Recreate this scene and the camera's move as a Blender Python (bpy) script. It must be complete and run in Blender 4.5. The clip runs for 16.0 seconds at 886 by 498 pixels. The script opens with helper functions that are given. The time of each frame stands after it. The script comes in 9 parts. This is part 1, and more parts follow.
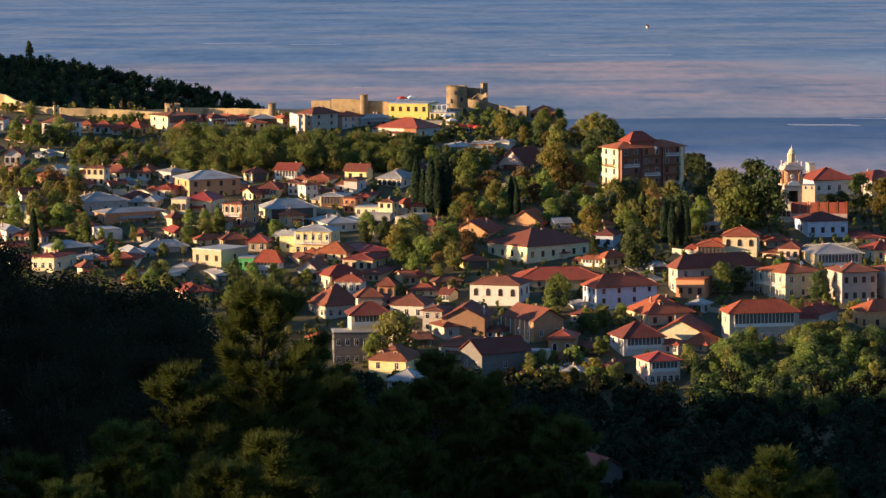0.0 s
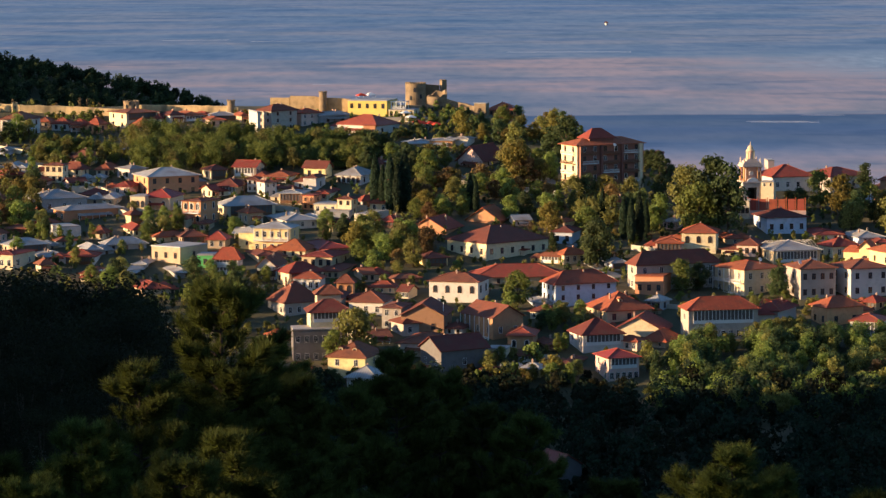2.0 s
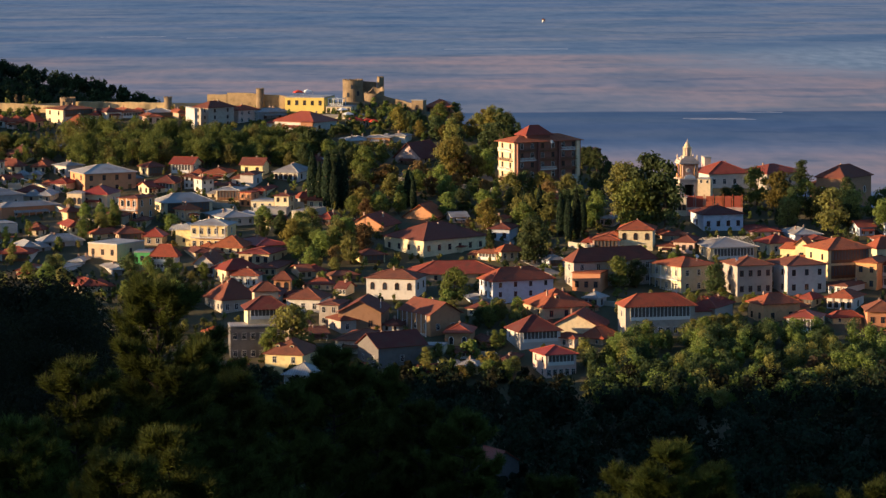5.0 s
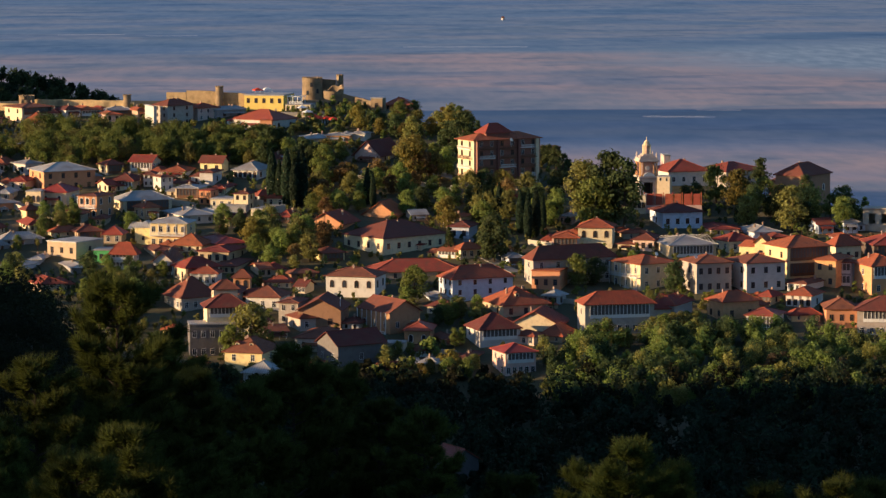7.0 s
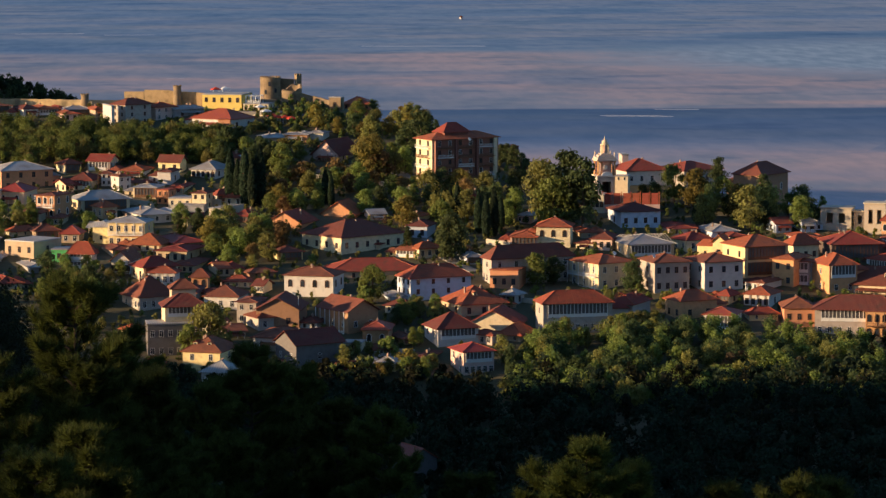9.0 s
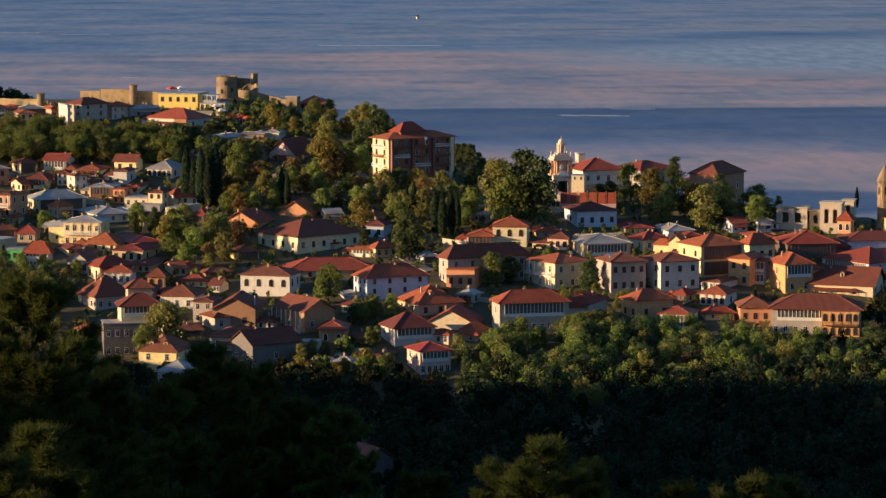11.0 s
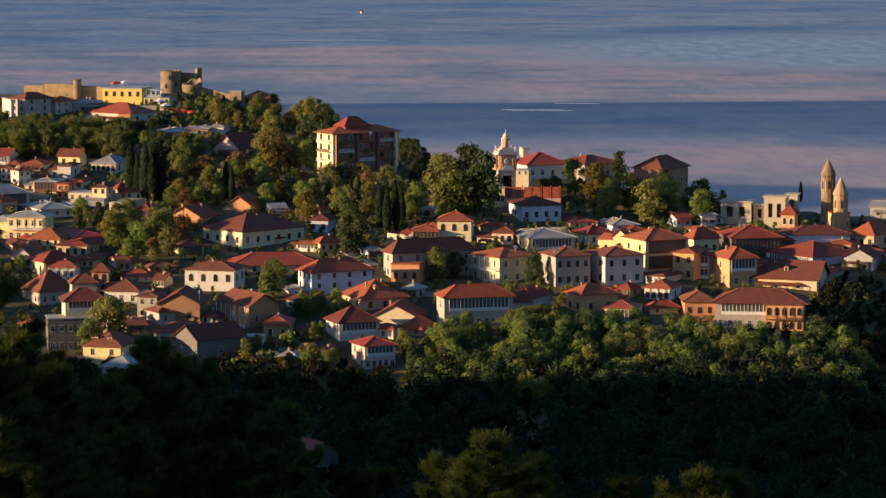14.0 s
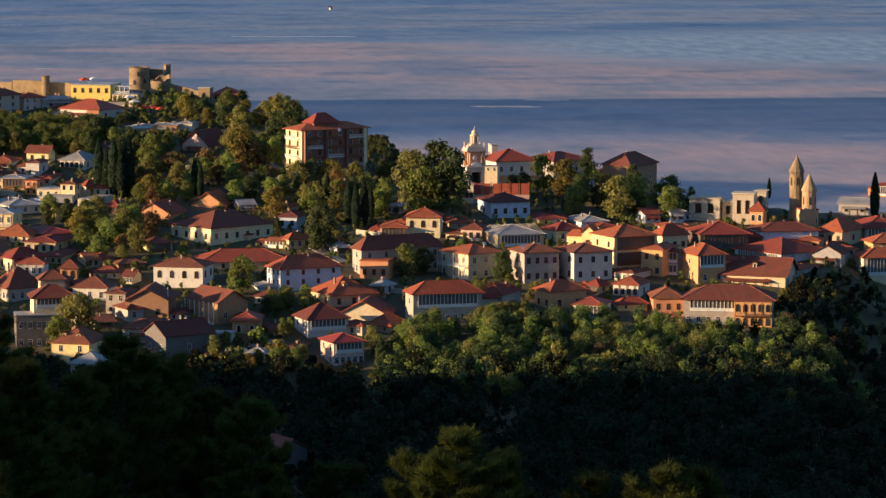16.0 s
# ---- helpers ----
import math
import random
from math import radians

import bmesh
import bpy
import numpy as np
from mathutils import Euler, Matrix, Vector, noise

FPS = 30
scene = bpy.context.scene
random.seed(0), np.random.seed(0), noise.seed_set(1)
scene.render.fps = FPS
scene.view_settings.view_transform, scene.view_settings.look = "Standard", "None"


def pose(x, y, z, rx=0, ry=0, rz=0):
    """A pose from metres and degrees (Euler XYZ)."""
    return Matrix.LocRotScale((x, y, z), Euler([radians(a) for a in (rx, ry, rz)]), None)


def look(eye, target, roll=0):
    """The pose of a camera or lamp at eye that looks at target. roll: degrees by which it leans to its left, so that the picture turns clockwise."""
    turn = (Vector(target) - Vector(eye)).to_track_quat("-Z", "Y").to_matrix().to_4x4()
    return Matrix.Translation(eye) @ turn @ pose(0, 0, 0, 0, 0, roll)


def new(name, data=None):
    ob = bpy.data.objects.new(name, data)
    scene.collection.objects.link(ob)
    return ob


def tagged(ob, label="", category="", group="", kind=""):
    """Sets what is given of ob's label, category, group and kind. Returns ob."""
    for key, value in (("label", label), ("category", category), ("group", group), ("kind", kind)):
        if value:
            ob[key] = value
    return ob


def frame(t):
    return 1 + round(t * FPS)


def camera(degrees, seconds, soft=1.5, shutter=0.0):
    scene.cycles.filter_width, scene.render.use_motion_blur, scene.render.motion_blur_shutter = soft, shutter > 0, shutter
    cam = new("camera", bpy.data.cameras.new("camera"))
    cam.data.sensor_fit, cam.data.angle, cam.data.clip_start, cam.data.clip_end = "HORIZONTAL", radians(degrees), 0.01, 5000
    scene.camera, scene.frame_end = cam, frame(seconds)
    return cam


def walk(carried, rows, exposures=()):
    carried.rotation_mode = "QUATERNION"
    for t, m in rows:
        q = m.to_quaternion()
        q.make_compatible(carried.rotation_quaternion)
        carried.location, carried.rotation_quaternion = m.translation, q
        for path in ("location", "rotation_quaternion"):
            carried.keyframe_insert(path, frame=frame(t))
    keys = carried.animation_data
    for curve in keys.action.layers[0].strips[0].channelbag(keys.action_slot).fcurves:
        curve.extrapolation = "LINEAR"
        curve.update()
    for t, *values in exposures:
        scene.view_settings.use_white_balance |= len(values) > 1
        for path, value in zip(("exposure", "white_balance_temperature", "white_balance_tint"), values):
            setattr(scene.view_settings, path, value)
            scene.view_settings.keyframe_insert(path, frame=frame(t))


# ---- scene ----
# camera: it stands on the overlook and pans from the castle hill to the cathedral
LENS = 14.89
cam = camera(LENS, 16.0, soft=1.4)
TURNS = [  # seconds, degrees to the right, up, lean
    (0.0, 0.000, -6.000, -0.300),
    (0.5, 0.188, -6.019, -0.293),
    (1.0, 0.356, -6.036, -0.279),
    (1.5, 0.521, -6.046, -0.272),
    (2.0, 0.693, -6.055, -0.277),
    (2.5, 0.839, -6.056, -0.264),
    (3.0, 1.024, -6.069, -0.243),
    (3.5, 1.189, -6.077, -0.234),
    (4.0, 1.388, -6.085, -0.204),
    (6.5, 2.269, -6.145, -0.151),
    (7.0, 2.446, -6.149, -0.130),
    (7.5, 2.610, -6.154, -0.126),
    (8.0, 2.801, -6.159, -0.096),
    (8.5, 2.966, -6.161, -0.083),
    (9.0, 3.156, -6.162, -0.074),
    (11.5, 4.068, -6.183, -0.001),
    (12.0, 4.229, -6.205, -0.011),
    (12.5, 4.372, -6.219, -0.003),
    (13.0, 4.534, -6.233, 0.014),
    (13.5, 4.675, -6.249, 0.005),
    (14.0, 4.838, -6.263, 0.034),
    (14.5, 4.967, -6.277, 0.048),
    (15.0, 5.110, -6.292, 0.051),
    (15.5, 5.216, -6.306, 0.077),
    (16.0, 5.368, -6.321, 0.087),
]
EYE = 152.0                      # the camera stands this high above the valley floor


def lerp_rows(v, rows):
    """Straight lines between (v, value) rows, level beyond the ends."""
    if v <= rows[0][0]:
        return rows[0][1]
    for (a, za), (b, zb) in zip(rows, rows[1:]):
        if v <= b:
            f = (v - a) / (b - a)
            return za + (zb - za) * f
    return rows[-1][1]


def bump(x, y, cx, cy, rx, ry):
    return math.exp(-((x - cx) / rx) ** 2 - ((y - cy) / ry) ** 2)


def ground_z(x, y):
    """Height of the land: the overlook, the gully, the town's hillside, its crest and the plain behind."""
    z = lerp_rows(y, [(-900, 40), (-60, 2), (0, -6), (100, -27), (640, -130), (760, -147), (860, -146), (915, -142), (945, -136),
                      (985, -130), (1020, -125), (1110, -114.5), (1200, -103.7), (1300, -90.5), (1334, -85)])
    crest = lerp_rows(x, [(20, 1345), (60, 1285), (97, 1232), (168, 1158), (228, 1124), (300, 1110), (600, 1092)])
    if y > crest:
        z = min(z, lerp_rows(crest, [(1020, -125), (1110, -114.5), (1200, -103.7), (1300, -90.5), (1334, -85)])) - 0.32 * (y - crest)
    # the wooded hill beyond the town wall
    if y > 1260 and x < 0:
        hill = lerp_rows(x, [(-520, 0), (-420, -15), (-230, -66), (-193, -73.5), (-169, -76.5), (-124, -84), (-95, -92), (-80, -97.5), (-55, -107), (0, -146)])
        z = max(z, hill - abs(y - 1480) * 0.28)
    # the land falls away to the east of the last houses
    if 700 < y < 1178:
        edge = lerp_rows(y, [(700, 150), (905, 185), (998, 205), (1068, 232), (1178, 300)])
        z -= 0.42 * max(0.0, x - edge) * min(1.0, (1178 - y) / 60)
    # the high ridge to the west, which keeps the evening sun off the gully
    if x < 0 and -900 < y < 1010:
        top = lerp_rows(y, [(-900, 46), (-200, 18), (0, 14), (115, 15.5), (170, 22), (300, 24), (600, 4), (755, -12), (800, -38), (829, -60), (864, -89), (891, -101), (935, -108), (990, -142)])
        side = abs(x + 182)
        z = max(z, top - 0.85 * side - 0.004 * side * side) if x > -182 else max(z, top - 0.2 * side)
    z += 24 * bump(x, y, -58, 280, 40, 90)
    z += 0.6 * math.sin(x * 0.07 + 1) * math.sin(y * 0.035) + 0.3 * math.sin(x * 0.19) * math.cos(y * 0.12)
    return max(z, -EYE) + EYE
walk(cam, [(t, pose(0, 0, EYE, 90 + up, 0, -turn) @ pose(0, 0, 0, 0, 0, lean)) for t, turn, up, lean in TURNS],
     [(0.0, 1.31), (2.0, 1.27), (4.0, 1.07), (8.0, 0.88), (12.0, 0.87), (16.0, 0.99)])

# ---- world and sun: a low golden evening sun from the west, behind the left shoulder ----
SUN_X, SUN_Y, SUN_UP = -0.987, -0.16, 9.5
world = bpy.data.worlds.new("world")
scene.world = world
world.use_nodes = True
sky = world.node_tree.nodes.new("ShaderNodeTexSky")
sky.sky_type, sky.sun_disc = "NISHITA", False
sky.sun_elevation, sky.sun_rotation = radians(SUN_UP), math.atan2(SUN_X, SUN_Y)
sky.air_density, sky.dust_density, sky.ozone_density = 1.0, 0.7, 4.0
backing = world.node_tree.nodes["Background"]
world.node_tree.links.new(sky.outputs["Color"], backing.inputs["Color"])
backing.inputs["Strength"].default_value = 0.098
sun = new("sun", bpy.data.lights.new("sun", "SUN"))
sun.data.energy, sun.data.angle, sun.data.color = 5.0, radians(0.6), (1.0, 0.69, 0.39)
sun.matrix_world = look((SUN_X * 100, SUN_Y * 100, 100 * math.tan(radians(SUN_UP))), (0, 0, 0))


# ---- materials ----
def shader(name, base, rough=0.8, metal=0.0, noise_size=0.6, spread=0.25, grain=8.0, bump_depth=0.02,
           per_object=0.0, per_piece=0.0, stain=None, stain_size=0.15, stripe=0.0, stripe_way="x", uv=False, spec=0.3, sheen=0.0):
    """A worn surface: two scales of noise, stains, stripes (courses, ribs) and a shift of its own for each object or piece."""
    mat = bpy.data.materials.new(name)
    mat.use_nodes = True
    nodes, links = mat.node_tree.nodes, mat.node_tree.links
    bsdf = nodes["Principled BSDF"]
    bsdf.inputs["Roughness"].default_value, bsdf.inputs["Metallic"].default_value = rough, metal
    bsdf.inputs["Specular IOR Level"].default_value = spec
    coord = nodes.new("ShaderNodeTexCoord")
    place = coord.outputs["UV" if uv else "Object"]

    def math_node(kind, a, b):
        n = nodes.new("ShaderNodeMath")
        n.operation = kind
        for i, v in enumerate((a, b)):
            if isinstance(v, (int, float)):
                n.inputs[i].default_value = v
            else:
                links.new(v, n.inputs[i])
        return n.outputs[0]

    def noise_node(size, detail=4):
        n = nodes.new("ShaderNodeTexNoise")
        n.inputs["Scale"].default_value, n.inputs["Detail"].default_value = size, detail
        links.new(place, n.inputs["Vector"])
        return n.outputs["Fac"]

    broad, fine = noise_node(noise_size), noise_node(grain, 6)
    tone = math_node("ADD", math_node("MULTIPLY", broad, 1.2), math_node("MULTIPLY", fine, 0.8))
    value = math_node("ADD", math_node("MULTIPLY", tone, spread), 1.0 - spread)
    if per_object:
        info = nodes.new("ShaderNodeObjectInfo")
        value = math_node("MULTIPLY", value, math_node("ADD", math_node("MULTIPLY", info.outputs["Random"], 2 * per_object), 1 - per_object))
    if per_piece:
        geo = nodes.new("ShaderNodeNewGeometry")
        value = math_node("MULTIPLY", value, math_node("ADD", math_node("MULTIPLY", geo.outputs["Random Per Island"], 2 * per_piece), 1 - per_piece))
    height = fine
    if stripe:
        wave = nodes.new("ShaderNodeTexWave")
        wave.bands_direction = "X" if stripe_way == "x" else "Y"
        wave.inputs["Scale"].default_value = 0.3142 / stripe
        wave.inputs["Distortion"].default_value, wave.inputs["Detail"].default_value = 0.6, 1
        links.new(place, wave.inputs["Vector"])
        value = math_node("MULTIPLY", value, math_node("ADD", math_node("MULTIPLY", wave.outputs["Fac"], 0.35), 0.78))
        height = math_node("ADD", height, wave.outputs["Fac"])
    hue = nodes.new("ShaderNodeHueSaturation")
    hue.inputs["Color"].default_value = (*base, 1)
    links.new(value, hue.inputs["Value"])
    if per_object:
        links.new(math_node("ADD", math_node("MULTIPLY", info.outputs["Random"], 0.024), 0.488), hue.inputs["Hue"])
    colour = hue.outputs["Color"]
    if stain:
        mix, ramp = nodes.new("ShaderNodeMix"), nodes.new("ShaderNodeMapRange")
        mix.data_type = "RGBA"
        ramp.inputs["From Min"].default_value, ramp.inputs["From Max"].default_value = 0.5, 0.72
        links.new(noise_node(stain_size, 8), ramp.inputs["Value"])
        links.new(ramp.outputs["Result"], mix.inputs["Factor"])
        links.new(colour, mix.inputs["A"])
        mix.inputs["B"].default_value = (*stain, 1)
        colour = mix.outputs["Result"]
    links.new(colour, bsdf.inputs["Base Color"])
    lift = nodes.new("ShaderNodeBump")
    lift.inputs["Strength"].default_value, lift.inputs["Distance"].default_value = 0.6, bump_depth
    links.new(height, lift.inputs["Height"])
    links.new(lift.outputs["Normal"], bsdf.inputs["Normal"])
    return mat


def plaster(name, base):
    return shader(name, base, 0.9, spread=0.22, noise_size=0.35, grain=5, per_object=0.08,
                  stain=tuple(c * 0.82 for c in base), stain_size=0.9, bump_depth=0.01)


WALLS = dict(
    cream=plaster("cream_plaster", (0.68, 0.55, 0.36)), white=plaster("white_plaster", (0.60, 0.55, 0.49)),
    yellow=plaster("yellow_plaster", (0.74, 0.58, 0.30)), orange=plaster("orange_plaster", (0.62, 0.31, 0.15)),
    pink=plaster("pink_plaster", (0.66, 0.46, 0.38)), tan=plaster("tan_plaster", (0.50, 0.37, 0.24)),
    # blue: white plaster tinted blue-grey, for the shade on white walls
    grey=plaster("grey_render", (0.36, 0.34, 0.33)), blue=plaster("shade_blue_white_plaster", (0.52, 0.56, 0.64)),
    green=plaster("green_plaster", (0.10, 0.42, 0.12)), concrete=plaster("bare_concrete", (0.50, 0.43, 0.33)),
    stone=shader("ochre_rubble_stone", (0.56, 0.40, 0.205), 0.95, spread=0.6, noise_size=0.5, grain=2.2, bump_depth=0.12, stain=(0.22, 0.17, 0.10)),
    brick=shader("red_brick", (0.36, 0.14, 0.08), 0.9, spread=0.4, grain=4, bump_depth=0.03, stripe=0.25, stripe_way="y", uv=True),
    lemon=plaster("lemon_plaster", (0.80, 0.62, 0.16)),
    redpanel=plaster("oxide_red_panels", (0.42, 0.10, 0.06)),
    umber=plaster("umber_earth_render", (0.36, 0.20, 0.115)), slate=plaster("shade_dark_grey_render", (0.15, 0.135, 0.13)),
    dusty=plaster("dusty_grey_tan_plaster", (0.40, 0.34, 0.29)),
    dark=plaster("dark_weathered_boards", (0.12, 0.085, 0.07)))
ROOFS = dict(
    tile=shader("terracotta_tiles", (0.305, 0.070, 0.037), 0.85, spread=0.55, noise_size=0.3, grain=1.6, bump_depth=0.06, per_object=0.22,
                stain=(0.17, 0.062, 0.038), stain_size=0.4, stripe=0.33, uv=True),
    brown=shader("aged_brown_tiles", (0.195, 0.058, 0.036), 0.85, spread=0.5, noise_size=0.3, grain=1.6, bump_depth=0.06, per_object=0.25,
                 stain=(0.12, 0.05, 0.035), stain_size=0.25, stripe=0.33, uv=True),
    red=shader("painted_red_sheet", (0.31, 0.060, 0.034), 0.55, spread=0.3, grain=3, bump_depth=0.03, per_object=0.12, stripe=0.5, uv=True,
               stain=(0.28, 0.06, 0.04), stain_size=0.2),
    metal=shader("grey_sheet_metal", (0.36, 0.345, 0.33), 0.55, 0.2, spread=0.3, grain=2, bump_depth=0.03, per_object=0.2, stripe=0.7, uv=True,
                 stain=(0.25, 0.20, 0.17), stain_size=0.2))
M_TRIM = shader("white_painted_wood", (0.70, 0.68, 0.64), 0.6, spread=0.15)
M_WOOD = shader("brown_stained_wood", (0.17, 0.085, 0.045), 0.7, spread=0.4, grain=12, bump_depth=0.01)
M_GLASS = shader("dark_window_glass", (0.03, 0.035, 0.045), 0.15, spread=0.3, noise_size=0.2, bump_depth=0.002, per_object=0.4, spec=0.5)
M_CHIM = shader("sooty_chimney_plaster", (0.42, 0.28, 0.20), 0.9, spread=0.4, grain=4)
M_BARK = shader("grey_brown_bark", (0.085, 0.06, 0.042), 0.95, spread=0.5, grain=10, bump_depth=0.03)
M_PINEBARK = shader("dark_pine_bark", (0.035, 0.024, 0.017), 0.95, spread=0.5, grain=10, bump_depth=0.03)


def foliage(name, base, spread=0.35):
    mat = shader(name, base, 0.75, spread=0.3, noise_size=0.35, grain=3, per_object=0.28, per_piece=spread, bump_depth=0.02, spec=0.2)
    nodes, links = mat.node_tree.nodes, mat.node_tree.links
    bsdf, out = nodes["Principled BSDF"], nodes["Material Output"]
    thin, mix = nodes.new("ShaderNodeBsdfTranslucent"), nodes.new("ShaderNodeMixShader")
    mix.inputs["Fac"].default_value = 0.48
    links.new(bsdf.inputs["Base Color"].links[0].from_socket, thin.inputs["Color"])
    links.new(bsdf.outputs[0], mix.inputs[1])
    links.new(thin.outputs[0], mix.inputs[2])
    links.new(mix.outputs[0], out.inputs["Surface"])
    return mat


# dusk: leaf colour darkened to carry the shade on gully, near and eastern trees
LEAVES = dict(green=foliage("green_leaves", (0.180, 0.220, 0.055)), olive=foliage("olive_leaves", (0.205, 0.195, 0.058)),
              deep=foliage("deep_green_leaves", (0.075, 0.100, 0.038)), autumn=foliage("rusty_autumn_leaves", (0.20, 0.125, 0.050)),
              gold=foliage("yellowing_leaves", (0.20, 0.160, 0.04)), cypress=foliage("cypress_green", (0.030, 0.050, 0.026)),
              dusk=foliage("shade_darkened_leaves", (0.027, 0.028, 0.012)), needle=foliage("pine_needles", (0.060, 0.074, 0.015), 0.5), scrub=foliage("dry_scrub_leaves", (0.15, 0.105, 0.06)))


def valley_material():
    """Ploughed and stubble fields, tree belts and pale tracks on the far plain, with blue evening air mixed into their
    colours and glow.
    """
    mat = bpy.data.materials.new("hazy_valley_fields")
    mat.use_nodes = True
    nodes, links = mat.node_tree.nodes, mat.node_tree.links
    bsdf = nodes["Principled BSDF"]
    bsdf.inputs["Roughness"].default_value = 1.0
    bsdf.inputs["Specular IOR Level"].default_value = 0.0
    coord = nodes.new("ShaderNodeTexCoord")

    def texture(kind, scale, sx, sy, detail=5.0, turn=0.0):
        mp, n = nodes.new("ShaderNodeMapping"), nodes.new(kind)
        mp.inputs["Scale"].default_value, mp.inputs["Rotation"].default_value = (sx, sy, 1), (0, 0, turn)
        links.new(coord.outputs["Object"], mp.inputs["Vector"])
        links.new(mp.outputs["Vector"], n.inputs["Vector"])
        n.inputs["Scale"].default_value = scale
        if "Detail" in n.inputs:
            n.inputs["Detail"].default_value = detail
        return n

    def ramp(source, stops):
        n = nodes.new("ShaderNodeValToRGB")
        while len(n.color_ramp.elements) < len(stops):
            n.color_ramp.elements.new(0.5)
        for e, (at, c) in zip(n.color_ramp.elements, stops):
            e.position, e.color = at, (*c, 1)
        links.new(source, n.inputs["Fac"])
        return n.outputs["Color"]

    def blend(a, b, fac, kind="MIX"):
        n = nodes.new("ShaderNodeMix")
        n.data_type, n.blend_type = "RGBA", kind
        for v, slot in ((fac, "Factor"), (a, "A"), (b, "B")):
            if isinstance(v, (int, float)):
                n.inputs[slot].default_value = v
            elif isinstance(v, tuple):
                n.inputs[slot].default_value = (*v, 1)
            else:
                links.new(v, n.inputs[slot])
        return n.outputs["Result"]

    bands = texture("ShaderNodeTexNoise", 0.0045, 0.40, 0.8, 3, 0.04).outputs["Fac"]
    parcels = texture("ShaderNodeTexVoronoi", 0.0085, 0.7, 0.9, 0, 0.05)
    woods = texture("ShaderNodeTexNoise", 0.011, 0.9, 0.50, 8).outputs["Fac"]
    trees = texture("ShaderNodeTexNoise", 0.06, 1.3, 0.34, 5).outputs["Fac"]
    colour = ramp(bands, HAZY_FIELD_STOPS)
    sep = nodes.new("ShaderNodeSeparateColor")
    links.new(parcels.outputs["Color"], sep.inputs["Color"])
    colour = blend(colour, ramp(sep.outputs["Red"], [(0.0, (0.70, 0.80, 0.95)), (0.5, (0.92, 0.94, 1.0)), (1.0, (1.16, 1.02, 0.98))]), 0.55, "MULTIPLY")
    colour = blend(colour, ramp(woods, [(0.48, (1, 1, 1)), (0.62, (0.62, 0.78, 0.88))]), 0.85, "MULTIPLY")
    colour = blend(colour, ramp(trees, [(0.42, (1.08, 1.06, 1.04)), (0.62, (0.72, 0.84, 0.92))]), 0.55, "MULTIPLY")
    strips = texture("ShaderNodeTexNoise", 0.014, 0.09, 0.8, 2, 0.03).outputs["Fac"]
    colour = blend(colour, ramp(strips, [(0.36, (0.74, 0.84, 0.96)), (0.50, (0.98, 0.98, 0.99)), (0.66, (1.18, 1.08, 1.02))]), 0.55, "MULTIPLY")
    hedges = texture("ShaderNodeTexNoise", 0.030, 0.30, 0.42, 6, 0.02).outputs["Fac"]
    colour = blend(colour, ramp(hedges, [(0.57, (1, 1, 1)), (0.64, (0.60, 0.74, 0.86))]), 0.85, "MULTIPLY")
    # broad belts across the plain, by distance: fallow, a shadow painted dark blue, stubble, far vineyards
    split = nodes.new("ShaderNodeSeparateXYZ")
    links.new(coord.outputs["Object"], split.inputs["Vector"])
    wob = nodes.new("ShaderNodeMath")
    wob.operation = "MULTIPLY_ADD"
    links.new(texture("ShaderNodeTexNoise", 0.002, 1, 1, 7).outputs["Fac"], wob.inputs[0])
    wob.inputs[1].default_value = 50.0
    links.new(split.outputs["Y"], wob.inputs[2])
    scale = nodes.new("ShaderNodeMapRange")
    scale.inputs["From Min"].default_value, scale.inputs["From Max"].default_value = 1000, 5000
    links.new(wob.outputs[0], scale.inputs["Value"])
    colour = blend(colour, ramp(scale.outputs["Result"], BELT_SHADOW_STOPS), 0.9, "MULTIPLY")
    # a wood along the river to the east
    away, near_wood = nodes.new("ShaderNodeVectorMath"), nodes.new("ShaderNodeMapRange")
    away.operation = "DISTANCE"
    links.new(coord.outputs["Object"], away.inputs[0])
    away.inputs[1].default_value = (620.0, 2950.0, 0.0)
    near_wood.inputs["From Min"].default_value, near_wood.inputs["From Max"].default_value = 380, 200
    links.new(away.outputs["Value"], near_wood.inputs["Value"])
    clump = ramp(trees, [(0.35, (0.16, 0.24, 0.31)), (0.65, (0.25, 0.33, 0.40))])
    colour = blend(colour, clump, near_wood.outputs["Result"])
    links.new(colour, bsdf.inputs["Base Color"])
    # blue haze over the plain, added as a faint emission
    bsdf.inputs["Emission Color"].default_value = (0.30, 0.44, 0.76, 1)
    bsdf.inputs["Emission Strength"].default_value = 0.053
    return mat


# field colours with the blue of the haze mixed in
HAZY_FIELD_STOPS = [(0.30, (0.17, 0.225, 0.28)), (0.44, (0.245, 0.275, 0.315)), (0.55, (0.35, 0.31, 0.305)), (0.70, (0.225, 0.265, 0.325))]
# the dark blue stops paint a broad shadow across the plain
BELT_SHADOW_STOPS = [(0.000, (1.04, 0.92, 0.86)), (0.160, (1.22, 0.98, 0.86)), (0.220, (1.06, 0.92, 0.88)), (0.243, (0.52, 0.66, 0.86)), (0.262, (0.17, 0.36, 0.63)), (0.3245, (0.10, 0.27, 0.48)), (0.3270, (1.22, 1.00, 0.88)), (0.352, (1.10, 0.93, 0.86)), (0.508, (1.02, 0.91, 0.87)), (0.528, (0.56, 0.77, 0.92)), (1.000, (0.48, 0.73, 0.95))]
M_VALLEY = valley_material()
M_EARTH = shader("dry_grass_and_earth", (0.078, 0.070, 0.034), 0.95, spread=0.5, noise_size=0.05, grain=0.8, bump_depth=0.25, stain=(0.16, 0.118, 0.070), stain_size=0.06)
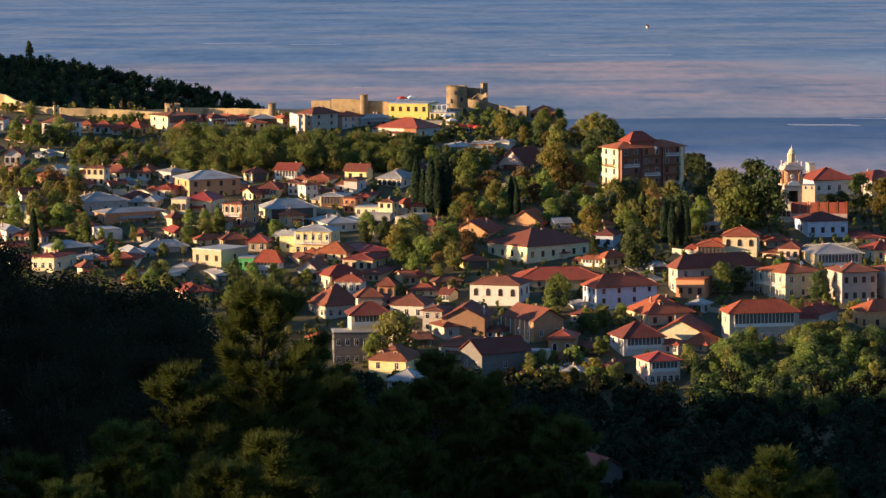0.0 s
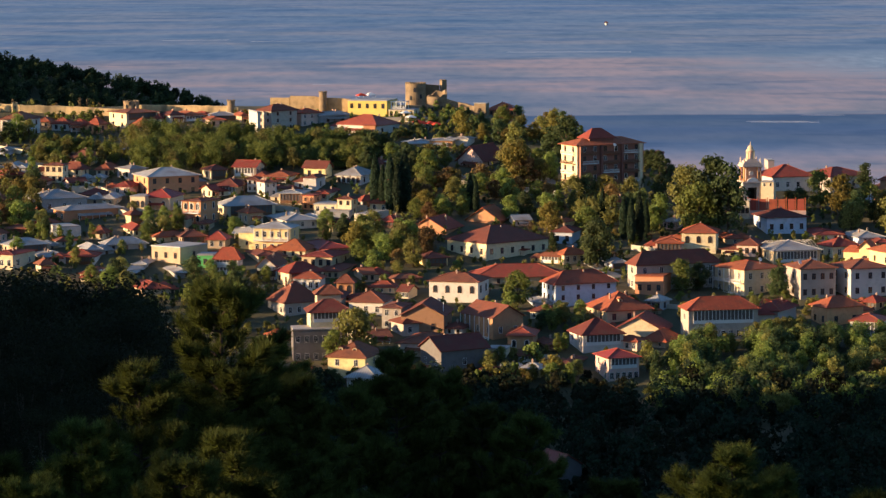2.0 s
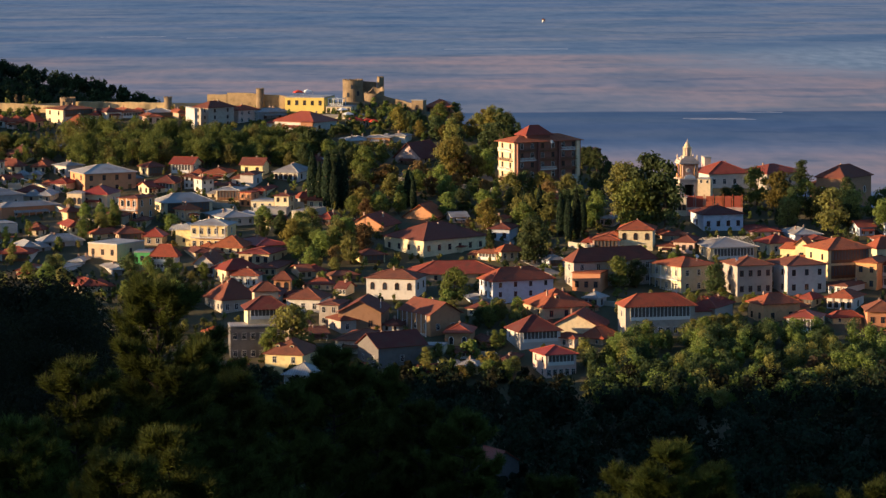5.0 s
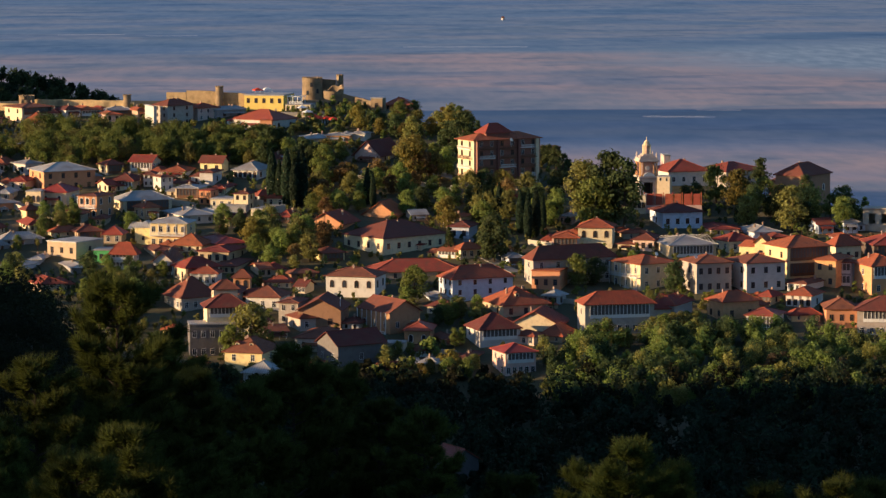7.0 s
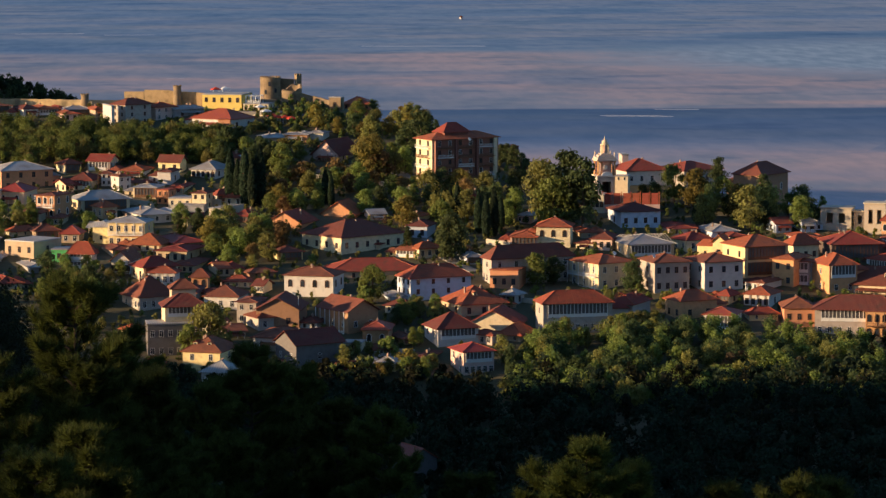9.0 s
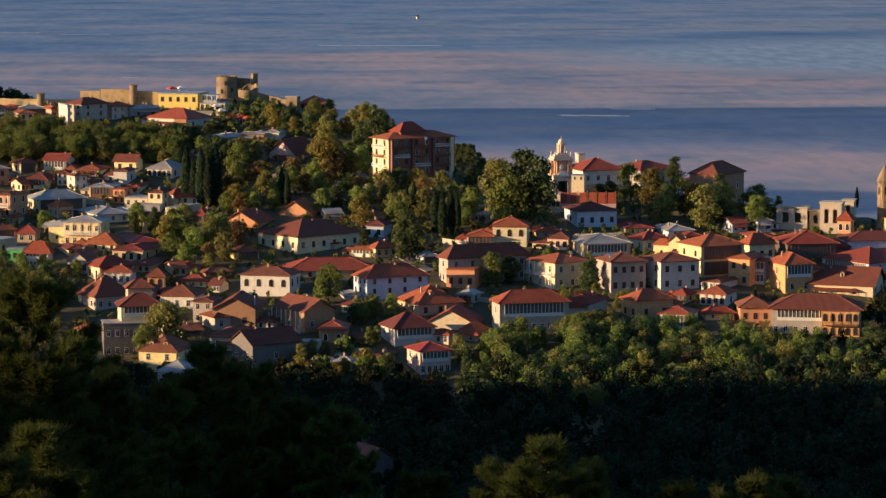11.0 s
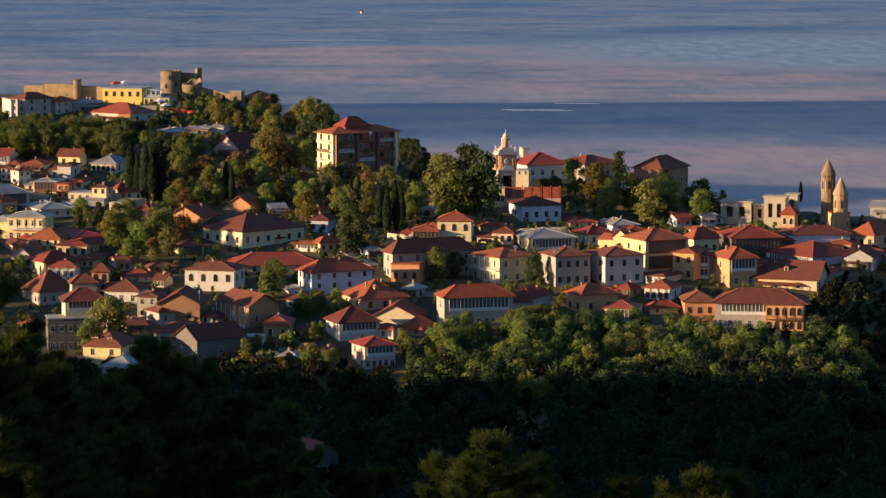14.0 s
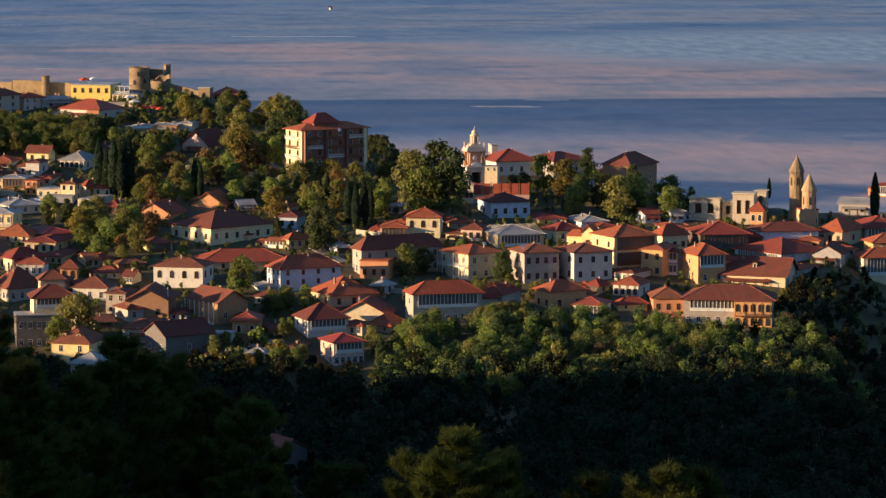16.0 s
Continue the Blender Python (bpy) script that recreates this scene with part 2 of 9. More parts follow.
M_ROAD = shader("grey_paving", (0.22, 0.20, 0.18), 0.9, spread=0.3, noise_size=0.2, grain=3)


# ---- mesh helpers ----
def cuboid(bm, x0, x1, y0, y1, z0, z1, slot=0):
    v = [bm.verts.new((x, y, z)) for z in (z0, z1) for x, y in ((x0, y0), (x1, y0), (x1, y1), (x0, y1))]
    for a in ((0, 3, 2, 1), (4, 5, 6, 7), (0, 1, 5, 4), (1, 2, 6, 5), (2, 3, 7, 6), (3, 0, 4, 7)):
        bm.faces.new([v[i] for i in a]).material_index = slot


def fretwork(bm, xs, zs, solid, y0, y1):
    """A plate cut into cells by xs and zs, with only the solid cells kept: one connected body."""
    made = {}

    def at(i, j, y):
        if (i, j, y) not in made:
            made[i, j, y] = bm.verts.new((xs[i], y, zs[j]))
        return made[i, j, y]
    nx, nz = len(xs) - 1, len(zs) - 1

    def full(i, j):
        return 0 <= i < nx and 0 <= j < nz and solid(i, j)
    for i in range(nx):
        for j in range(nz):
            if not full(i, j):
                continue
            a, b, c, d = (i, j), (i + 1, j), (i + 1, j + 1), (i, j + 1)
            bm.faces.new([at(*p, y0) for p in (a, b, c, d)])
            bm.faces.new([at(*p, y1) for p in (d, c, b, a)])
            for di, dj, p, q in ((-1, 0, d, a), (1, 0, b, c), (0, -1, a, b), (0, 1, c, d)):
                if not full(i + di, j + dj):
                    bm.faces.new((at(*p, y0), at(*p, y1), at(*q, y1), at(*q, y0)))


def lathe(bm, rows, sides=16, cx=0.0, cy=0.0, cut=None):
    """A turned body through (radius, height) rows, closed at both ends."""
    rings = []
    for r, z in rows:
        rings.append([bm.verts.new((cx + r * math.cos(2 * math.pi * i / sides), cy + r * math.sin(2 * math.pi * i / sides), z)) for i in range(sides)])
    for a, b in zip(rings, rings[1:]):
        for i in range(sides):
            bm.faces.new((a[i], a[(i + 1) % sides], b[(i + 1) % sides], b[i]))
    bm.faces.new(rings[0][::-1])
    bm.faces.new(rings[-1])


def finish(bm, name, material):
    """Turns the bmesh into a mesh with metre-sized UVs along and up each face."""
    bmesh.ops.recalc_face_normals(bm, faces=bm.faces)
    layer = bm.loops.layers.uv.new("UVMap")
    for f in bm.faces:
        n = f.normal
        along = Vector((-n.y, n.x, 0))
        along = along.normalized() if along.length > 0.01 else Vector((1, 0, 0))
        up = n.cross(along)
        for l in f.loops:
            l[layer].uv = (l.vert.co.dot(along), l.vert.co.dot(up))
    me = bpy.data.meshes.new(name)
    bm.to_mesh(me)
    bm.free()
    me.materials.append(material)
    return me


def part(name, bm, material, parent, label="", m=None):
    me = bm if isinstance(bm, bpy.types.Mesh) else finish(bm, name, material)
    ob = new(name, me)
    ob.parent = parent
    if m is not None:
        ob.matrix_basis = m
    return tagged(ob, label)


def root(name, x, y, z, turn, label, category, group="", kind=""):
    ob = new(name)
    ob.empty_display_size = 0.5
    ob.matrix_basis = pose(x, y, z, 0, 0, turn)
    return tagged(ob, label, category, group, kind)


def simple(name, build, material):
    bm = bmesh.new()
    build(bm)
    return finish(bm, name, material)


# ---- openings that many houses share ----
def window_frame(bm):
    xs, zs = [-0.54, -0.48, -0.02, 0.02, 0.48, 0.54], [-0.10, -0.02, 0.96, 1.0, 1.48, 1.54]
    fretwork(bm, xs, zs, lambda i, j: i in (0, 2, 4) or j in (0, 2, 4), -0.07, 0.0)


def arch_frame(bm):
    inner = [(-0.5, -0.02)] + [(-0.5 * math.cos(math.pi * i / 10), 1.3 + 0.5 * math.sin(math.pi * i / 10)) for i in range(11)] + [(0.5, -0.02)]
    outer = [(-0.62, -0.12)] + [(-0.62 * math.cos(math.pi * i / 10), 1.3 + 0.62 * math.sin(math.pi * i / 10)) for i in range(11)] + [(0.62, -0.12)]
    rings = [[bm.verts.new((px, yy, pz)) for px, pz in row] for yy in (-0.08, 0.0) for row in (inner, outer)]
    n = len(inner)
    for i in range(n):
        j = (i + 1) % n
        bm.faces.new((rings[0][i], rings[0][j], rings[1][j], rings[1][i]))
        bm.faces.new((rings[1][i], rings[1][j], rings[3][j], rings[3][i]))
        bm.faces.new((rings[0][j], rings[0][i], rings[2][i], rings[2][j]))
        bm.faces.new((rings[2][i], rings[3][i], rings[3][j], rings[2][j]))


def arch_pane(bm):
    rim = [(-0.5, 0.0), (0.5, 0.0)] + [(0.5 * math.cos(math.pi * i / 10), 1.3 + 0.5 * math.sin(math.pi * i / 10)) for i in range(11)]
    f = [bm.verts.new((px, -0.02, pz)) for px, pz in rim]
    k = [bm.verts.new((px, 0.0, pz)) for px, pz in rim]
    bm.faces.new(f)
    for j in range(len(f)):
        bm.faces.new((f[j], k[j], k[(j + 1) % len(f)], f[(j + 1) % len(f)]))


FRAMES = {("rect", c): simple("window_frame", window_frame, m) for c, m in (("white", M_TRIM), ("wood", M_WOOD))}
FRAMES.update({("arch", c): simple("arched_frame", arch_frame, m) for c, m in (("white", M_TRIM), ("wood", M_WOOD))})
PANES = dict(rect=simple("window_pane", lambda bm: cuboid(bm, -0.48, 0.48, -0.03, 0.0, -0.02, 1.48), M_GLASS),
             arch=simple("arched_pane", arch_pane, M_GLASS))
DOOR = simple("door_leaf", lambda bm: (cuboid(bm, -0.5, 0.5, -0.06, 0, 0, 2.05), cuboid(bm, -0.62, -0.5, -0.1, 0, 0, 2.15),
                                       cuboid(bm, 0.5, 0.62, -0.1, 0, 0, 2.15), cuboid(bm, -0.62, 0.62, -0.1, 0, 2.05, 2.17)), M_WOOD)
CHIMNEY = simple("chimney_stack", lambda bm: lathe(bm, [(0.34, -1.6), (0.34, 0.75), (0.44, 0.76), (0.44, 0.9), (0.22, 0.91), (0.22, 1.15)], 4), M_CHIM)


def opening(house, side, along, z, w, d, size=1.0, style="rect", trim="white"):
    """A window on the front (F), left (L) or right (R) wall of a house w wide and d deep."""
    m = {"F": pose(along, -d / 2, z), "L": pose(-w / 2, along, z, 0, 0, -90), "R": pose(w / 2, along, z, 0, 0, 90)}[side]
    win = part("window", FRAMES[style, trim], None, house, "", m @ Matrix.Diagonal((size, 1, size, 1)))
    part("pane", PANES[style], None, win)
    return win


def roof_mesh(kind, w, d, h, rise, over, material, ribs=0.0, caps=None):
    """A roof of real thickness over a house w wide, d deep, h high to the eaves; caps takes the lines of its ridges and ribs."""
    bm = bmesh.new()
    caps = [] if caps is None else caps
    a, b = w / 2 + over, d / 2 + over
    t = 0.16
    drop = rise * over / max(0.5, min(w, d) / 2) * 0.6
    lo = h - drop
    top = h + rise
    if kind == "flat":
        cuboid(bm, -a, a, -b, b, h, h + 0.28)
        cuboid(bm, -a + 0.25, a - 0.25, -b + 0.25, b - 0.25, h + 0.28, h + 0.34)
    elif kind == "hip":
        if a >= b:
            ridge = [(-(a - b) - 0.02, 0), (a - b + 0.02, 0)]
        else:
            ridge = [(0, -(b - a) - 0.02), (0, b - a + 0.02)]
        under = [bm.verts.new(p) for p in ((-a, -b, lo), (a, -b, lo), (a, b, lo), (-a, b, lo))]
        rim = [bm.verts.new(p) for p in ((-a, -b, lo + t), (a, -b, lo + t), (a, b, lo + t), (-a, b, lo + t))]
        r0, r1 = [bm.verts.new((x, y, top)) for x, y in ridge]
        bm.faces.new(under[::-1])
        for i in range(4):
            bm.faces.new((under[i], under[(i + 1) % 4], rim[(i + 1) % 4], rim[i]))
        if a >= b:
            for f in ((rim[0], rim[1], r1, r0), (rim[1], rim[2], r1), (rim[2], rim[3], r0, r1), (rim[3], rim[0], r0)):
                bm.faces.new(f)
        else:
            for f in ((rim[0], rim[1], r0), (rim[1], rim[2], r1, r0), (rim[2], rim[3], r1), (rim[3], rim[0], r0, r1)):
                bm.faces.new(f)
        for i, r in ((0, r0), (1, r1 if a >= b else r0), (2, r1), (3, r0 if a >= b else r1)):
            caps.append((rim[i].co.copy(), r.co.copy(), 0.09))
        caps.append((r0.co.copy(), r1.co.copy(), 0.09))
    else:
        turn = kind == "gabley"
        p, q = (b, a) if turn else (a, b)
        for s in (-1, 1):
            pts = [(-p, s * q, lo), (p, s * q, lo), (p, 0, top), (-p, 0, top)]
            vs = [bm.verts.new((y, x, z) if turn else (x, y, z)) for x, y, z in pts]
            vt = [bm.verts.new((v.co.x, v.co.y, v.co.z + t)) for v in vs]
            bm.faces.new(vs)
            bm.faces.new(vt)
            for i in range(4):
                bm.faces.new((vs[i], vs[(i + 1) % 4], vt[(i + 1) % 4], vt[i]))
        e0, e1 = Vector((-p, 0, top + t)), Vector((p, 0, top + t))
        if turn:
            e0, e1 = Vector((0, -p, top + t)), Vector((0, p, top + t))
        caps.append((e0, e1, 0.09))
    if ribs and kind in ("hip", "gablex"):
        n = int(2 * a / ribs)
        ends = (a - b) if kind == "hip" and a > b else a
        for s in (-1, 1):
            for i in range(1, n):
                x = -a + i * 2 * a / n
                reach = 1.0 if abs(x) <= ends else (a - abs(x)) / max(0.01, a - ends)
                y1, z1 = s * b * (1 - reach), lo + t + (top - lo - t) * reach
                caps.append((Vector((x, s * b, lo + t)), Vector((x, y1, z1)), 0.05))
    return finish(bm, "roof", material)


def ridge_tile(bm, a, b, r=0.09):
    """A raised line of ridge tiles between two points."""
    way = b - a
    if way.length < 0.05:
        return
    side = way.cross(Vector((0, 0, 1)))
    side = side.normalized() * r if side.length > 1e-4 else Vector((r, 0, 0))
    up = Vector((0, 0, r * 1.2))
    ends = [[bm.verts.new(e + o) for o in (-side - up, side - up, side + up, -side + up)] for e in (a, b)]
    for i in range(4):
        bm.faces.new((ends[0][i], ends[0][(i + 1) % 4], ends[1][(i + 1) % 4], ends[1][i]))
    bm.faces.new(ends[0][::-1])
    bm.faces.new(ends[1])


def wall_mesh(kind, w, d, h, rise, material):
    bm = bmesh.new()
    cuboid(bm, -w / 2, w / 2, -d / 2, d / 2, -3.0, h)
    if kind in ("gablex", "gabley"):
        p, q = (w / 2, d / 2) if kind == "gablex" else (d / 2, w / 2)
        for s in (-1, 1):
            tri = [(s * p, -q, h), (s * p, q, h), (s * p, 0, h + rise * 0.98)]
            tri2 = [(s * (p - 0.3), y, z) for x, y, z in tri]
            if kind == "gabley":
                tri, tri2 = [(y, x, z) for x, y, z in tri], [(y, x, z) for x, y, z in tri2]
            v, k = [bm.verts.new(c) for c in tri], [bm.verts.new(c) for c in tri2]
            bm.faces.new(v)
            bm.faces.new(k)
            for i in range(3):
                bm.faces.new((v[i], v[(i + 1) % 3], k[(i + 1) % 3], k[i]))
    return finish(bm, "wall", material)


def gallery(house, side, z, w, d, deep=1.3, floor_h=2.6, trim="white", span=None, shift=0.0, posts=True):
    """A balcony with floor, rail, balusters and posts along one wall."""
    run = span or (w if side == "F" else d) * 0.94
    m = {"F": pose(shift, -d / 2, z), "L": pose(-w / 2, shift, z, 0, 0, -90), "R": pose(w / 2, shift, z, 0, 0, 90)}[side]
    mat = M_TRIM if trim == "white" else M_WOOD
    bm = bmesh.new()
    cuboid(bm, -run / 2, run / 2, -deep, -0.003, -0.16, 0.0)
    bal = part("balcony", bm, mat, house, "", m)
    bm = bmesh.new()
    n = max(4, int(run / 0.32))
    xs = [-run / 2 + run * (i // 2 + (0.28 if i % 2 else 0.0)) / n for i in range(2 * n)] + [run / 2]
    fretwork(bm, xs, [0.06, 0.14, 0.92, 1.0], lambda i, j: j != 1 or i % 2 == 0, -deep + 0.01, -deep + 0.08)
    part("railing", bm, mat, bal)
    if posts:
        n = max(2, int(run / 2.4))
        post = simple("post", lambda b: (cuboid(b, -0.08, 0.08, -0.08, 0.08, 0, floor_h), cuboid(b, -0.14, 0.14, -0.12, 0.12, floor_h - 0.18, floor_h - 0.02)), mat)
        for i in range(n + 1):
            part("post", post, None, bal, "", pose(-run / 2 + 0.1 + (run - 0.2) * i / n, -deep + 0.1, 0))
    return bal


def loggia(house, z, w, d, tall, trim="white", share=0.86):
    """A glazed veranda under the eaves: a flat dark sheet for the shaded recess, behind posts, a beam and a panelled
    rail.
    """
    run = w * share
    mat = M_TRIM if trim == "white" else M_WOOD
    # thin dark sheet on the wall, standing for the depth of shade
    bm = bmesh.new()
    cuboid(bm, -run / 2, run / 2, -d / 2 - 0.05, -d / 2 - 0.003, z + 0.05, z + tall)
    rec = part("veranda", bm, M_RECESS_SHADE, house, "glazed veranda behind posts, its shade a dark sheet")
    bm = bmesh.new()
    n = max(3, int(run / 1.1))
    xs = []
    for i in range(n + 1):
        c = -run / 2 + 0.08 + (run - 0.16) * i / n
        xs += [c - 0.08, c + 0.08]
    zs = [z, z + 0.1, z + min(0.85, tall * 0.38), z + min(0.97, tall * 0.44), z + tall - 0.2, z + tall]
    fretwork(bm, xs, zs, lambda i, j: i % 2 == 0 or j in (0, 2, 4), -d / 2 - 0.22, -d / 2 - 0.08)
    part("post_frame", bm, mat, rec, "")
    bm = bmesh.new()
    cuboid(bm, -run / 2, run / 2, -d / 2 - 0.17, -d / 2 - 0.12, z + 0.1, z + min(0.85, tall * 0.38))
    part("rail_panel", bm, mat, rec)
    return rec


def porch(house, w, d, h, cover, trim, share=0.7, shift=0.0):
    """A lean-to roof on posts along the foot of the front wall."""
    run, deep, top = w * share, 1.9, min(h * 0.8, 2.9)
    bm = bmesh.new()
    v = [bm.verts.new(p) for p in ((-run / 2, -d / 2 - 0.003, top), (run / 2, -d / 2 - 0.003, top), (run / 2 + 0.2, -d / 2 - deep, top - 0.6), (-run / 2 - 0.2, -d / 2 - deep, top - 0.6))]
    k = [bm.verts.new((q.co.x, q.co.y, q.co.z - 0.1)) for q in v]
    bm.faces.new(v)
    bm.faces.new(k)
    for i in range(4):
        bm.faces.new((v[i], v[(i + 1) % 4], k[(i + 1) % 4], k[i]))
    lean = part("porch_roof", bm, ROOFS[cover], house, "", pose(shift, 0, 0))
    post = simple("post", lambda b: cuboid(b, -0.07, 0.07, -0.07, 0.07, -2.0, top - 0.62), M_TRIM if trim == "white" else M_WOOD)
    n = max(2, int(run / 2.2))
    for i in range(n + 1):
        part("post", post, None, lean, "", pose(-run / 2 + run * i / n, -d / 2 - deep + 0.2, 0))


def wing(house, side, w, d, h, wall, cover, share):
    """A lower wing against the far side of a house, with its own roof."""
    ww, wd, wh = 3.2 + 2.5 * share, d * (0.5 + 0.3 * share), h * (0.55 + 0.25 * share)
    at = pose(side * (w / 2 + ww / 2 + 0.003), d * 0.08, 0)
    part("wing_wall", wall_mesh("hip", ww, wd, wh, 1, WALLS[wall]), None, house, "", at)
    lid = part("wing_roof", roof_mesh("hip", ww, wd, wh, 0.9 + share, 0.45, ROOFS[cover]), None, house, "", at)
    win = part("window", FRAMES["rect", "wood"], None, house, "", at @ pose(0, -wd / 2, wh * 0.35) @ Matrix.Diagonal((0.8, 1, 0.8, 1)))
    part("pane", PANES["rect"], None, win)


def dormers(house, spots):
    """Small gabled dormer windows standing on a roof slope at the given places of the house."""
    for x, y, z in spots:
        body = bmesh.new()
        cuboid(body, -0.6, 0.6, -0.6, 1.6, -0.7, 0.75)
        box = part("dormer", body, WALLS["cream"], house, "", pose(x, y, z))
        lid = bmesh.new()
        for s in (-1, 1):
            v = [lid.verts.new(p) for p in ((s * 0.85, -0.8, 0.62), (s * 0.85, 1.9, 0.62), (0, 1.9, 1.2), (0, -0.8, 1.2))]
            k = [lid.verts.new((p.co.x, p.co.y, p.co.z + 0.12)) for p in v]
            lid.faces.new(v)
            lid.faces.new(k[::-1])
            for i in range(4):
                lid.faces.new((v[i], v[(i + 1) % 4], k[(i + 1) % 4], k[i]))
        part("dormer_roof", lid, ROOFS["tile"], box)
        part("pane", PANES["rect"], None, box, "", pose(0, -0.6, -0.45) @ Matrix.Diagonal((0.75, 1, 0.7, 1)))
    return house


M_RECESS_SHADE = shader("shaded_veranda_glazing", (0.10, 0.09, 0.088), 0.35, spread=0.6, noise_size=1.2, grain=5, bump_depth=0.01, spec=0.4)
PLOTS = []


def house(x, y, z, turn, w, d, h, roof, rise, wall, cover, label, front=3, side=0, face="L", floors=1, style="rect", trim="white",
          over=0.7, chimneys=1, door=False, ribs=0.0, balcony="", base=None, name="house", low=0.0, veranda=-1, lean=0.0, annex=0.0):
    """A town house: walls down into the slope, a tiled or sheet roof, windows on the seen walls, chimneys and balconies.
    low: how much of the lower wall is blind; veranda: the storey with a glazed veranda, 9 for every storey; lean: a porch of that share; annex: a lower wing."""
    top = root(name, x, y, z, turn, label, "house", "town houses")
    PLOTS.append((x, y, 0.5 * math.hypot(w, d)))
    part("wall", wall_mesh(roof, w, d, h, rise, WALLS[wall]), None, top)
    caps = []
    lid = part("roof", roof_mesh(roof, w, d, h, rise, over if roof != "flat" else 0.2, ROOFS[cover], ribs, caps), None, top)
    for a, b, r in caps:
        if (a - b).length > 0.3:
            bm = bmesh.new()
            ridge_tile(bm, a, b, r)
            part("ridge" if r > 0.06 else "rib", bm, ROOFS[cover], lid)
    if base:
        bm = bmesh.new()
        cuboid(bm, -w / 2 - 0.06, w / 2 + 0.06, -d / 2 - 0.06, d / 2 + 0.06, -3.0, min(0.9, h * 0.25))
        part("plinth", bm, WALLS[base], top)
    storey = (h - low) / floors
    size = min(1.15, max(0.5, storey / 3.1))
    for f in range(floors):
        zz = low + f * storey + 0.30 * storey
        for s, n, run in (("F", front, w), (face, side, d)):
            if s == "F" and door and f == 0 and n > 1:
                part("door", DOOR, None, top, "", pose(0.5 * run / n - run / 2 + 0.1, -d / 2, 0.05))
            if s == "F" and veranda in (f, 9):
                loggia(top, low + f * storey + 0.12 * storey, w, d, storey * 0.84, trim)
                continue
            if s == "F" and lean and f == 0 and n > 2:
                n = 2
            for i in range(n):
                a = -run / 2 + run * (i + 0.5) / n
                if s == "F" and door and f == 0 and i == 0 and n > 1:
                    continue
                opening(top, s, a, zz, w, d, size, style, trim)
        for code in balcony.split():
            if int(code[1]) == f:
                gallery(top, code[0], low + f * storey + 0.02, w, d, 1.3, storey - 0.1, trim)
    if lean:
        porch(top, w, d, h, cover, trim, lean)
    if annex:
        wing(top, 1 if face == "L" else -1, w, d, h, wall, cover, annex)
    for i in range(chimneys):
        if roof == "flat":
            break
        spot = (x * 13 + y * 7 + i * 31) % 10 / 10 - 0.5
        part("chimney", CHIMNEY, None, top, "", pose(spot * 0.5 * w, (0.12 - 0.2 * (i % 2)) * d, h + rise * (0.72 if roof == "hip" else 0.78), 0, 0, 45))
    return top


# ---- plants ----
def card(bm, c, n, size, rng, slot=0):
    """One leaf spray, folded along its middle."""
    t = n.orthogonal().normalized()
    t.rotate(Matrix.Rotation(rng.uniform(0, 6.28), 3, n))
    b = n.cross(t)
    s = size * rng.uniform(0.7, 1.3)
    v = [bm.verts.new(q) for q in (c + t * s, c + b * s * 0.75 + n * s * 0.3, c - t * s, c - b * s * 0.75 + n * s * 0.3)]
    bm.faces.new((v[0], v[1], v[2])).material_index = slot
    bm.faces.new((v[0], v[2], v[3])).material_index = slot


def rod(bm, a, b, ra, rb, sides=6):
    way = (b - a).normalized()
    s = way.orthogonal().normalized()
    t = way.cross(s)
    rings = [[bm.verts.new(e + (s * math.cos(2 * math.pi * i / sides) + t * math.sin(2 * math.pi * i / sides)) * r) for i in range(sides)]
             for e, r in ((a, ra), (b, rb))]
    for i in range(sides):
        bm.faces.new((rings[0][i], rings[0][(i + 1) % sides], rings[1][(i + 1) % sides], rings[1][i]))
    bm.faces.new(rings[1])


def unit(rng):
    while True:
        v = Vector((rng.uniform(-1, 1), rng.uniform(-1, 1), rng.uniform(-1, 1)))
        if 0.1 < v.length < 1:
            return v.normalized()


def broadleaf(seed, height=8.0, spread=3.2, lobes=30, sprays=58, leaf=0.27, low=0.02):
    """Trunk and crown meshes of a broadleaf tree: uneven lobes of leaf sprays on limbs, with gaps between them."""
    rng = random.Random(seed)
    wood, crown = bmesh.new(), bmesh.new()
    fork = Vector((rng.uniform(-0.2, 0.2), rng.uniform(-0.2, 0.2), height * 0.3))
    rod(wood, Vector((0, 0, -1.5)), fork, 0.26, 0.18)
    rod(wood, fork, Vector((rng.uniform(-0.5, 0.5), rng.uniform(-0.5, 0.5), height * 0.8)), 0.17, 0.05)
    for i in range(lobes):
        a, u = rng.uniform(0, 6.28), rng.random()
        zz = height * (low + 0.12 + (0.82 - low) * u)
        girth = spread * (math.sin(math.pi * min(1, 0.18 + 0.78 * u)) ** 0.7) * rng.uniform(0.35, 0.88)
        c = Vector((girth * math.cos(a), girth * math.sin(a), zz))
        if i % 3 == 0:
            rod(wood, fork + Vector((0, 0, rng.uniform(0, 1))), c, 0.09, 0.025, 5)
        r = spread * rng.uniform(0.28, 0.46)
        for k in range(sprays):
            n = unit(rng)
            if n.z < -0.3 and rng.random() < 0.5:
                n.z = -n.z
            p = c + Vector((n.x, n.y, n.z * 0.8)) * r * rng.uniform(0.45, 1.28)
            card(crown, p, (n + Vector((c.x, c.y, 0)) * 0.12 + unit(rng) * 0.35).normalized(), leaf, rng)
    return wood, crown


def to_mesh(bm, name, material):
    me = bpy.data.meshes.new(name)
    bm.to_mesh(me)
    bm.free()
    me.materials.append(material)
    return me


TREES = {}


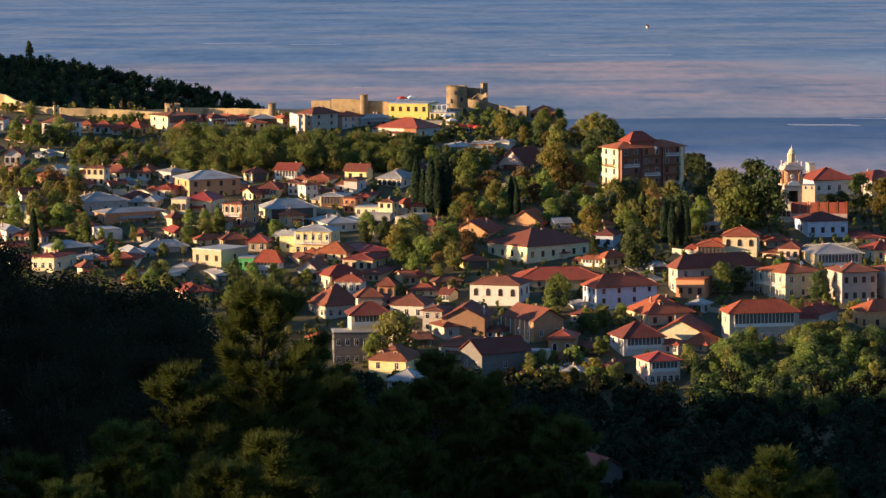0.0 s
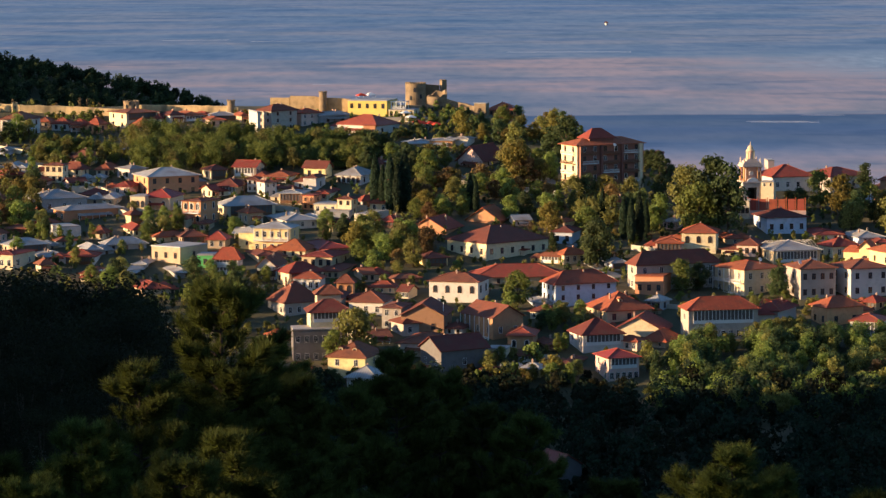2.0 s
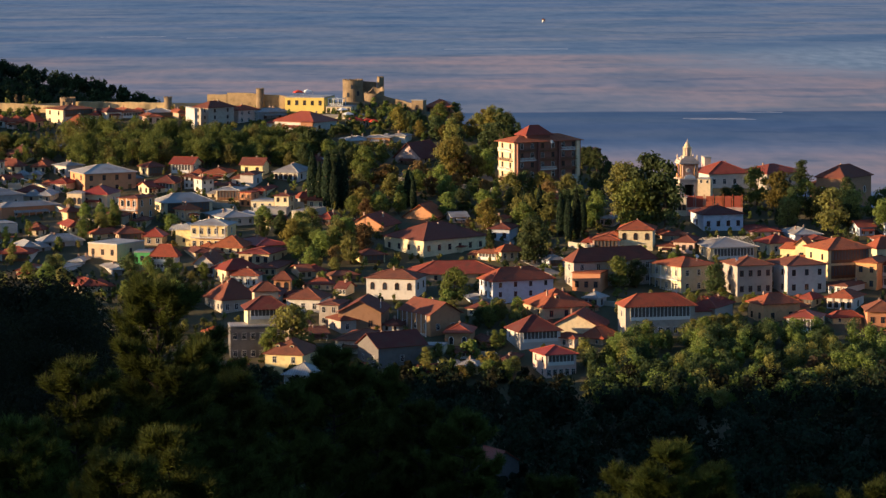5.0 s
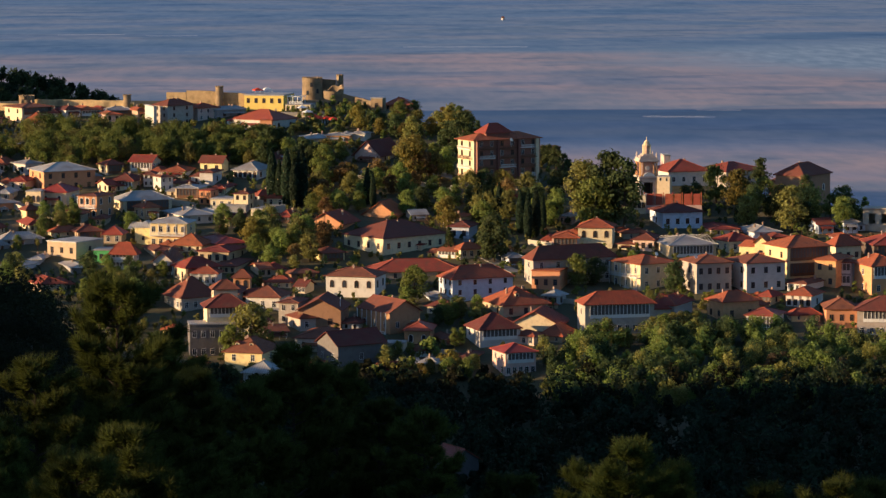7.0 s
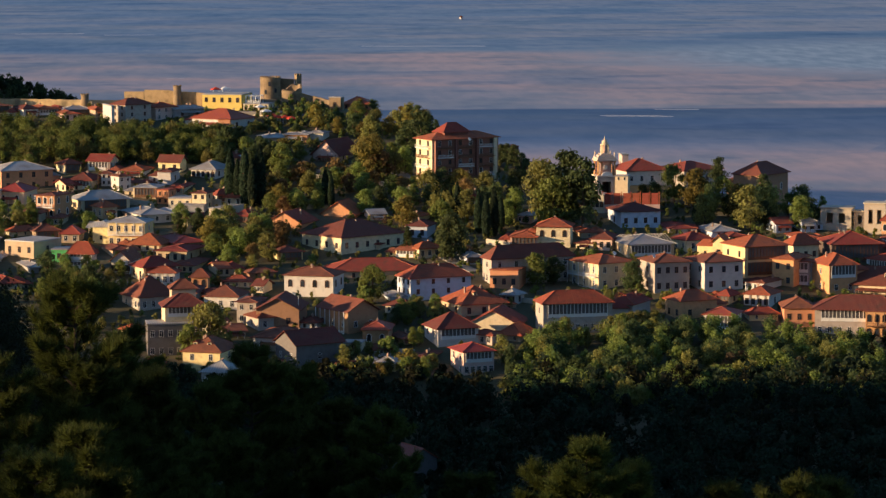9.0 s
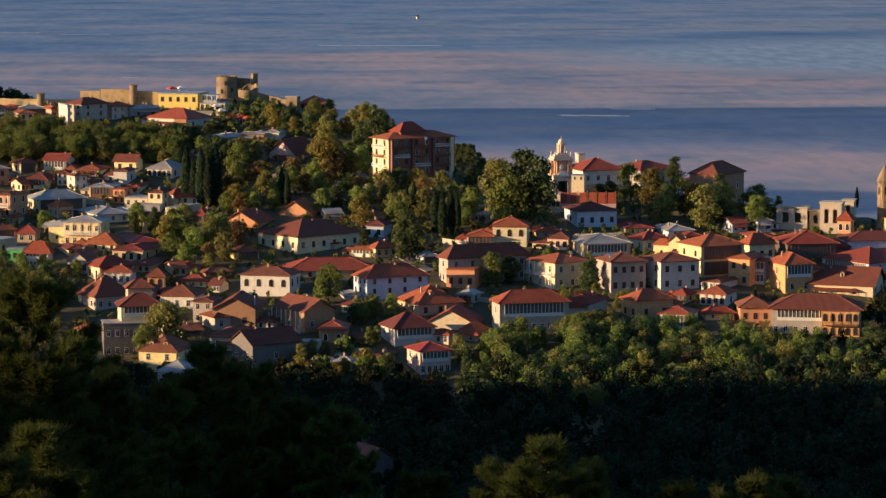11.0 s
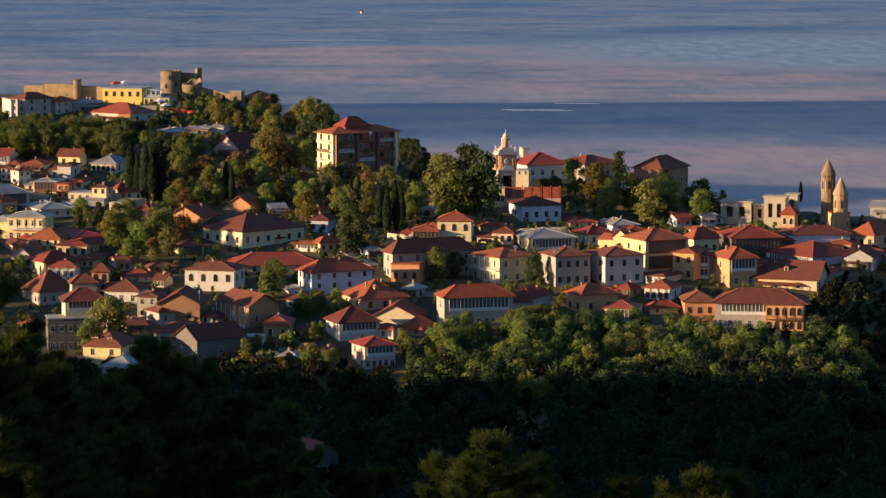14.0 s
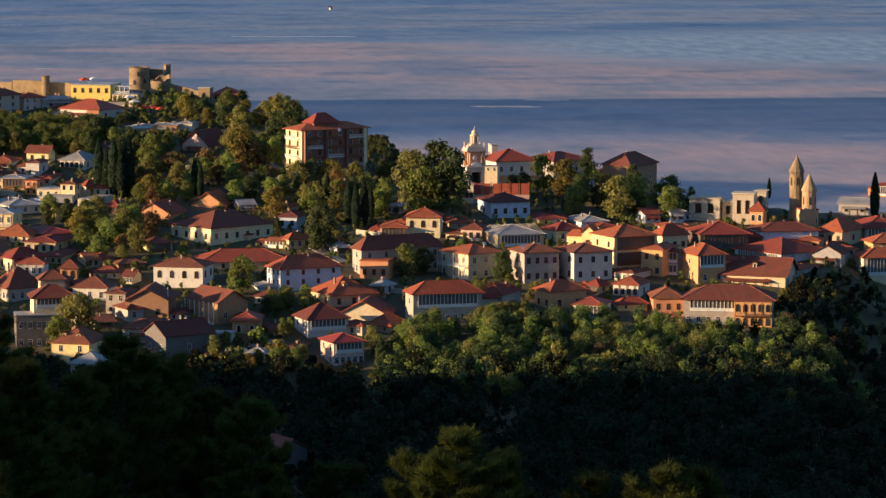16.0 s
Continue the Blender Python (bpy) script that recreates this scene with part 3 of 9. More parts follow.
def tree_kind(kind, count, leaf_kinds, **shape):
    """A few differing trees of one kind, in each of its leaf colours."""
    for i in range(count):
        wood, crown = broadleaf(hash_of(kind) + i, **shape)
        trunk = to_mesh(wood, "trunk", M_BARK)
        crown = to_mesh(crown, "crown", M_BARK)
        for colour in leaf_kinds:
            leaves = crown.copy()
            leaves.materials.clear()
            leaves.materials.append(LEAVES[colour])
            TREES.setdefault((kind, colour), []).append((trunk, leaves))


def hash_of(text):
    return sum(ord(c) * (i + 7) for i, c in enumerate(text))


def cypress_meshes(seed, height=10.0):
    rng = random.Random(seed)
    wood, crown = bmesh.new(), bmesh.new()
    rod(wood, Vector((0, 0, -1.5)), Vector((0, 0, height * 0.7)), 0.16, 0.04)
    for i in range(1900):
        u = rng.random() ** 0.9
        r = 0.105 * height * (math.sin(math.pi * (0.12 + 0.86 * u)) ** 0.8) * (0.75 + 0.35 * rng.random()) * (1 - 0.25 * u)
        a = rng.uniform(0, 6.28)
        p = Vector((r * math.cos(a), r * math.sin(a), height * (0.03 + 0.96 * u)))
        card(crown, p, (Vector((math.cos(a), math.sin(a), 0.5)) + unit(rng) * 0.5).normalized(), 0.24, rng)
    return to_mesh(wood, "trunk", M_BARK), to_mesh(crown, "crown", LEAVES["cypress"])


def conifer_meshes(seed, height=12.0, colour="deep"):
    rng = random.Random(seed)
    wood, crown = bmesh.new(), bmesh.new()
    rod(wood, Vector((0, 0, -1.5)), Vector((0, 0, height * 0.96)), 0.25, 0.03)
    for i in range(80):
        u = i / 80
        z = height * (0.12 + 0.86 * u)
        a = rng.uniform(0, 6.28)
        length = height * 0.27 * (1 - u) ** 0.8 * rng.uniform(0.6, 1.05) + 0.3
        tip = Vector((length * math.cos(a), length * math.sin(a), z - 0.1 * length))
        rod(wood, Vector((0, 0, z)), tip, 0.05, 0.015, 4)
        for k in range(22):
            f = rng.uniform(0.25, 1.0)
            p = Vector((tip.x * f, tip.y * f, z + (tip.z - z) * f)) + unit(rng) * 0.45
            card(crown, p, (unit(rng) + Vector((0, 0, 0.6))).normalized(), 0.33, rng)
    return to_mesh(wood, "trunk", M_BARK), to_mesh(crown, "crown", LEAVES[colour])


tree_kind("round", 4, ("green", "olive", "autumn", "deep", "gold"))
tree_kind("tall", 3, ("green", "olive", "deep", "autumn"), height=11.0, spread=2.9, lobes=36, sprays=54, leaf=0.27)
tree_kind("bush", 2, ("green", "olive", "scrub", "autumn", "gold"), height=3.2, spread=1.9, lobes=14, sprays=34, leaf=0.26, low=0.0)
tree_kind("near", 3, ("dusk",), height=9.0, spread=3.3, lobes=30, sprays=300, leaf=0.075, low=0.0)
for i in range(3):
    TREES.setdefault(("cypress", "cypress"), []).append(cypress_meshes(70 + i))
    TREES.setdefault(("conifer", "deep"), []).append(conifer_meshes(80 + i))
LOOKS = dict(dusk="dark green", green="leafy green", olive="olive green", autumn="rusty autumn", deep="dark green", gold="yellowing", scrub="dry brown", cypress="dark green")
SHAPES = dict(near="tree", round="tree", tall="tree", bush="bush", cypress="cypress_tree", conifer="conifer_tree")


def tree(x, y, kind, colour, size, turn=0.0, label=""):
    """A tree with its trunk in the ground; size scales it."""
    pool = TREES[kind, colour]
    trunk, leaves = pool[int(abs(x * 7 + y * 3)) % len(pool)]
    ob = root(SHAPES[kind], x, y, ground_z(x, y), turn, label or f"{LOOKS[colour]} {SHAPES[kind].replace('_', ' ')} on the town's hillside", SHAPES[kind].split("_")[-1], f"{SHAPES[kind].replace('_', ' ')}s of the town")
    ob.scale = (size, size, size)
    part("trunk", trunk, None, ob)
    part("crown", leaves, None, ob)
    return ob


def woodland(name, label, spots, colours, rng, leaf=0.6, lobes=9, sprays=22):
    """A far wood that nobody could count, in one mesh: crowns of folded leaf sprays round uneven lobes, each crown standing on the land."""
    dice = np.random.default_rng(rng.randrange(1 << 30))
    kinds = list(dict.fromkeys(colours))

    def units(n):
        v = dice.normal(size=(n, 3))
        return v / np.linalg.norm(v, axis=1, keepdims=True)
    stems = bmesh.new()
    foot, tall, shade = [], [], []
    for x, y, h in spots:
        z = ground_z(x, y)
        rod(stems, Vector((x, y, z - 1)), Vector((x, y, z + h * 0.7)), 0.2, 0.06, 4)
        foot.append((x, y, z)), tall.append(h), shade.append(1 + kinds.index(rng.choice(colours)))
    foot, tall = np.repeat(np.array(foot), lobes, axis=0), np.repeat(np.array(tall), lobes)
    u, a = dice.random(len(tall)), dice.uniform(0, 6.283, len(tall))
    girth = tall * 0.36 * np.sin(np.pi * (0.15 + 0.8 * u)) * dice.uniform(0.2, 1, len(tall))
    heart = foot + np.stack((girth * np.cos(a), girth * np.sin(a), tall * (0.2 + 0.72 * u)), axis=1)
    heart, tall = np.repeat(heart, sprays, axis=0), np.repeat(tall, sprays)
    n = units(len(tall))
    c = heart + n * (tall * 0.155 * dice.uniform(0.4, 1.3, len(tall)))[:, None]
    n = n + units(len(tall)) * 0.35
    n /= np.linalg.norm(n, axis=1, keepdims=True)
    t = np.cross(n, units(len(tall)))
    t /= np.linalg.norm(t, axis=1, keepdims=True)
    b = np.cross(n, t)
    s = (leaf * dice.uniform(0.7, 1.3, len(tall)))[:, None]
    quads = np.stack((c + t * s, c + b * s * 0.75 + n * s * 0.3, c - t * s, c - b * s * 0.75 + n * s * 0.3), axis=1).reshape(-1, 3)
    stems.verts.index_update()
    off = len(stems.verts)
    verts = [v.co[:] for v in stems.verts] + quads.tolist()
    faces = [[v.index for v in f.verts] for f in stems.faces]
    mats = [0] * len(faces)
    first = off + 4 * np.arange(len(tall))
    pairs = np.stack((np.stack((first, first + 1, first + 2), axis=1), np.stack((first, first + 2, first + 3), axis=1)), axis=1).reshape(-1, 3)
    faces += pairs.tolist()
    mats += np.repeat(np.array(shade), lobes * sprays * 2).tolist()
    stems.free()
    me = bpy.data.meshes.new(name)
    me.from_pydata(verts, [], faces)
    for m in [M_BARK] + [LEAVES[k] for k in kinds]:
        me.materials.append(m)
    me.polygons.foreach_set("material_index", mats)
    return tagged(new(name, me), label, "woodland", "", "stuff")


def pine_meshes(seed, height=15.0, reach=4.3):
    """A near pine: whorls of limbs on a straight trunk, each limb with side twigs that end in brushes of long needles."""
    rng, dice = random.Random(seed), np.random.default_rng(seed)
    wood = bmesh.new()
    rod(wood, Vector((0, 0, -4)), Vector((0.2, 0, height * 0.97)), 0.24, 0.03, 8)
    tufts = []
    whorls = 22
    for w in range(whorls):
        u = (w + rng.uniform(0.2, 0.8)) / whorls
        z = height * (0.16 + 0.80 * u)
        for k in range(rng.choice((3, 4, 5))):
            a = w * 1.1 + k * 6.28 / 4.2 + rng.uniform(-0.4, 0.4)
            length = reach * (1.03 - u) ** 0.62 * rng.uniform(0.45, 1.15)
            start = Vector((0.2 * u, 0, z + rng.uniform(-0.15, 0.15)))
            way = Vector((math.cos(a), math.sin(a), rng.uniform(0.05, 0.5)))
            bend = start + way * length * 0.6
            tip = start + way * length + Vector((0, 0, 0.16 * length))
            rod(wood, start, bend, 0.05, 0.03, 4)
            rod(wood, bend, tip, 0.03, 0.012, 4)
            tufts.append((tip, Vector((way.x, way.y, 1.1))))
            for q in range(7 + int(length * 8)):
                f = rng.uniform(0.3, 1.0)
                base = start.lerp(bend, f / 0.6) if f < 0.6 else bend.lerp(tip, (f - 0.6) / 0.4)
                side = Vector((-way.y, way.x, 0)) * rng.uniform(-1, 1) + Vector((0, 0, rng.uniform(-0.1, 0.5))) + way * 0.35
                c = base + side * rng.uniform(0.15, 0.55)
                if q % 3 == 0:
                    rod(wood, base, c, 0.015, 0.008, 3)
                tufts.append((c, side * 0.5 + Vector((way.x * 0.4, way.y * 0.4, 1.0))))
        tufts.append((Vector((0.2 * u, 0, z + 0.3)), Vector((0, 0, 1))))
    n = 64
    c = np.repeat(np.array([p[:] for p, _ in tufts]), n, axis=0)
    way = np.repeat(np.array([d.normalized()[:] for _, d in tufts]), n, axis=0)
    out = dice.normal(size=c.shape)
    out /= np.linalg.norm(out, axis=1, keepdims=True)
    aim = way * 0.9 + out * 0.8
    aim /= np.linalg.norm(aim, axis=1, keepdims=True)
    side = np.cross(aim, dice.normal(size=c.shape))
    side *= 0.016 / np.linalg.norm(side, axis=1, keepdims=True)
    foot = c + way * dice.uniform(-0.12, 0.22, (len(c), 1))
    end = foot + aim * dice.uniform(0.24, 0.50, (len(c), 1))
    verts = np.stack((foot - side, foot + side, end), axis=1).reshape(-1, 3)
    me = bpy.data.meshes.new("needles")
    me.from_pydata(verts.tolist(), [], np.arange(len(verts)).reshape(-1, 3).tolist())
    me.materials.append(LEAVES["needle"])
    return to_mesh(wood, "trunk", M_PINEBARK), me


PINES = [pine_meshes(5), pine_meshes(9), pine_meshes(14)]


def pine(x, y, top, which, turn, size=1.0):
    """A pine on the near slope, its tip at height top."""
    trunk, needles = PINES[which]
    ob = root("pine_tree", x, y, top - 15.0 * size, turn, "long-needled pine in evening shade on the near slope", "tree", "pines on the near slope")
    ob.scale = (size, size, size)
    part("trunk", trunk, None, ob)
    part("needles", needles, None, ob)
    return ob


# ---- the land, one sheet from behind the overlook to the far side of the valley ----
def land():
    def steps(rows):
        out = [rows[0][0]]
        for a, b, s in rows:
            n = max(1, round((b - a) / s))
            out += [a + (b - a) * (i + 1) / n for i in range(n)]
        return out
    xs = steps([(-4000, -700, 150), (-700, -360, 20), (-360, 400, 6), (400, 800, 25), (800, 4400, 150)])
    ys = steps([(-900, -60, 40), (-60, 840, 12), (840, 1380, 6), (1380, 1560, 12), (1560, 4980, 180)])
    verts = [(x, y, ground_z(x, y)) for y in ys for x in xs]
    w = len(xs)
    faces = [(j * w + i, j * w + i + 1, (j + 1) * w + i + 1, (j + 1) * w + i) for j in range(len(ys) - 1) for i in range(w - 1)]
    me = bpy.data.meshes.new("ground")
    me.from_pydata(verts, [], faces)
    me.materials.append(M_EARTH)
    me.polygons.foreach_set("use_smooth", [True] * len(faces))
    return tagged(new("ground", me), "hillside of dry grass and earth", "ground", "", "structure")


land()


# ---- masonry landmarks ----
WALLS["oldstone"] = shader("gold_brown_castle_stone", (0.40, 0.28, 0.15), 0.95, spread=0.6, noise_size=0.5, grain=2.2, bump_depth=0.12, stain=(0.22, 0.16, 0.09), stain_size=0.35)
WALLS["towerstone"] = shader("grey_brown_tower_stone", (0.25, 0.178, 0.108), 0.95, spread=0.6, noise_size=0.5, grain=2.0, bump_depth=0.14, stain=(0.13, 0.095, 0.06), stain_size=0.35)


def round_tower(x, y, z, r, h, label, ruin=False, crenels=True, name="castle_tower"):
    """A round rubble tower with a battered foot, battlements and small openings."""
    top = root(name, x, y, z, 0, label, "tower")
    bm = bmesh.new()
    lathe(bm, [(r * 1.08, -4), (r * 1.03, h * 0.3), (r, h * 0.75), (r * 1.02, h - 0.5), (r * 1.03, h), (r * 0.82, h), (r * 0.8, h - 2.5)], 28)
    if ruin:
        for v in bm.verts:
            if v.co.z > h - 0.1:
                v.co.z += 1.6 * math.sin(math.atan2(v.co.y, v.co.x) * 1.0 + 0.8) + 0.5 * math.sin(math.atan2(v.co.y, v.co.x) * 5)
    part("wall", bm, WALLS["towerstone"], top)
    if crenels:
        block = simple("merlon", lambda b: cuboid(b, -0.3, 0.3, -0.25, 0.25, 0, 0.35), WALLS["towerstone"])
        n = int(2 * math.pi * r / 1.25)
        for i in range(n):
            a = 360 * i / n
            part("merlon", block, None, top, "", pose(r * 0.97 * math.cos(radians(a)), r * 0.97 * math.sin(radians(a)), h, 0, 0, a + 90))
    for a, zz in ((-118, 0.45), (-60, 0.5), (-95, 0.72)) if r > 2 else ():
        m = pose(r * 1.02 * math.cos(radians(a)), r * 1.02 * math.sin(radians(a)), h * zz, 0, 0, a + 90)
        part("opening", PANES["arch"], None, top, "", m)
    return top


def stone_wall(x0, y0, z0, x1, y1, z1, h0, h1, label="sunlit rubble stretch of the old town wall", mat="stone", thick=1.1, cap=True):
    """A stretch of wall from one foot to another, sunk into the slope, with a coping."""
    length, turn = math.hypot(x1 - x0, y1 - y0), math.degrees(math.atan2(y1 - y0, x1 - x0))
    top = root("wall_stretch", x0, y0, z0, turn, label, "wall", "walls of the town")
    bm = bmesh.new()
    n = max(2, int(length / 2.2))
    rng = random.Random(int(abs(x0 * 3 + y0)))
    rows = []
    for i in range(n + 1):
        f = i / n
        foot, head = (z1 - z0) * f, (z1 - z0) * f + h0 + (h1 - h0) * f + rng.uniform(-0.14, 0.14)
        rows.append([bm.verts.new(p) for p in ((length * f, -thick / 2, foot - 5), (length * f, -thick / 2, head), (length * f, thick / 2, head), (length * f, thick / 2, foot - 5))])
    for a, b in zip(rows, rows[1:]):
        for i in range(3):
            bm.faces.new((a[i], b[i], b[i + 1], a[i + 1]))
    bm.faces.new(rows[0])
    bm.faces.new(rows[-1][::-1])
    part("wall", bm, WALLS[mat], top)
    return top


def square_tower(x, y, z, turn, w, h, label, mat="stone"):
    top = root("wall_tower", x, y, z, turn, label, "tower")
    bm = bmesh.new()
    cuboid(bm, -w / 2, w / 2, -w / 2, w / 2, -5, h)
    part("wall", bm, WALLS[mat], top)
    block = simple("merlon", lambda b: cuboid(b, -0.35, 0.35, -0.35, 0.35, 0, 0.6), WALLS[mat])
    for sx in (-1, 1):
        for sy in (-1, 1):
            part("merlon", block, None, top, "", pose(sx * (w / 2 - 0.35), sy * (w / 2 - 0.35), h))
    part("opening", PANES["arch"], None, top, "", pose(0, -w / 2, h * 0.55) @ Matrix.Diagonal((0.6, 1, 0.6, 1)))
    return top


def church_tower(x, y, z, r, drum, cone, label, sides=12, mat="churchstone"):
    """A drum with slit windows, blind arcades and a pointed stone roof."""
    top = root("church_tower", x, y, z, 12, label, "tower")
    bm = bmesh.new()
    lathe(bm, [(r, -4), (r, drum - 0.5), (r * 1.1, drum - 0.4), (r * 1.1, drum)], sides)
    part("drum", bm, WALLS[mat], top)
    bm = bmesh.new()
    lathe(bm, [(r * 1.16, drum), (r * 0.62, drum + cone * 0.5), (0.06, drum + cone)], sides)
    part("spire", bm, WALLS[mat], top, "pointed stone roof")
    bm = bmesh.new()
    cuboid(bm, -0.04, 0.04, -0.04, 0.04, drum + cone - 0.1, drum + cone + 0.9)
    part("finial", bm, M_WOOD, top)
    for i in range(sides):
        a = 360 * (i + 0.5) / sides
        m = pose(r * 0.975 * math.cos(radians(a)), r * 0.975 * math.sin(radians(a)), drum * 0.62 if drum < 8 else drum - 4.6, 0, 0, a + 90)
        if i % 2 == 0:
            part("window", PANES["arch"], None, top, "", m @ Matrix.Diagonal((0.55, 2.5, 1.5, 1)))
        else:
            b = simple("pilaster", lambda q: cuboid(q, -0.12, 0.12, -0.14, 0.05, -1.0, 2.9), WALLS["stone"])
            part("pilaster", b, None, top, "", m)
    return top


def town_hall_tower(x, y, z, turn):
    """The clock tower: a block pierced by a tall arch, a curved pediment, an open stage of orange columns, a stepped cap and a slim lantern."""
    top = root("clock_tower", x, y, z, turn, "pale stone clock tower of the town hall with a slim lantern", "tower")
    w = 6.6
    pale, warm = WALLS["towerpale"], WALLS["pink"]
    bm = bmesh.new()
    fretwork(bm, [-w / 2, -1.7, 1.5, w / 2], [-6.0, 0.2, 5.0, 6.6], lambda i, j: not (i == 1 and j == 1), -w / 2, -w / 2 + 1.2)
    part("front_wall", bm, WALLS["dusty"], top)
    for sx in (-1, 1):
        bm = bmesh.new()
        cuboid(bm, min(sx * w / 2, sx * (w / 2 - 1.3)), max(sx * w / 2, sx * (w / 2 - 1.3)), -w / 2 + 1.203, w / 2, -6.0, 6.6)
        part("side_wall", bm, pale, top)
    # back wall coloured dark, for the shade inside the arch
    bm = bmesh.new()
    cuboid(bm, -w / 2 + 1.303, w / 2 - 1.303, w / 2 - 0.9, w / 2, -6.0, 6.6)
    part("back_wall", bm, WALLS["dark"], top)
    bm = bmesh.new()
    cuboid(bm, -w / 2 - 0.35, w / 2 + 0.35, -w / 2 - 0.35, w / 2 + 0.35, 6.6, 7.1)
    part("cornice", bm, pale, top)
    bm = bmesh.new()
    rim = [(2.0 * math.cos(math.pi * i / 12), 7.1 + 1.25 * math.sin(math.pi * i / 12)) for i in range(13)]
    f, k = [[bm.verts.new((px, yy, pz)) for px, pz in rim] for yy in (-w / 2 - 0.3, -w / 2 + 0.4)]
    bm.faces.new(f)
    bm.faces.new(k[::-1])
    for i in range(13):
        bm.faces.new((f[i], f[(i + 1) % 13], k[(i + 1) % 13], k[i]))
    part("pediment", bm, M_TRIM, top, "white curved pediment")
    pillar = simple("column", lambda b: lathe(b, [(0.5, 0), (0.5, 0.35), (0.4, 0.45), (0.36, 4.3), (0.52, 4.55), (0.52, 4.9)], 12), WALLS["orange"])
    for sx in (-1, -0.66, 0.66, 1):
        for sy in (-1, 1):
            part("column", pillar, None, top, "orange column", pose(sx * w * 0.42, sy * w * 0.42, 7.1))
    bm = bmesh.new()
    cuboid(bm, -w * 0.28, w * 0.28, -w * 0.2, w * 0.28, 7.1, 12.0)
    part("stage_core", bm, warm, top)
    bm = bmesh.new()
    lathe(bm, [(0.75, 0), (0.75, 0.06), (0.66, 0.12)], 20)
    part("clock_face", bm, M_TRIM, top, "round white clock face", pose(0, -w * 0.2 - 0.003, 9.7, 90, 0, 0))
    bm = bmesh.new()
    for a, z0, z1 in ((0.54, 12.0, 12.55), (0.49, 12.553, 13.3), (0.36, 13.303, 13.9), (0.26, 13.903, 14.5)):
        cuboid(bm, -w * a, w * a, -w * a, w * a, z0, z1)
    part("stepped_cap", bm, pale, top)
    urn = simple("urn", lambda b: lathe(b, [(0.3, 13.3), (0.3, 13.6), (0.16, 13.9), (0.3, 14.3), (0.22, 14.7), (0.04, 15.1)], 8), pale)
    for sx in (-1, 1):
        for sy in (-1, 1):
            part("urn", urn, None, top, "", pose(sx * w * 0.42, sy * w * 0.42, 0))
    post = simple("lantern_post", lambda b: lathe(b, [(0.34, 14.5), (0.3, 14.7), (0.26, 17.1), (0.36, 17.3)], 8), WALLS["cream"])
    for sx in (-1, 1):
        for sy in (-1, 1):
            part("lantern_post", post, None, top, "", pose(sx * 1.0, sy * 1.0, 0))
    bm = bmesh.new()
    lathe(bm, [(0.8, 14.5), (0.75, 17.3)], 10)
    part("lantern_core", bm, warm, top)
    bm = bmesh.new()
    lathe(bm, [(1.55, 17.3), (1.5, 17.6), (1.05, 17.7), (0.95, 18.5), (0.55, 19.0), (0.18, 19.3), (0.12, 19.9), (0.03, 20.5)], 14)
    part("dome", bm, WALLS["cream"], top, "cream dome with a spike")
    return top


def parapet(x, y, z, turn, run, h, n, label):
    """A red boundary wall of panels between posts on a stone ledge."""
    top = root("parapet_wall", x, y, z, turn, label, "wall")
    bm = bmesh.new()
    cuboid(bm, -run / 2 - 0.2, run / 2 + 0.2, -0.6, 0.6, -6, 0)
    part("ledge", bm, WALLS["pink"], top)
    panel = simple("panel", lambda b: cuboid(b, 0.55, run / n - 0.35, -0.1, 0.1, 0, h * 0.92), WALLS["redpanel"])
    post = simple("post", lambda b: cuboid(b, -0.16, 0.16, -0.18, 0.18, 0, h + 0.15), WALLS["redpanel"])
    for i in range(n):
        part("panel", panel, None, top, "", pose(-run / 2 + run * i / n, 0, 0))
        part("post", post, None, top, "", pose(-run / 2 + run * i / n, 0, 0))
    part("post", post, None, top, "", pose(run / 2, 0, 0))
    return top


def shell_building(x, y, z, turn, w, d, h, label, holes):
    """A roofless concrete shell: thick walls with square openings cut between piers."""
    top = root("unfinished_building", x, y, z, turn, label, "building")
    n = holes * 2 + 1
    xs = [-w / 2 + w * i / n for i in range(n + 1)]
    zs = [-3.0, h * 0.35, h * 0.8, h]
    bm = bmesh.new()
    fretwork(bm, xs, zs, lambda i, j: j != 1 or i % 2 == 0, -d / 2, -d / 2 + 0.4)
    part("front_wall", bm, WALLS["concrete"], top)
    for nm, a, b, c, e in (("side_wall", -w / 2, -w / 2 + 0.4, -d / 2 + 0.403, d / 2), ("side_wall", w / 2 - 0.4, w / 2, -d / 2 + 0.403, d / 2),
                           ("back_wall", -w / 2 + 0.403, w / 2 - 0.403, d / 2 - 0.4, d / 2)):
        bm = bmesh.new()
        cuboid(bm, a, b, c, e, -3, h)
        part(nm, bm, WALLS["concrete"], top)
    bm = bmesh.new()
    cuboid(bm, -w / 2 - 0.4, w / 2 + 0.4, -d / 2 - 0.4, d / 2 + 0.2, h, h + 0.35)
    part("roof_slab", bm, WALLS["concrete"], top)
    return top


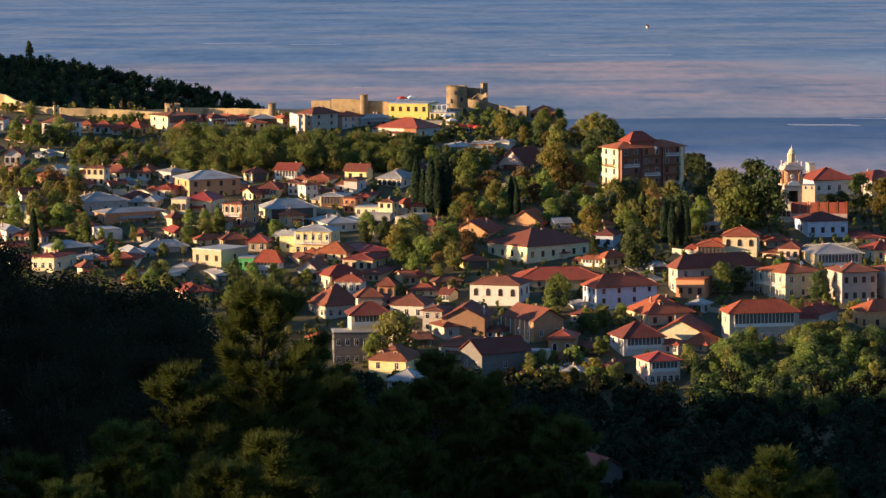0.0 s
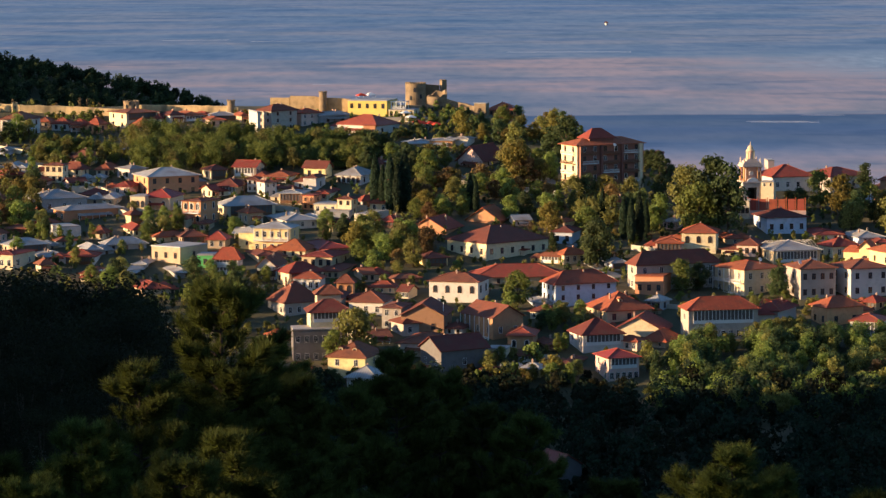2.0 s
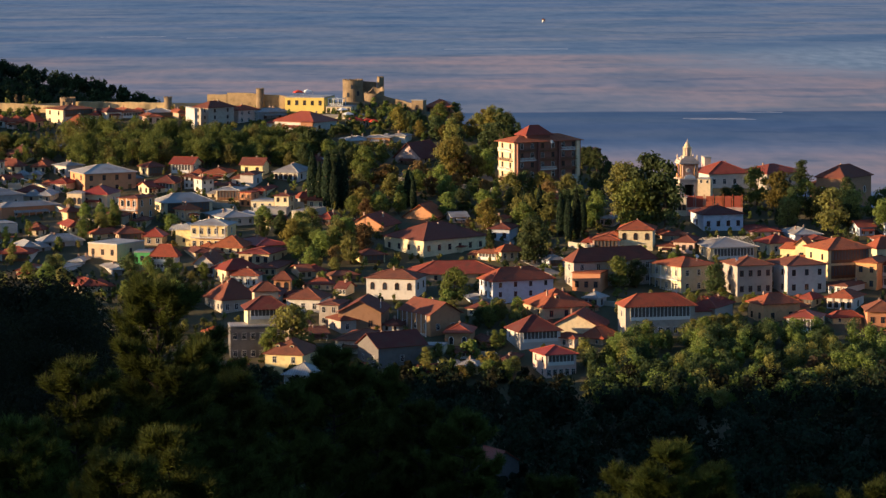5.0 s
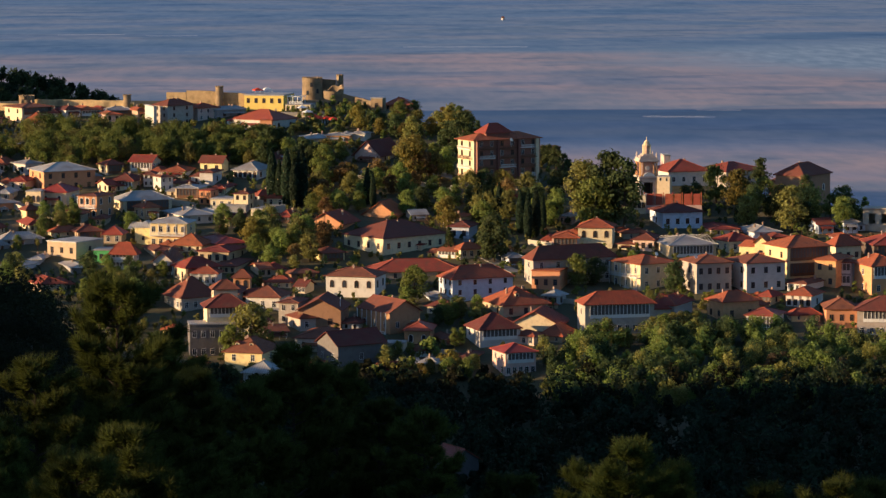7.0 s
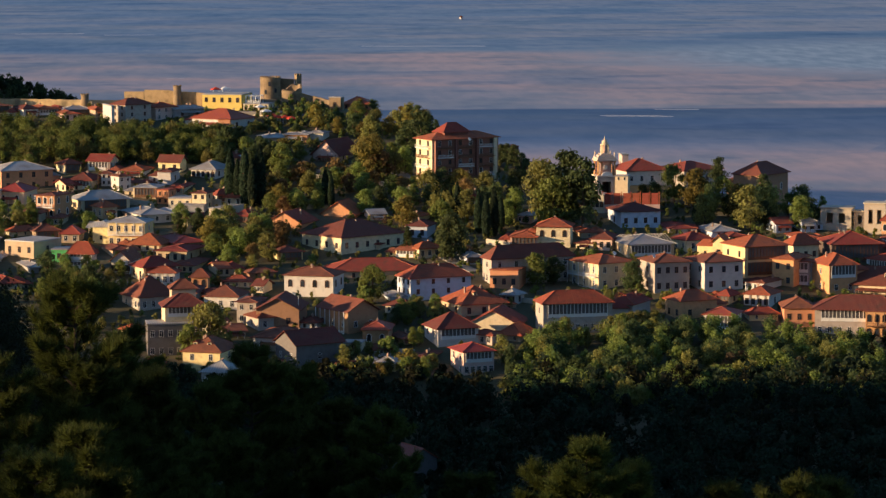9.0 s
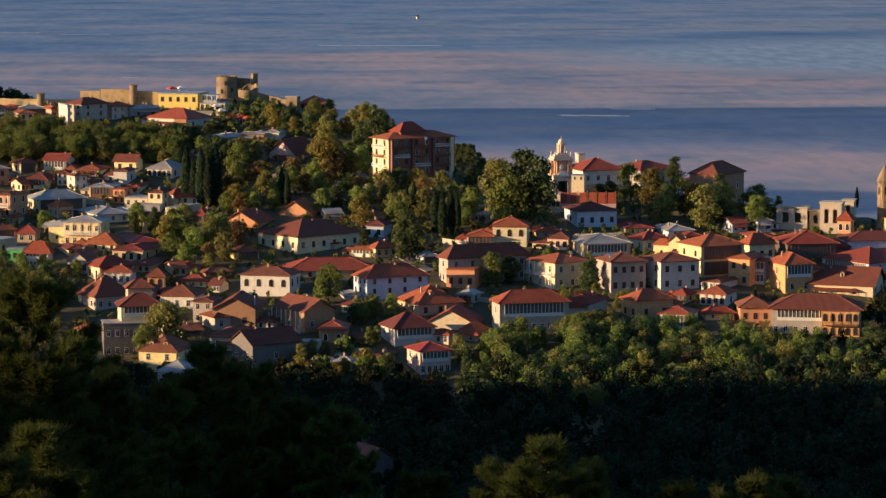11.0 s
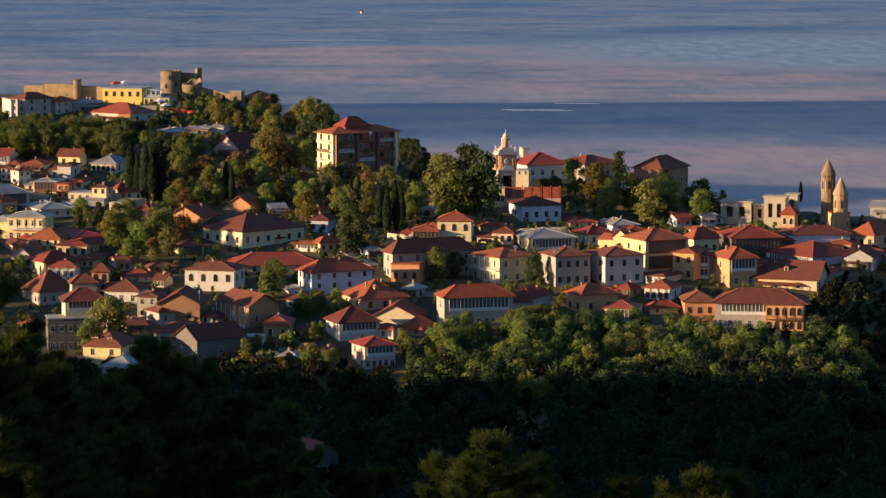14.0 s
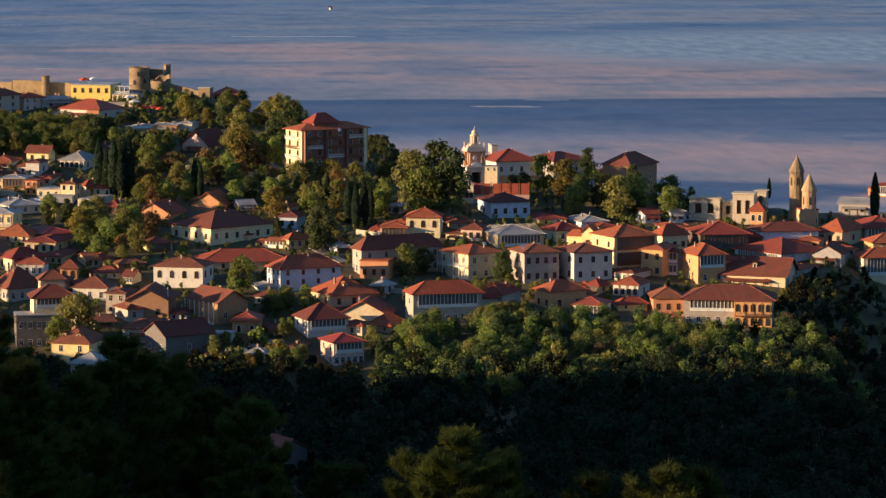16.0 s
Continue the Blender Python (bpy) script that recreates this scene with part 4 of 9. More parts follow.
def cabin_flag(x, y, z, label, colour):
    """A small market canopy on four poles."""
    top = root("canopy", x, y, z, 20, label, "canopy", "canopies below the castle")
    bm = bmesh.new()
    a = 1.7
    rim = [bm.verts.new(p) for p in ((-a, -a, 2.3), (a, -a, 2.3), (a, a, 2.3), (-a, a, 2.3))]
    low = [bm.verts.new((v.co.x, v.co.y, 2.0)) for v in rim]
    peak = bm.verts.new((0, 0, 3.1))
    for i in range(4):
        bm.faces.new((rim[i], rim[(i + 1) % 4], peak))
        bm.faces.new((low[i], low[(i + 1) % 4], rim[(i + 1) % 4], rim[i]))
    part("cover", bm, CLOTH[colour], top)
    pole = simple("pole", lambda b: cuboid(b, -0.05, 0.05, -0.05, 0.05, -0.6, 2.2), M_TRIM)
    for sx in (-1, 1):
        for sy in (-1, 1):
            part("pole", pole, None, top, "", pose(sx * 1.55, sy * 1.55, 0))
    return top


def pergola(x, y, z, turn, w, d, h, label):
    """An open roof terrace: white posts, beams and rafters over a low balustrade."""
    top = root("pergola", x, y, z, turn, label, "pergola")
    bm = bmesh.new()
    n = int(w / 0.4)
    xs = [-w / 2 + w * (i // 2 + (0.4 if i % 2 else 0.0)) / n for i in range(2 * n)] + [w / 2]
    fretwork(bm, xs, [0.0, 0.12, 0.8, 0.95], lambda i, j: j != 1 or i % 2 == 0, -d / 2, -d / 2 + 0.12)
    part("balustrade", bm, M_TRIM, top)
    post = simple("post", lambda b: cuboid(b, -0.12, 0.12, -0.12, 0.12, 0, h), M_TRIM)
    for i in range(4):
        for yy in (-d / 2 + 0.3, d / 2 - 0.15):
            part("post", post, None, top, "", pose(-w / 2 + 0.15 + (w - 0.3) * i / 3, yy, 0))
    beam = simple("beam", lambda b: cuboid(b, -w / 2 - 0.2, w / 2 + 0.2, -0.1, 0.1, h, h + 0.25), M_TRIM)
    for yy in (-d / 2 + 0.3, d / 2 - 0.15):
        part("beam", beam, None, top, "", pose(0, yy, 0))
    rafter = simple("rafter", lambda b: cuboid(b, -0.05, 0.05, -d / 2 - 0.2, d / 2 + 0.2, h + 0.253, h + 0.4), M_TRIM)
    for i in range(9):
        part("rafter", rafter, None, top, "", pose(-w / 2 + w * i / 8, 0, 0))
    return top


WALLS['towerpale'] = plaster('pale_pinkish_stone', (0.60, 0.49, 0.40))
WALLS['churchstone'] = shader('reddish_church_stone', (0.40, 0.27, 0.16), 0.9, spread=0.45, noise_size=0.4, grain=2.0, bump_depth=0.05, stain=(0.24, 0.16, 0.10))
WALLS['hotelbrown'] = plaster('red_brown_render', (0.26, 0.115, 0.085))
CLOTH = dict(red=shader("red_canvas", (0.55, 0.06, 0.03), 0.9, spread=0.2), white=shader("white_canvas", (0.75, 0.74, 0.72), 0.9, spread=0.15))
DISH = simple("dish", lambda b: lathe(b, [(0.05, 0), (0.5, 0.12), (0.62, 0.3), (0.6, 0.32), (0.05, 0.06)], 14), M_TRIM)


def satellite_dish(x, y, z, s=1.0):
    top = root("satellite_dish", x, y, z, 30, "white satellite dish on a roof mast", "satellite dish", "dishes on the roofs")
    part("dish", DISH, None, top, "", pose(0, 0, 1.2, 60, 0, 0) @ Matrix.Diagonal((s, s, s, 1)))
    bm = bmesh.new()
    cuboid(bm, -0.05, 0.05, -0.05, 0.05, -1.0, 1.25)
    part("mast", bm, M_TRIM, top)


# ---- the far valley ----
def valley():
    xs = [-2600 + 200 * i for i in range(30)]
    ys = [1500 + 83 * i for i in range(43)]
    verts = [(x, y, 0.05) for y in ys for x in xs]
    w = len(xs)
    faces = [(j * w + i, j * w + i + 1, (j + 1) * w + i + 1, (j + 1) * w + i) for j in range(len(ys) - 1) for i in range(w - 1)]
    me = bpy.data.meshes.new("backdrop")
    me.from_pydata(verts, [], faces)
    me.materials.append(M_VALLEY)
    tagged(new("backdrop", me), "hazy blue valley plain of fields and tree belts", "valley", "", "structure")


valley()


def field_track(x, y, run, wide, turn=0.0):
    bm = bmesh.new()
    n = 24
    for i in range(n):
        a, b = -run / 2 + run * i / n, -run / 2 + run * (i + 1) / n
        k = 0.5 + 0.5 * math.sin(i * 1.7 + x)
        cuboid(bm, a, b, -wide * k, wide * (1.2 - k), 0.0, 0.05)
    ob = new("field_track", finish(bm, "field_track", M_PALE))
    ob.matrix_basis = pose(x, y, 0.09, 0, 0, turn)
    tagged(ob, "pale track across the valley fields", "track", "", "structure")


def farm_building(x, y, w):
    top = root("farm_building", x, y, 0.06, 10, "grey farm building far out on the valley plain", "building", "farm buildings on the plain")
    bm = bmesh.new()
    cuboid(bm, -w / 2, w / 2, -3, 3, 0, 2.6)
    part("wall", bm, WALLS["grey"], top)
    part("roof", roof_mesh("gablex", w, 6, 2.6, 1.2, 0.3, ROOFS["brown"]), None, top)


M_PALE = shader("pale_dry_track", (0.62, 0.64, 0.70), 0.95, spread=0.3, noise_size=0.02, grain=0.2)

# ---- woods that nobody could count ----
wood_rng = random.Random(21)


def scatter(n, x0, x1, y0, y1, h0, h1, keep=lambda x, y: True):
    out = []
    while len(out) < n:
        x, y = wood_rng.uniform(x0, x1), wood_rng.uniform(y0, y1)
        if keep(x, y):
            out.append((x, y, wood_rng.uniform(h0, h1)))
    return out


woodland("hill_wood", "dark wood on the hill beyond the town wall", scatter(1700, -300, -58, 1398, 1505, 4.5, 7, lambda x, y: y > 1425 or x < -150), ("deep", "deep", "cypress"), wood_rng, 0.50, 8, 14)
woodland("hill_scrub", "sunlit dry scrub between the town wall and the hill wood", scatter(330, -300, -118, 1338, 1400, 1.5, 3.6, lambda x, y: y < 1392 + 0.1 * (x + 118)), ("olive", "scrub", "gold"), wood_rng, 0.40, 5, 12)
# the dark leaf colours deepen the gully's shade
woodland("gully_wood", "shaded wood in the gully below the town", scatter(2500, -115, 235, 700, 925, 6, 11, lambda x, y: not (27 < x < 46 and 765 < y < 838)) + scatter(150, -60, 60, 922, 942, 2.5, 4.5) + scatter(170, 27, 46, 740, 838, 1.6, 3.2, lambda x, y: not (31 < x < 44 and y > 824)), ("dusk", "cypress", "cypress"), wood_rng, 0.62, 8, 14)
woodland("slope_wood", "sunlit mixed wood on the slope below the eastern houses", scatter(420, 68, 205, 904, 985, 4.5, 9.0, lambda x, y: y < lerp_rows(x, [(58, 950), (74, 961), (108, 972), (146, 971), (158, 959), (190, 957)])), ("deep", "green", "deep", "olive", "green"), wood_rng, 0.28, 14, 44)
woodland("scrub_wood", "dry scrub and low trees on the lower eastern slope", scatter(180, 120, 215, 885, 972, 4, 7, lambda x, y: y < lerp_rows(x, [(120, 940), (215, 972)])), ("scrub", "olive", "deep", "dusk"), wood_rng, 0.25, 10, 50)
def east_side(x, y):
    return x > lerp_rows(y, [(905, 183), (963, 188), (998, 198), (1056, 221), (1108, 262)])


# leaf colours kept near black, as shade on this slope
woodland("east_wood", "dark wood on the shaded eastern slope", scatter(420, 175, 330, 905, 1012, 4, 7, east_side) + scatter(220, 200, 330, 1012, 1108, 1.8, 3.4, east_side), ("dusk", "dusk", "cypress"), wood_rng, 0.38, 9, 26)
# unseen trees, added to break up the sun on the near pines
woodland("ridge_wood", "unseen wood added on the western ridge to dapple the near pines", scatter(44, -202, -168, -60, 128, 5, 9) + scatter(120, -202, -168, 128, 380, 6, 10), ("deep", "green"), wood_rng, 0.8, 6, 14)


def hotel(x, y, z, turn, w, d, h, rise):
    """The tall hotel: five storeys of brown loggias behind a cream end wall, a skirt roof and a steep cap above it."""
    top = root("hotel", x, y, z, turn, "five-storey hotel with brown balconies and stepped red roof", "hotel")
    part("wall", wall_mesh("flat", w, d, h, 0, WALLS["cream"]), None, top, "cream plaster walls")
    bm = bmesh.new()
    cuboid(bm, -w / 2 + 0.7, w / 2 - 0.2, -d / 2 - 0.06, -d / 2 - 0.003, 2.2, h - 0.2)
    part("facade", bm, WALLS["hotelbrown"], top, "dark red-brown front")
    lid = part("roof", roof_mesh("hip", w, d, h, rise * 0.42, 1.1, ROOFS["tile"]), None, top)
    bm = bmesh.new()
    cuboid(bm, -w * 0.26, w * 0.1, -d * 0.3, d * 0.3, h, h + rise * 0.45)
    attic = part("attic", bm, WALLS["hotelbrown"], top)
    attic.matrix_basis = pose(0, 0, 0)
    cap = part("upper_roof", roof_mesh("hip", w * 0.4, d * 0.66, h + rise * 0.42, rise * 0.66, 0.4, ROOFS["tile"]), None, top, "", pose(-w * 0.08, 0, 0))
    n, storeys = 6, 5
    sh = h / storeys
    post = simple("pier", lambda b: cuboid(b, -0.16, 0.16, -1.2, -0.061, 0, h - 2.4), WALLS["hotelbrown"])
    end = simple("corner_pier", lambda b: cuboid(b, -1.3, 0.3, -1.15, -0.064, 0, h - 0.3), WALLS["cream"])
    part("corner_pier", end, None, top, "cream plaster corner", pose(w / 2 - 0.5, -d / 2, 0))
    for i in range(0, n + 1, 2):
        part("pier", post, None, top, "", pose(-w / 2 + 0.9 + (w - 1.3) * i / n, -d / 2, 2.2))
    for f in range(storeys):
        for i in range(n):
            win = opening(top, "F", -w / 2 + 0.9 + (w - 1.3) * (i + 0.5) / n, f * sh + sh * 0.25, w, d + 0.12, 1.2, "rect", "white" if (i + f) % 3 else "wood")
        for i in range(2):
            opening(top, "L", -d / 2 + d * (i + 0.5) / 2, f * sh + sh * 0.25, w, d, 1.2, "rect", "wood")
        if f:
            for i in range(0, n, 2):
                gallery(top, "F", f * sh + 0.02, w, d + 0.12, 1.1, sh - 0.1, "white" if (f + i // 2) % 3 == 0 else "wood", (w - 1.3) / n * 1.5, -w / 2 + 0.9 + (w - 1.3) * (i + 1) / n, False)
            gallery(top, "L", f * sh + 0.02, w, d, 1.1, sh - 0.1, "wood" if f % 2 else "white", d * 0.8, 0.0, False)
    return top


def lane(points, wide, label):
    """A paved lane that follows the slope through the given places, its edges a little above the soil."""
    bm = bmesh.new()
    line = []
    for (ax, ay), (bx, by) in zip(points, points[1:]):
        n = max(1, int(math.hypot(bx - ax, by - ay) / 3))
        line += [(ax + (bx - ax) * i / n, ay + (by - ay) * i / n) for i in range(n)]
    line.append(points[-1])
    rows = []
    for i, (x, y) in enumerate(line):
        (ax, ay), (bx, by) = line[max(0, i - 1)], line[min(len(line) - 1, i + 1)]
        g = math.hypot(bx - ax, by - ay) or 1
        nx, ny = -(by - ay) / g * wide / 2, (bx - ax) / g * wide / 2
        z = max(ground_z(x + nx, y + ny), ground_z(x - nx, y - ny), ground_z(x, y)) + 0.25
        rows.append([bm.verts.new(p) for p in ((x - nx, y - ny, z), (x + nx, y + ny, z), (x + nx, y + ny, z - 1.5), (x - nx, y - ny, z - 1.5))])
    for a, b in zip(rows, rows[1:]):
        for i in range(4):
            bm.faces.new((a[i], a[(i + 1) % 4], b[(i + 1) % 4], b[i]))
    bm.faces.new(rows[0])
    bm.faces.new(rows[-1][::-1])
    tagged(new("road", finish(bm, "road", M_ROAD)), label, "road", "", "structure")


def pole(x, y, h, label, mat="wood", arm=True):
    top = root("utility_pole", x, y, ground_z(x, y), 15, label, "pole", "poles along the lanes")
    bm = bmesh.new()
    lathe(bm, [(0.13, -1), (0.12, h * 0.5), (0.09, h)], 8)
    part("shaft", bm, M_WOOD if mat == "wood" else M_TRIM, top)
    if arm:
        bm = bmesh.new()
        cuboid(bm, -0.8, 0.8, -0.06, 0.06, h - 0.7, h - 0.58)
        part("crossarm", bm, M_WOOD, top)
        knob = simple("insulator", lambda b: lathe(b, [(0.05, h - 0.58), (0.06, h - 0.45), (0.02, h - 0.4)], 6), M_TRIM)
        for sx in (-0.7, 0, 0.7):
            part("insulator", knob, None, top, "", pose(sx, 0, 0))


# ---- the town, house by house ----
# below the town wall
house(-145.1, 1290.1, 59.1, -19, 10.3, 13.3, 7.1, "hip", 2.5, "white", "brown", "white house with a broad brown hipped roof below the town wall", front=3, side=2, floors=2, trim='wood', chimneys=0, face='R')
house(-130.2, 1301.2, 60.5, -9, 6.6, 5.9, 3.1, "hip", 2.1, "white", "tile", "small white house with a terracotta roof", front=2, trim='wood', chimneys=0, face='R')
house(-123.2, 1299.2, 60.2, -10, 5.9, 6.7, 3.1, "hip", 2.1, "pink", "tile", "small pink house with a terracotta roof", front=2, chimneys=0, lean=0.71, annex=0.26, face='R')
house(-116.3, 1294.7, 59.9, -25, 5.0, 6.1, 3.9, "hip", 2.5, "orange", "tile", "small orange house with a terracotta roof", front=2, side=1, trim='wood', annex=0.68, face='R')
house(-103.5, 1309.1, 61.1, 35, 13.9, 13.1, 6.1, "hip", 1.3, "cream", "brown", "tall cream house with a brown hipped roof", front=3, side=2, floors=2, trim='wood', veranda=1, annex=0.66)
house(-99.3, 1295.2, 60.4, -26, 5.5, 6.1, 3.0, "hip", 2.5, "white", "tile", "small white house with a terracotta roof and a fence", front=2, lean=0.74, face='R')
house(-88.4, 1308.1, 62.5, 34, 6.6, 7.9, 3.7, "hip", 1.4, "white", "brown", "white house with a low brown roof", front=2, side=1, trim='wood', lean=0.61)
house(-82.8, 1315.9, 63.1, 24, 8.4, 15.0, 2.6, "hip", 1.2, "tan", "tile", "low tan house with a red roof", front=3, veranda=0, annex=0.73)
house(-69.5, 1313.8, 62.9, 13, 10.3, 7.6, 2.6, "hip", 1.2, "grey", "metal", "low grey house with a blue-grey sheet roof", front=3, trim='wood', veranda=0)
house(-62.0, 1309.2, 62.3, 23, 2.8, 9.0, 3.5, "hip", 0.9, "tan", "tile", "small tan house with a red roof", front=1, trim='wood', lean=0.6)
house(-47.7, 1302.3, 60.3, 40, 12.4, 8.5, 7.8, "hip", 2.2, "dusty", "brown", "tall pale house with a brown hipped roof, one wall in shade", front=2, side=2, floors=3, trim='wood', chimneys=2)
house(-56.0, 1291.4, 59.1, 17, 1.1, 13.3, 9.1, "flat", 0.9, "white", "metal", "narrow white stair tower beside a tall house", front=0, side=0, floors=3, trim='wood', chimneys=2)
house(-36.7, 1310.2, 61.3, 32, 9.1, 7.9, 5.2, "hip", 1.6, "pink", "tile", "pink house with a red roof and dark windows", front=3, side=1, floors=2, annex=0.47)
house(-27.1, 1312.7, 62.0, 31, 13.2, 6.1, 3.5, "hip", 1.3, "grey", "metal", "low house with a grey sheet roof in shade", front=2, side=1, trim='wood', chimneys=2, lean=0.64)
house(-12.7, 1290.6, 59.1, -36, 18.8, 15.0, 4.3, "hip", 3.5, "white", "red", "white and orange house with a wide red roof", front=5, side=2, trim='wood', lean=0.52, annex=0.79, face='R')
house(-11.7, 1280.4, 58.9, -12, 4.6, 4.1, 4.5, "flat", 0.6, "orange", "red", "orange corner bay with wooden window frames", front=3, trim='wood', face='R')
house(-11.2, 1325.4, 64.1, -16, 15.8, 15.0, 6.2, "flat", 0.4, "lemon", "metal", "long yellow guesthouse with a flat roof below the castle", front=5, side=1, floors=1, low=2.2, trim='wood', face='R')
house(1.0, 1319.0, 62.2, -14, 10.0, 9.0, 4.6, "flat", 0.4, "cream", "metal", "cream restaurant terrace with small arches below the castle", front=5, side=1, face="R", style="arch", trim="wood", low=1.6, chimneys=0)
house(31.3, 1319.3, 64.1, -21, 4.7, 4.0, 4.9, "flat", 0.4, "towerstone", "metal", "small stone tower house beside the castle", front=1, trim='wood', chimneys=0, face='R')
house(40.2, 1335.9, 63.1, -10, 10.8, 9.6, 2.7, "hip", 2.4, "brick", "red", "dark wooden house with a steep red roof beside the castle", front=4, trim='wood', annex=0.36, face='R')
house(7.3, 1266.3, 56.2, 15, 10.9, 12.2, 1.7, "hip", 1.3, "tan", "metal", "long shed with a blue-grey sheet roof", front=0, chimneys=2)
house(15.5, 1263.8, 55.8, -11, 8.6, 8.5, 3.2, "hip", 0.7, "orange", "metal", "small orange shed with a grey roof", front=2, chimneys=0, lean=0.58, face='R')
house(23.1, 1267.4, 56.3, -21, 6.3, 7.4, 3.0, "hip", 0.7, "white", "metal", "white shed with an arched metal roof", front=0, trim='wood', chimneys=2, annex=0.62, face='R')
house(29.1, 1233.6, 51.4, -29, 10.2, 17.0, 2.9, "gabley", 5.0, "pink", "brown", "chalet with a steep brown gabled roof and a balcony", front=3, side=2, trim='wood', over=1.0, balcony='F0', lean=0.57, face='R')
# the western slope
house(-157.4, 1243.8, 53.2, -3, 6.2, 8.4, 4.2, "gabley", 2.3, "white", "tile", "white gabled house with a front balcony", front=3, balcony='F0', trim='wood', face='R')
house(-171.6, 1289.4, 60.1, -3, 5.5, 8.8, 4.8, "hip", 0.7, "white", "tile", "white house at the edge of the trees", front=2, trim='wood', lean=0.52, face='R')
house(-146.7, 1257.3, 54.7, -13, 5.8, 12.3, 2.1, "hip", 0.9, "blue", "metal", "low house with a pale sheet roof", front=2, face='R')
house(-115.4, 1236.3, 52.5, -15, 7.7, 11.5, 3.3, "hip", 2.7, "cream", "brown", "cream house with a dark pyramid roof", front=3, side=1, lean=0.71, face='R')
house(-122.8, 1203.7, 48.9, -14, 6.7, 5.9, 6.5, "hip", 0.7, "cream", "brown", "cream two-storey house with tall shutters", front=3, side=1, floors=2, trim='wood', annex=0.47, face='R')
house(-96.8, 1213.4, 49.1, 40, 7.2, 7.8, 4.1, "hip", 1.1, "white", "metal", "white house with a grey sheet roof", front=2, side=2, trim='wood', chimneys=2)
house(-83.0, 1192.4, 45.5, 24, 19.0, 15.0, 7.1, "hip", 2.5, "orange", "metal", "orange house with a wide blue-grey sheet roof", front=4, side=2, floors=2, trim='wood', annex=0.33)
house(-89.1, 1158.5, 43.1, -16, 5.4, 8.5, 5.0, "flat", 0.6, "cream", "metal", "low cream house with arched doors", front=3, style='arch', trim='wood', face='R')
house(-82.1, 1163.2, 42.9, -16, 9.9, 13.6, 4.9, "hip", 2.4, "cream", "red", "cream house with a bright red roof and arched windows", front=5, side=1, style='arch', chimneys=2, lean=0.52, face='R')
house(-119.0, 1163.9, 42.6, 28, 16.5, 15.0, 4.9, "hip", 2.6, "grey", "metal", "grey house with a broad pale metal roof", front=3, side=1, chimneys=2)
house(-106.8, 1149.8, 40.6, 31, 21.6, 9.1, 4.2, "hip", 1.3, "orange", "metal", "low orange house with a wide grey metal roof", front=4, side=2, chimneys=0, lean=0.58)
house(-112.1, 1121.8, 37.8, 26, 7.0, 11.0, 3.8, "flat", 0.4, "white", "metal", "white open terrace on slim posts", front=0, balcony='F0', trim='white')
house(-90.6, 1098.4, 35.6, 20, 13.3, 7.1, 2.6, "hip", 2.0, "grey", "metal", "shed with a ribbed pale metal roof", front=3, ribs=0.8, trim='wood', chimneys=2)
house(-123.0, 1098.5, 34.9, 32, 13.2, 10.0, 3.3, "hip", 1.9, "tan", "metal", "house with a wide grey metal hipped roof", front=3, side=1, trim='wood', veranda=0, annex=0.55)
house(-144.7, 1120.2, 37.8, 27, 4.8, 12.1, 4.1, "hip", 1.4, "white", "metal", "white house with a pale metal roof", front=2)
house(-140.8, 1119.1, 37.7, -13, 4.4, 8.8, 2.6, "hip", 1.6, "white", "tile", "white house with a small red roof", front=2, trim='wood', annex=0.87, face='R')
house(-124.3, 1077.4, 32.6, -22, 8.0, 15.0, 5.0, "hip", 0.7, "cream", "tile", "cream house with dark windows behind shrubs", front=3, side=2, chimneys=2, face='R')
house(-102.6, 1081.1, 33.3, -5, 9.9, 10.4, 2.9, "hip", 1.8, "white", "tile", "low white house with a red roof", front=4, trim='wood', chimneys=0, veranda=0, annex=0.65, face='R')
house(-113.5, 1088.2, 34.1, 21, 7.9, 12.7, 1.5, "hip", 1.3, "grey", "metal", "shed with a pale sheet roof", front=0, trim='wood', chimneys=2)
house(-100.8, 1091.3, 34.6, 20, 4.2, 11.3, 2.9, "hip", 1.4, "grey", "metal", "shed with a sloping pale roof", front=0, chimneys=0, annex=0.7)
house(-71.5, 1083.8, 33.4, -34, 11.5, 14.4, 5.4, "flat", 1.4, "tan", "metal", "plain tan house with a flat pale roof", front=3, side=1, low=0.6, trim='wood', chimneys=2, face='R')
house(-82.1, 1078.1, 32.8, -11, 3.7, 13.9, 1.4, "hip", 0.7, "grey", "metal", "lean-to with a pale sheet roof", front=0, chimneys=2, lean=0.51, face='R')
house(-62.1, 1075.7, 32.7, -7, 5.1, 8.3, 4.0, "flat", 0.4, "green", "metal", "bright green painted annex", front=1, trim='wood', face='R')
house(-54.8, 1062.7, 31.8, -11, 8.1, 4.4, 5.3, "hip", 3.2, "white", "tile", "white house with long glazed galleries", front=5, side=1, floors=2, trim='white', veranda=9, face='R')
house(-68.0, 1138.7, 40.4, -27, 7.0, 11.4, 8.0, "hip", 0.7, "orange", "brown", "orange two-storey house with arched loggia", front=3, side=2, floors=2, style='arch', balcony='F1', face='R')
house(-59.8, 1100.9, 35.9, -9, 5.8, 8.0, 3.5, "hip", 2.3, "tan", "red", "small tan house with a red roof", front=2, chimneys=0, face='R')
house(-53.2, 1151.8, 41.6, 23, 17.4, 10.7, 4.2, "hip", 2.7, "cream", "metal", "cream house with a broad white metal roof", front=4, side=1, trim='wood', veranda=0)
house(-51.1, 1139.3, 40.1, 33, 5.7, 6.9, 4.2, "hip", 1.8, "tan", "tile", "tan house with a terracotta roof", front=2, side=2, chimneys=2, lean=0.55)
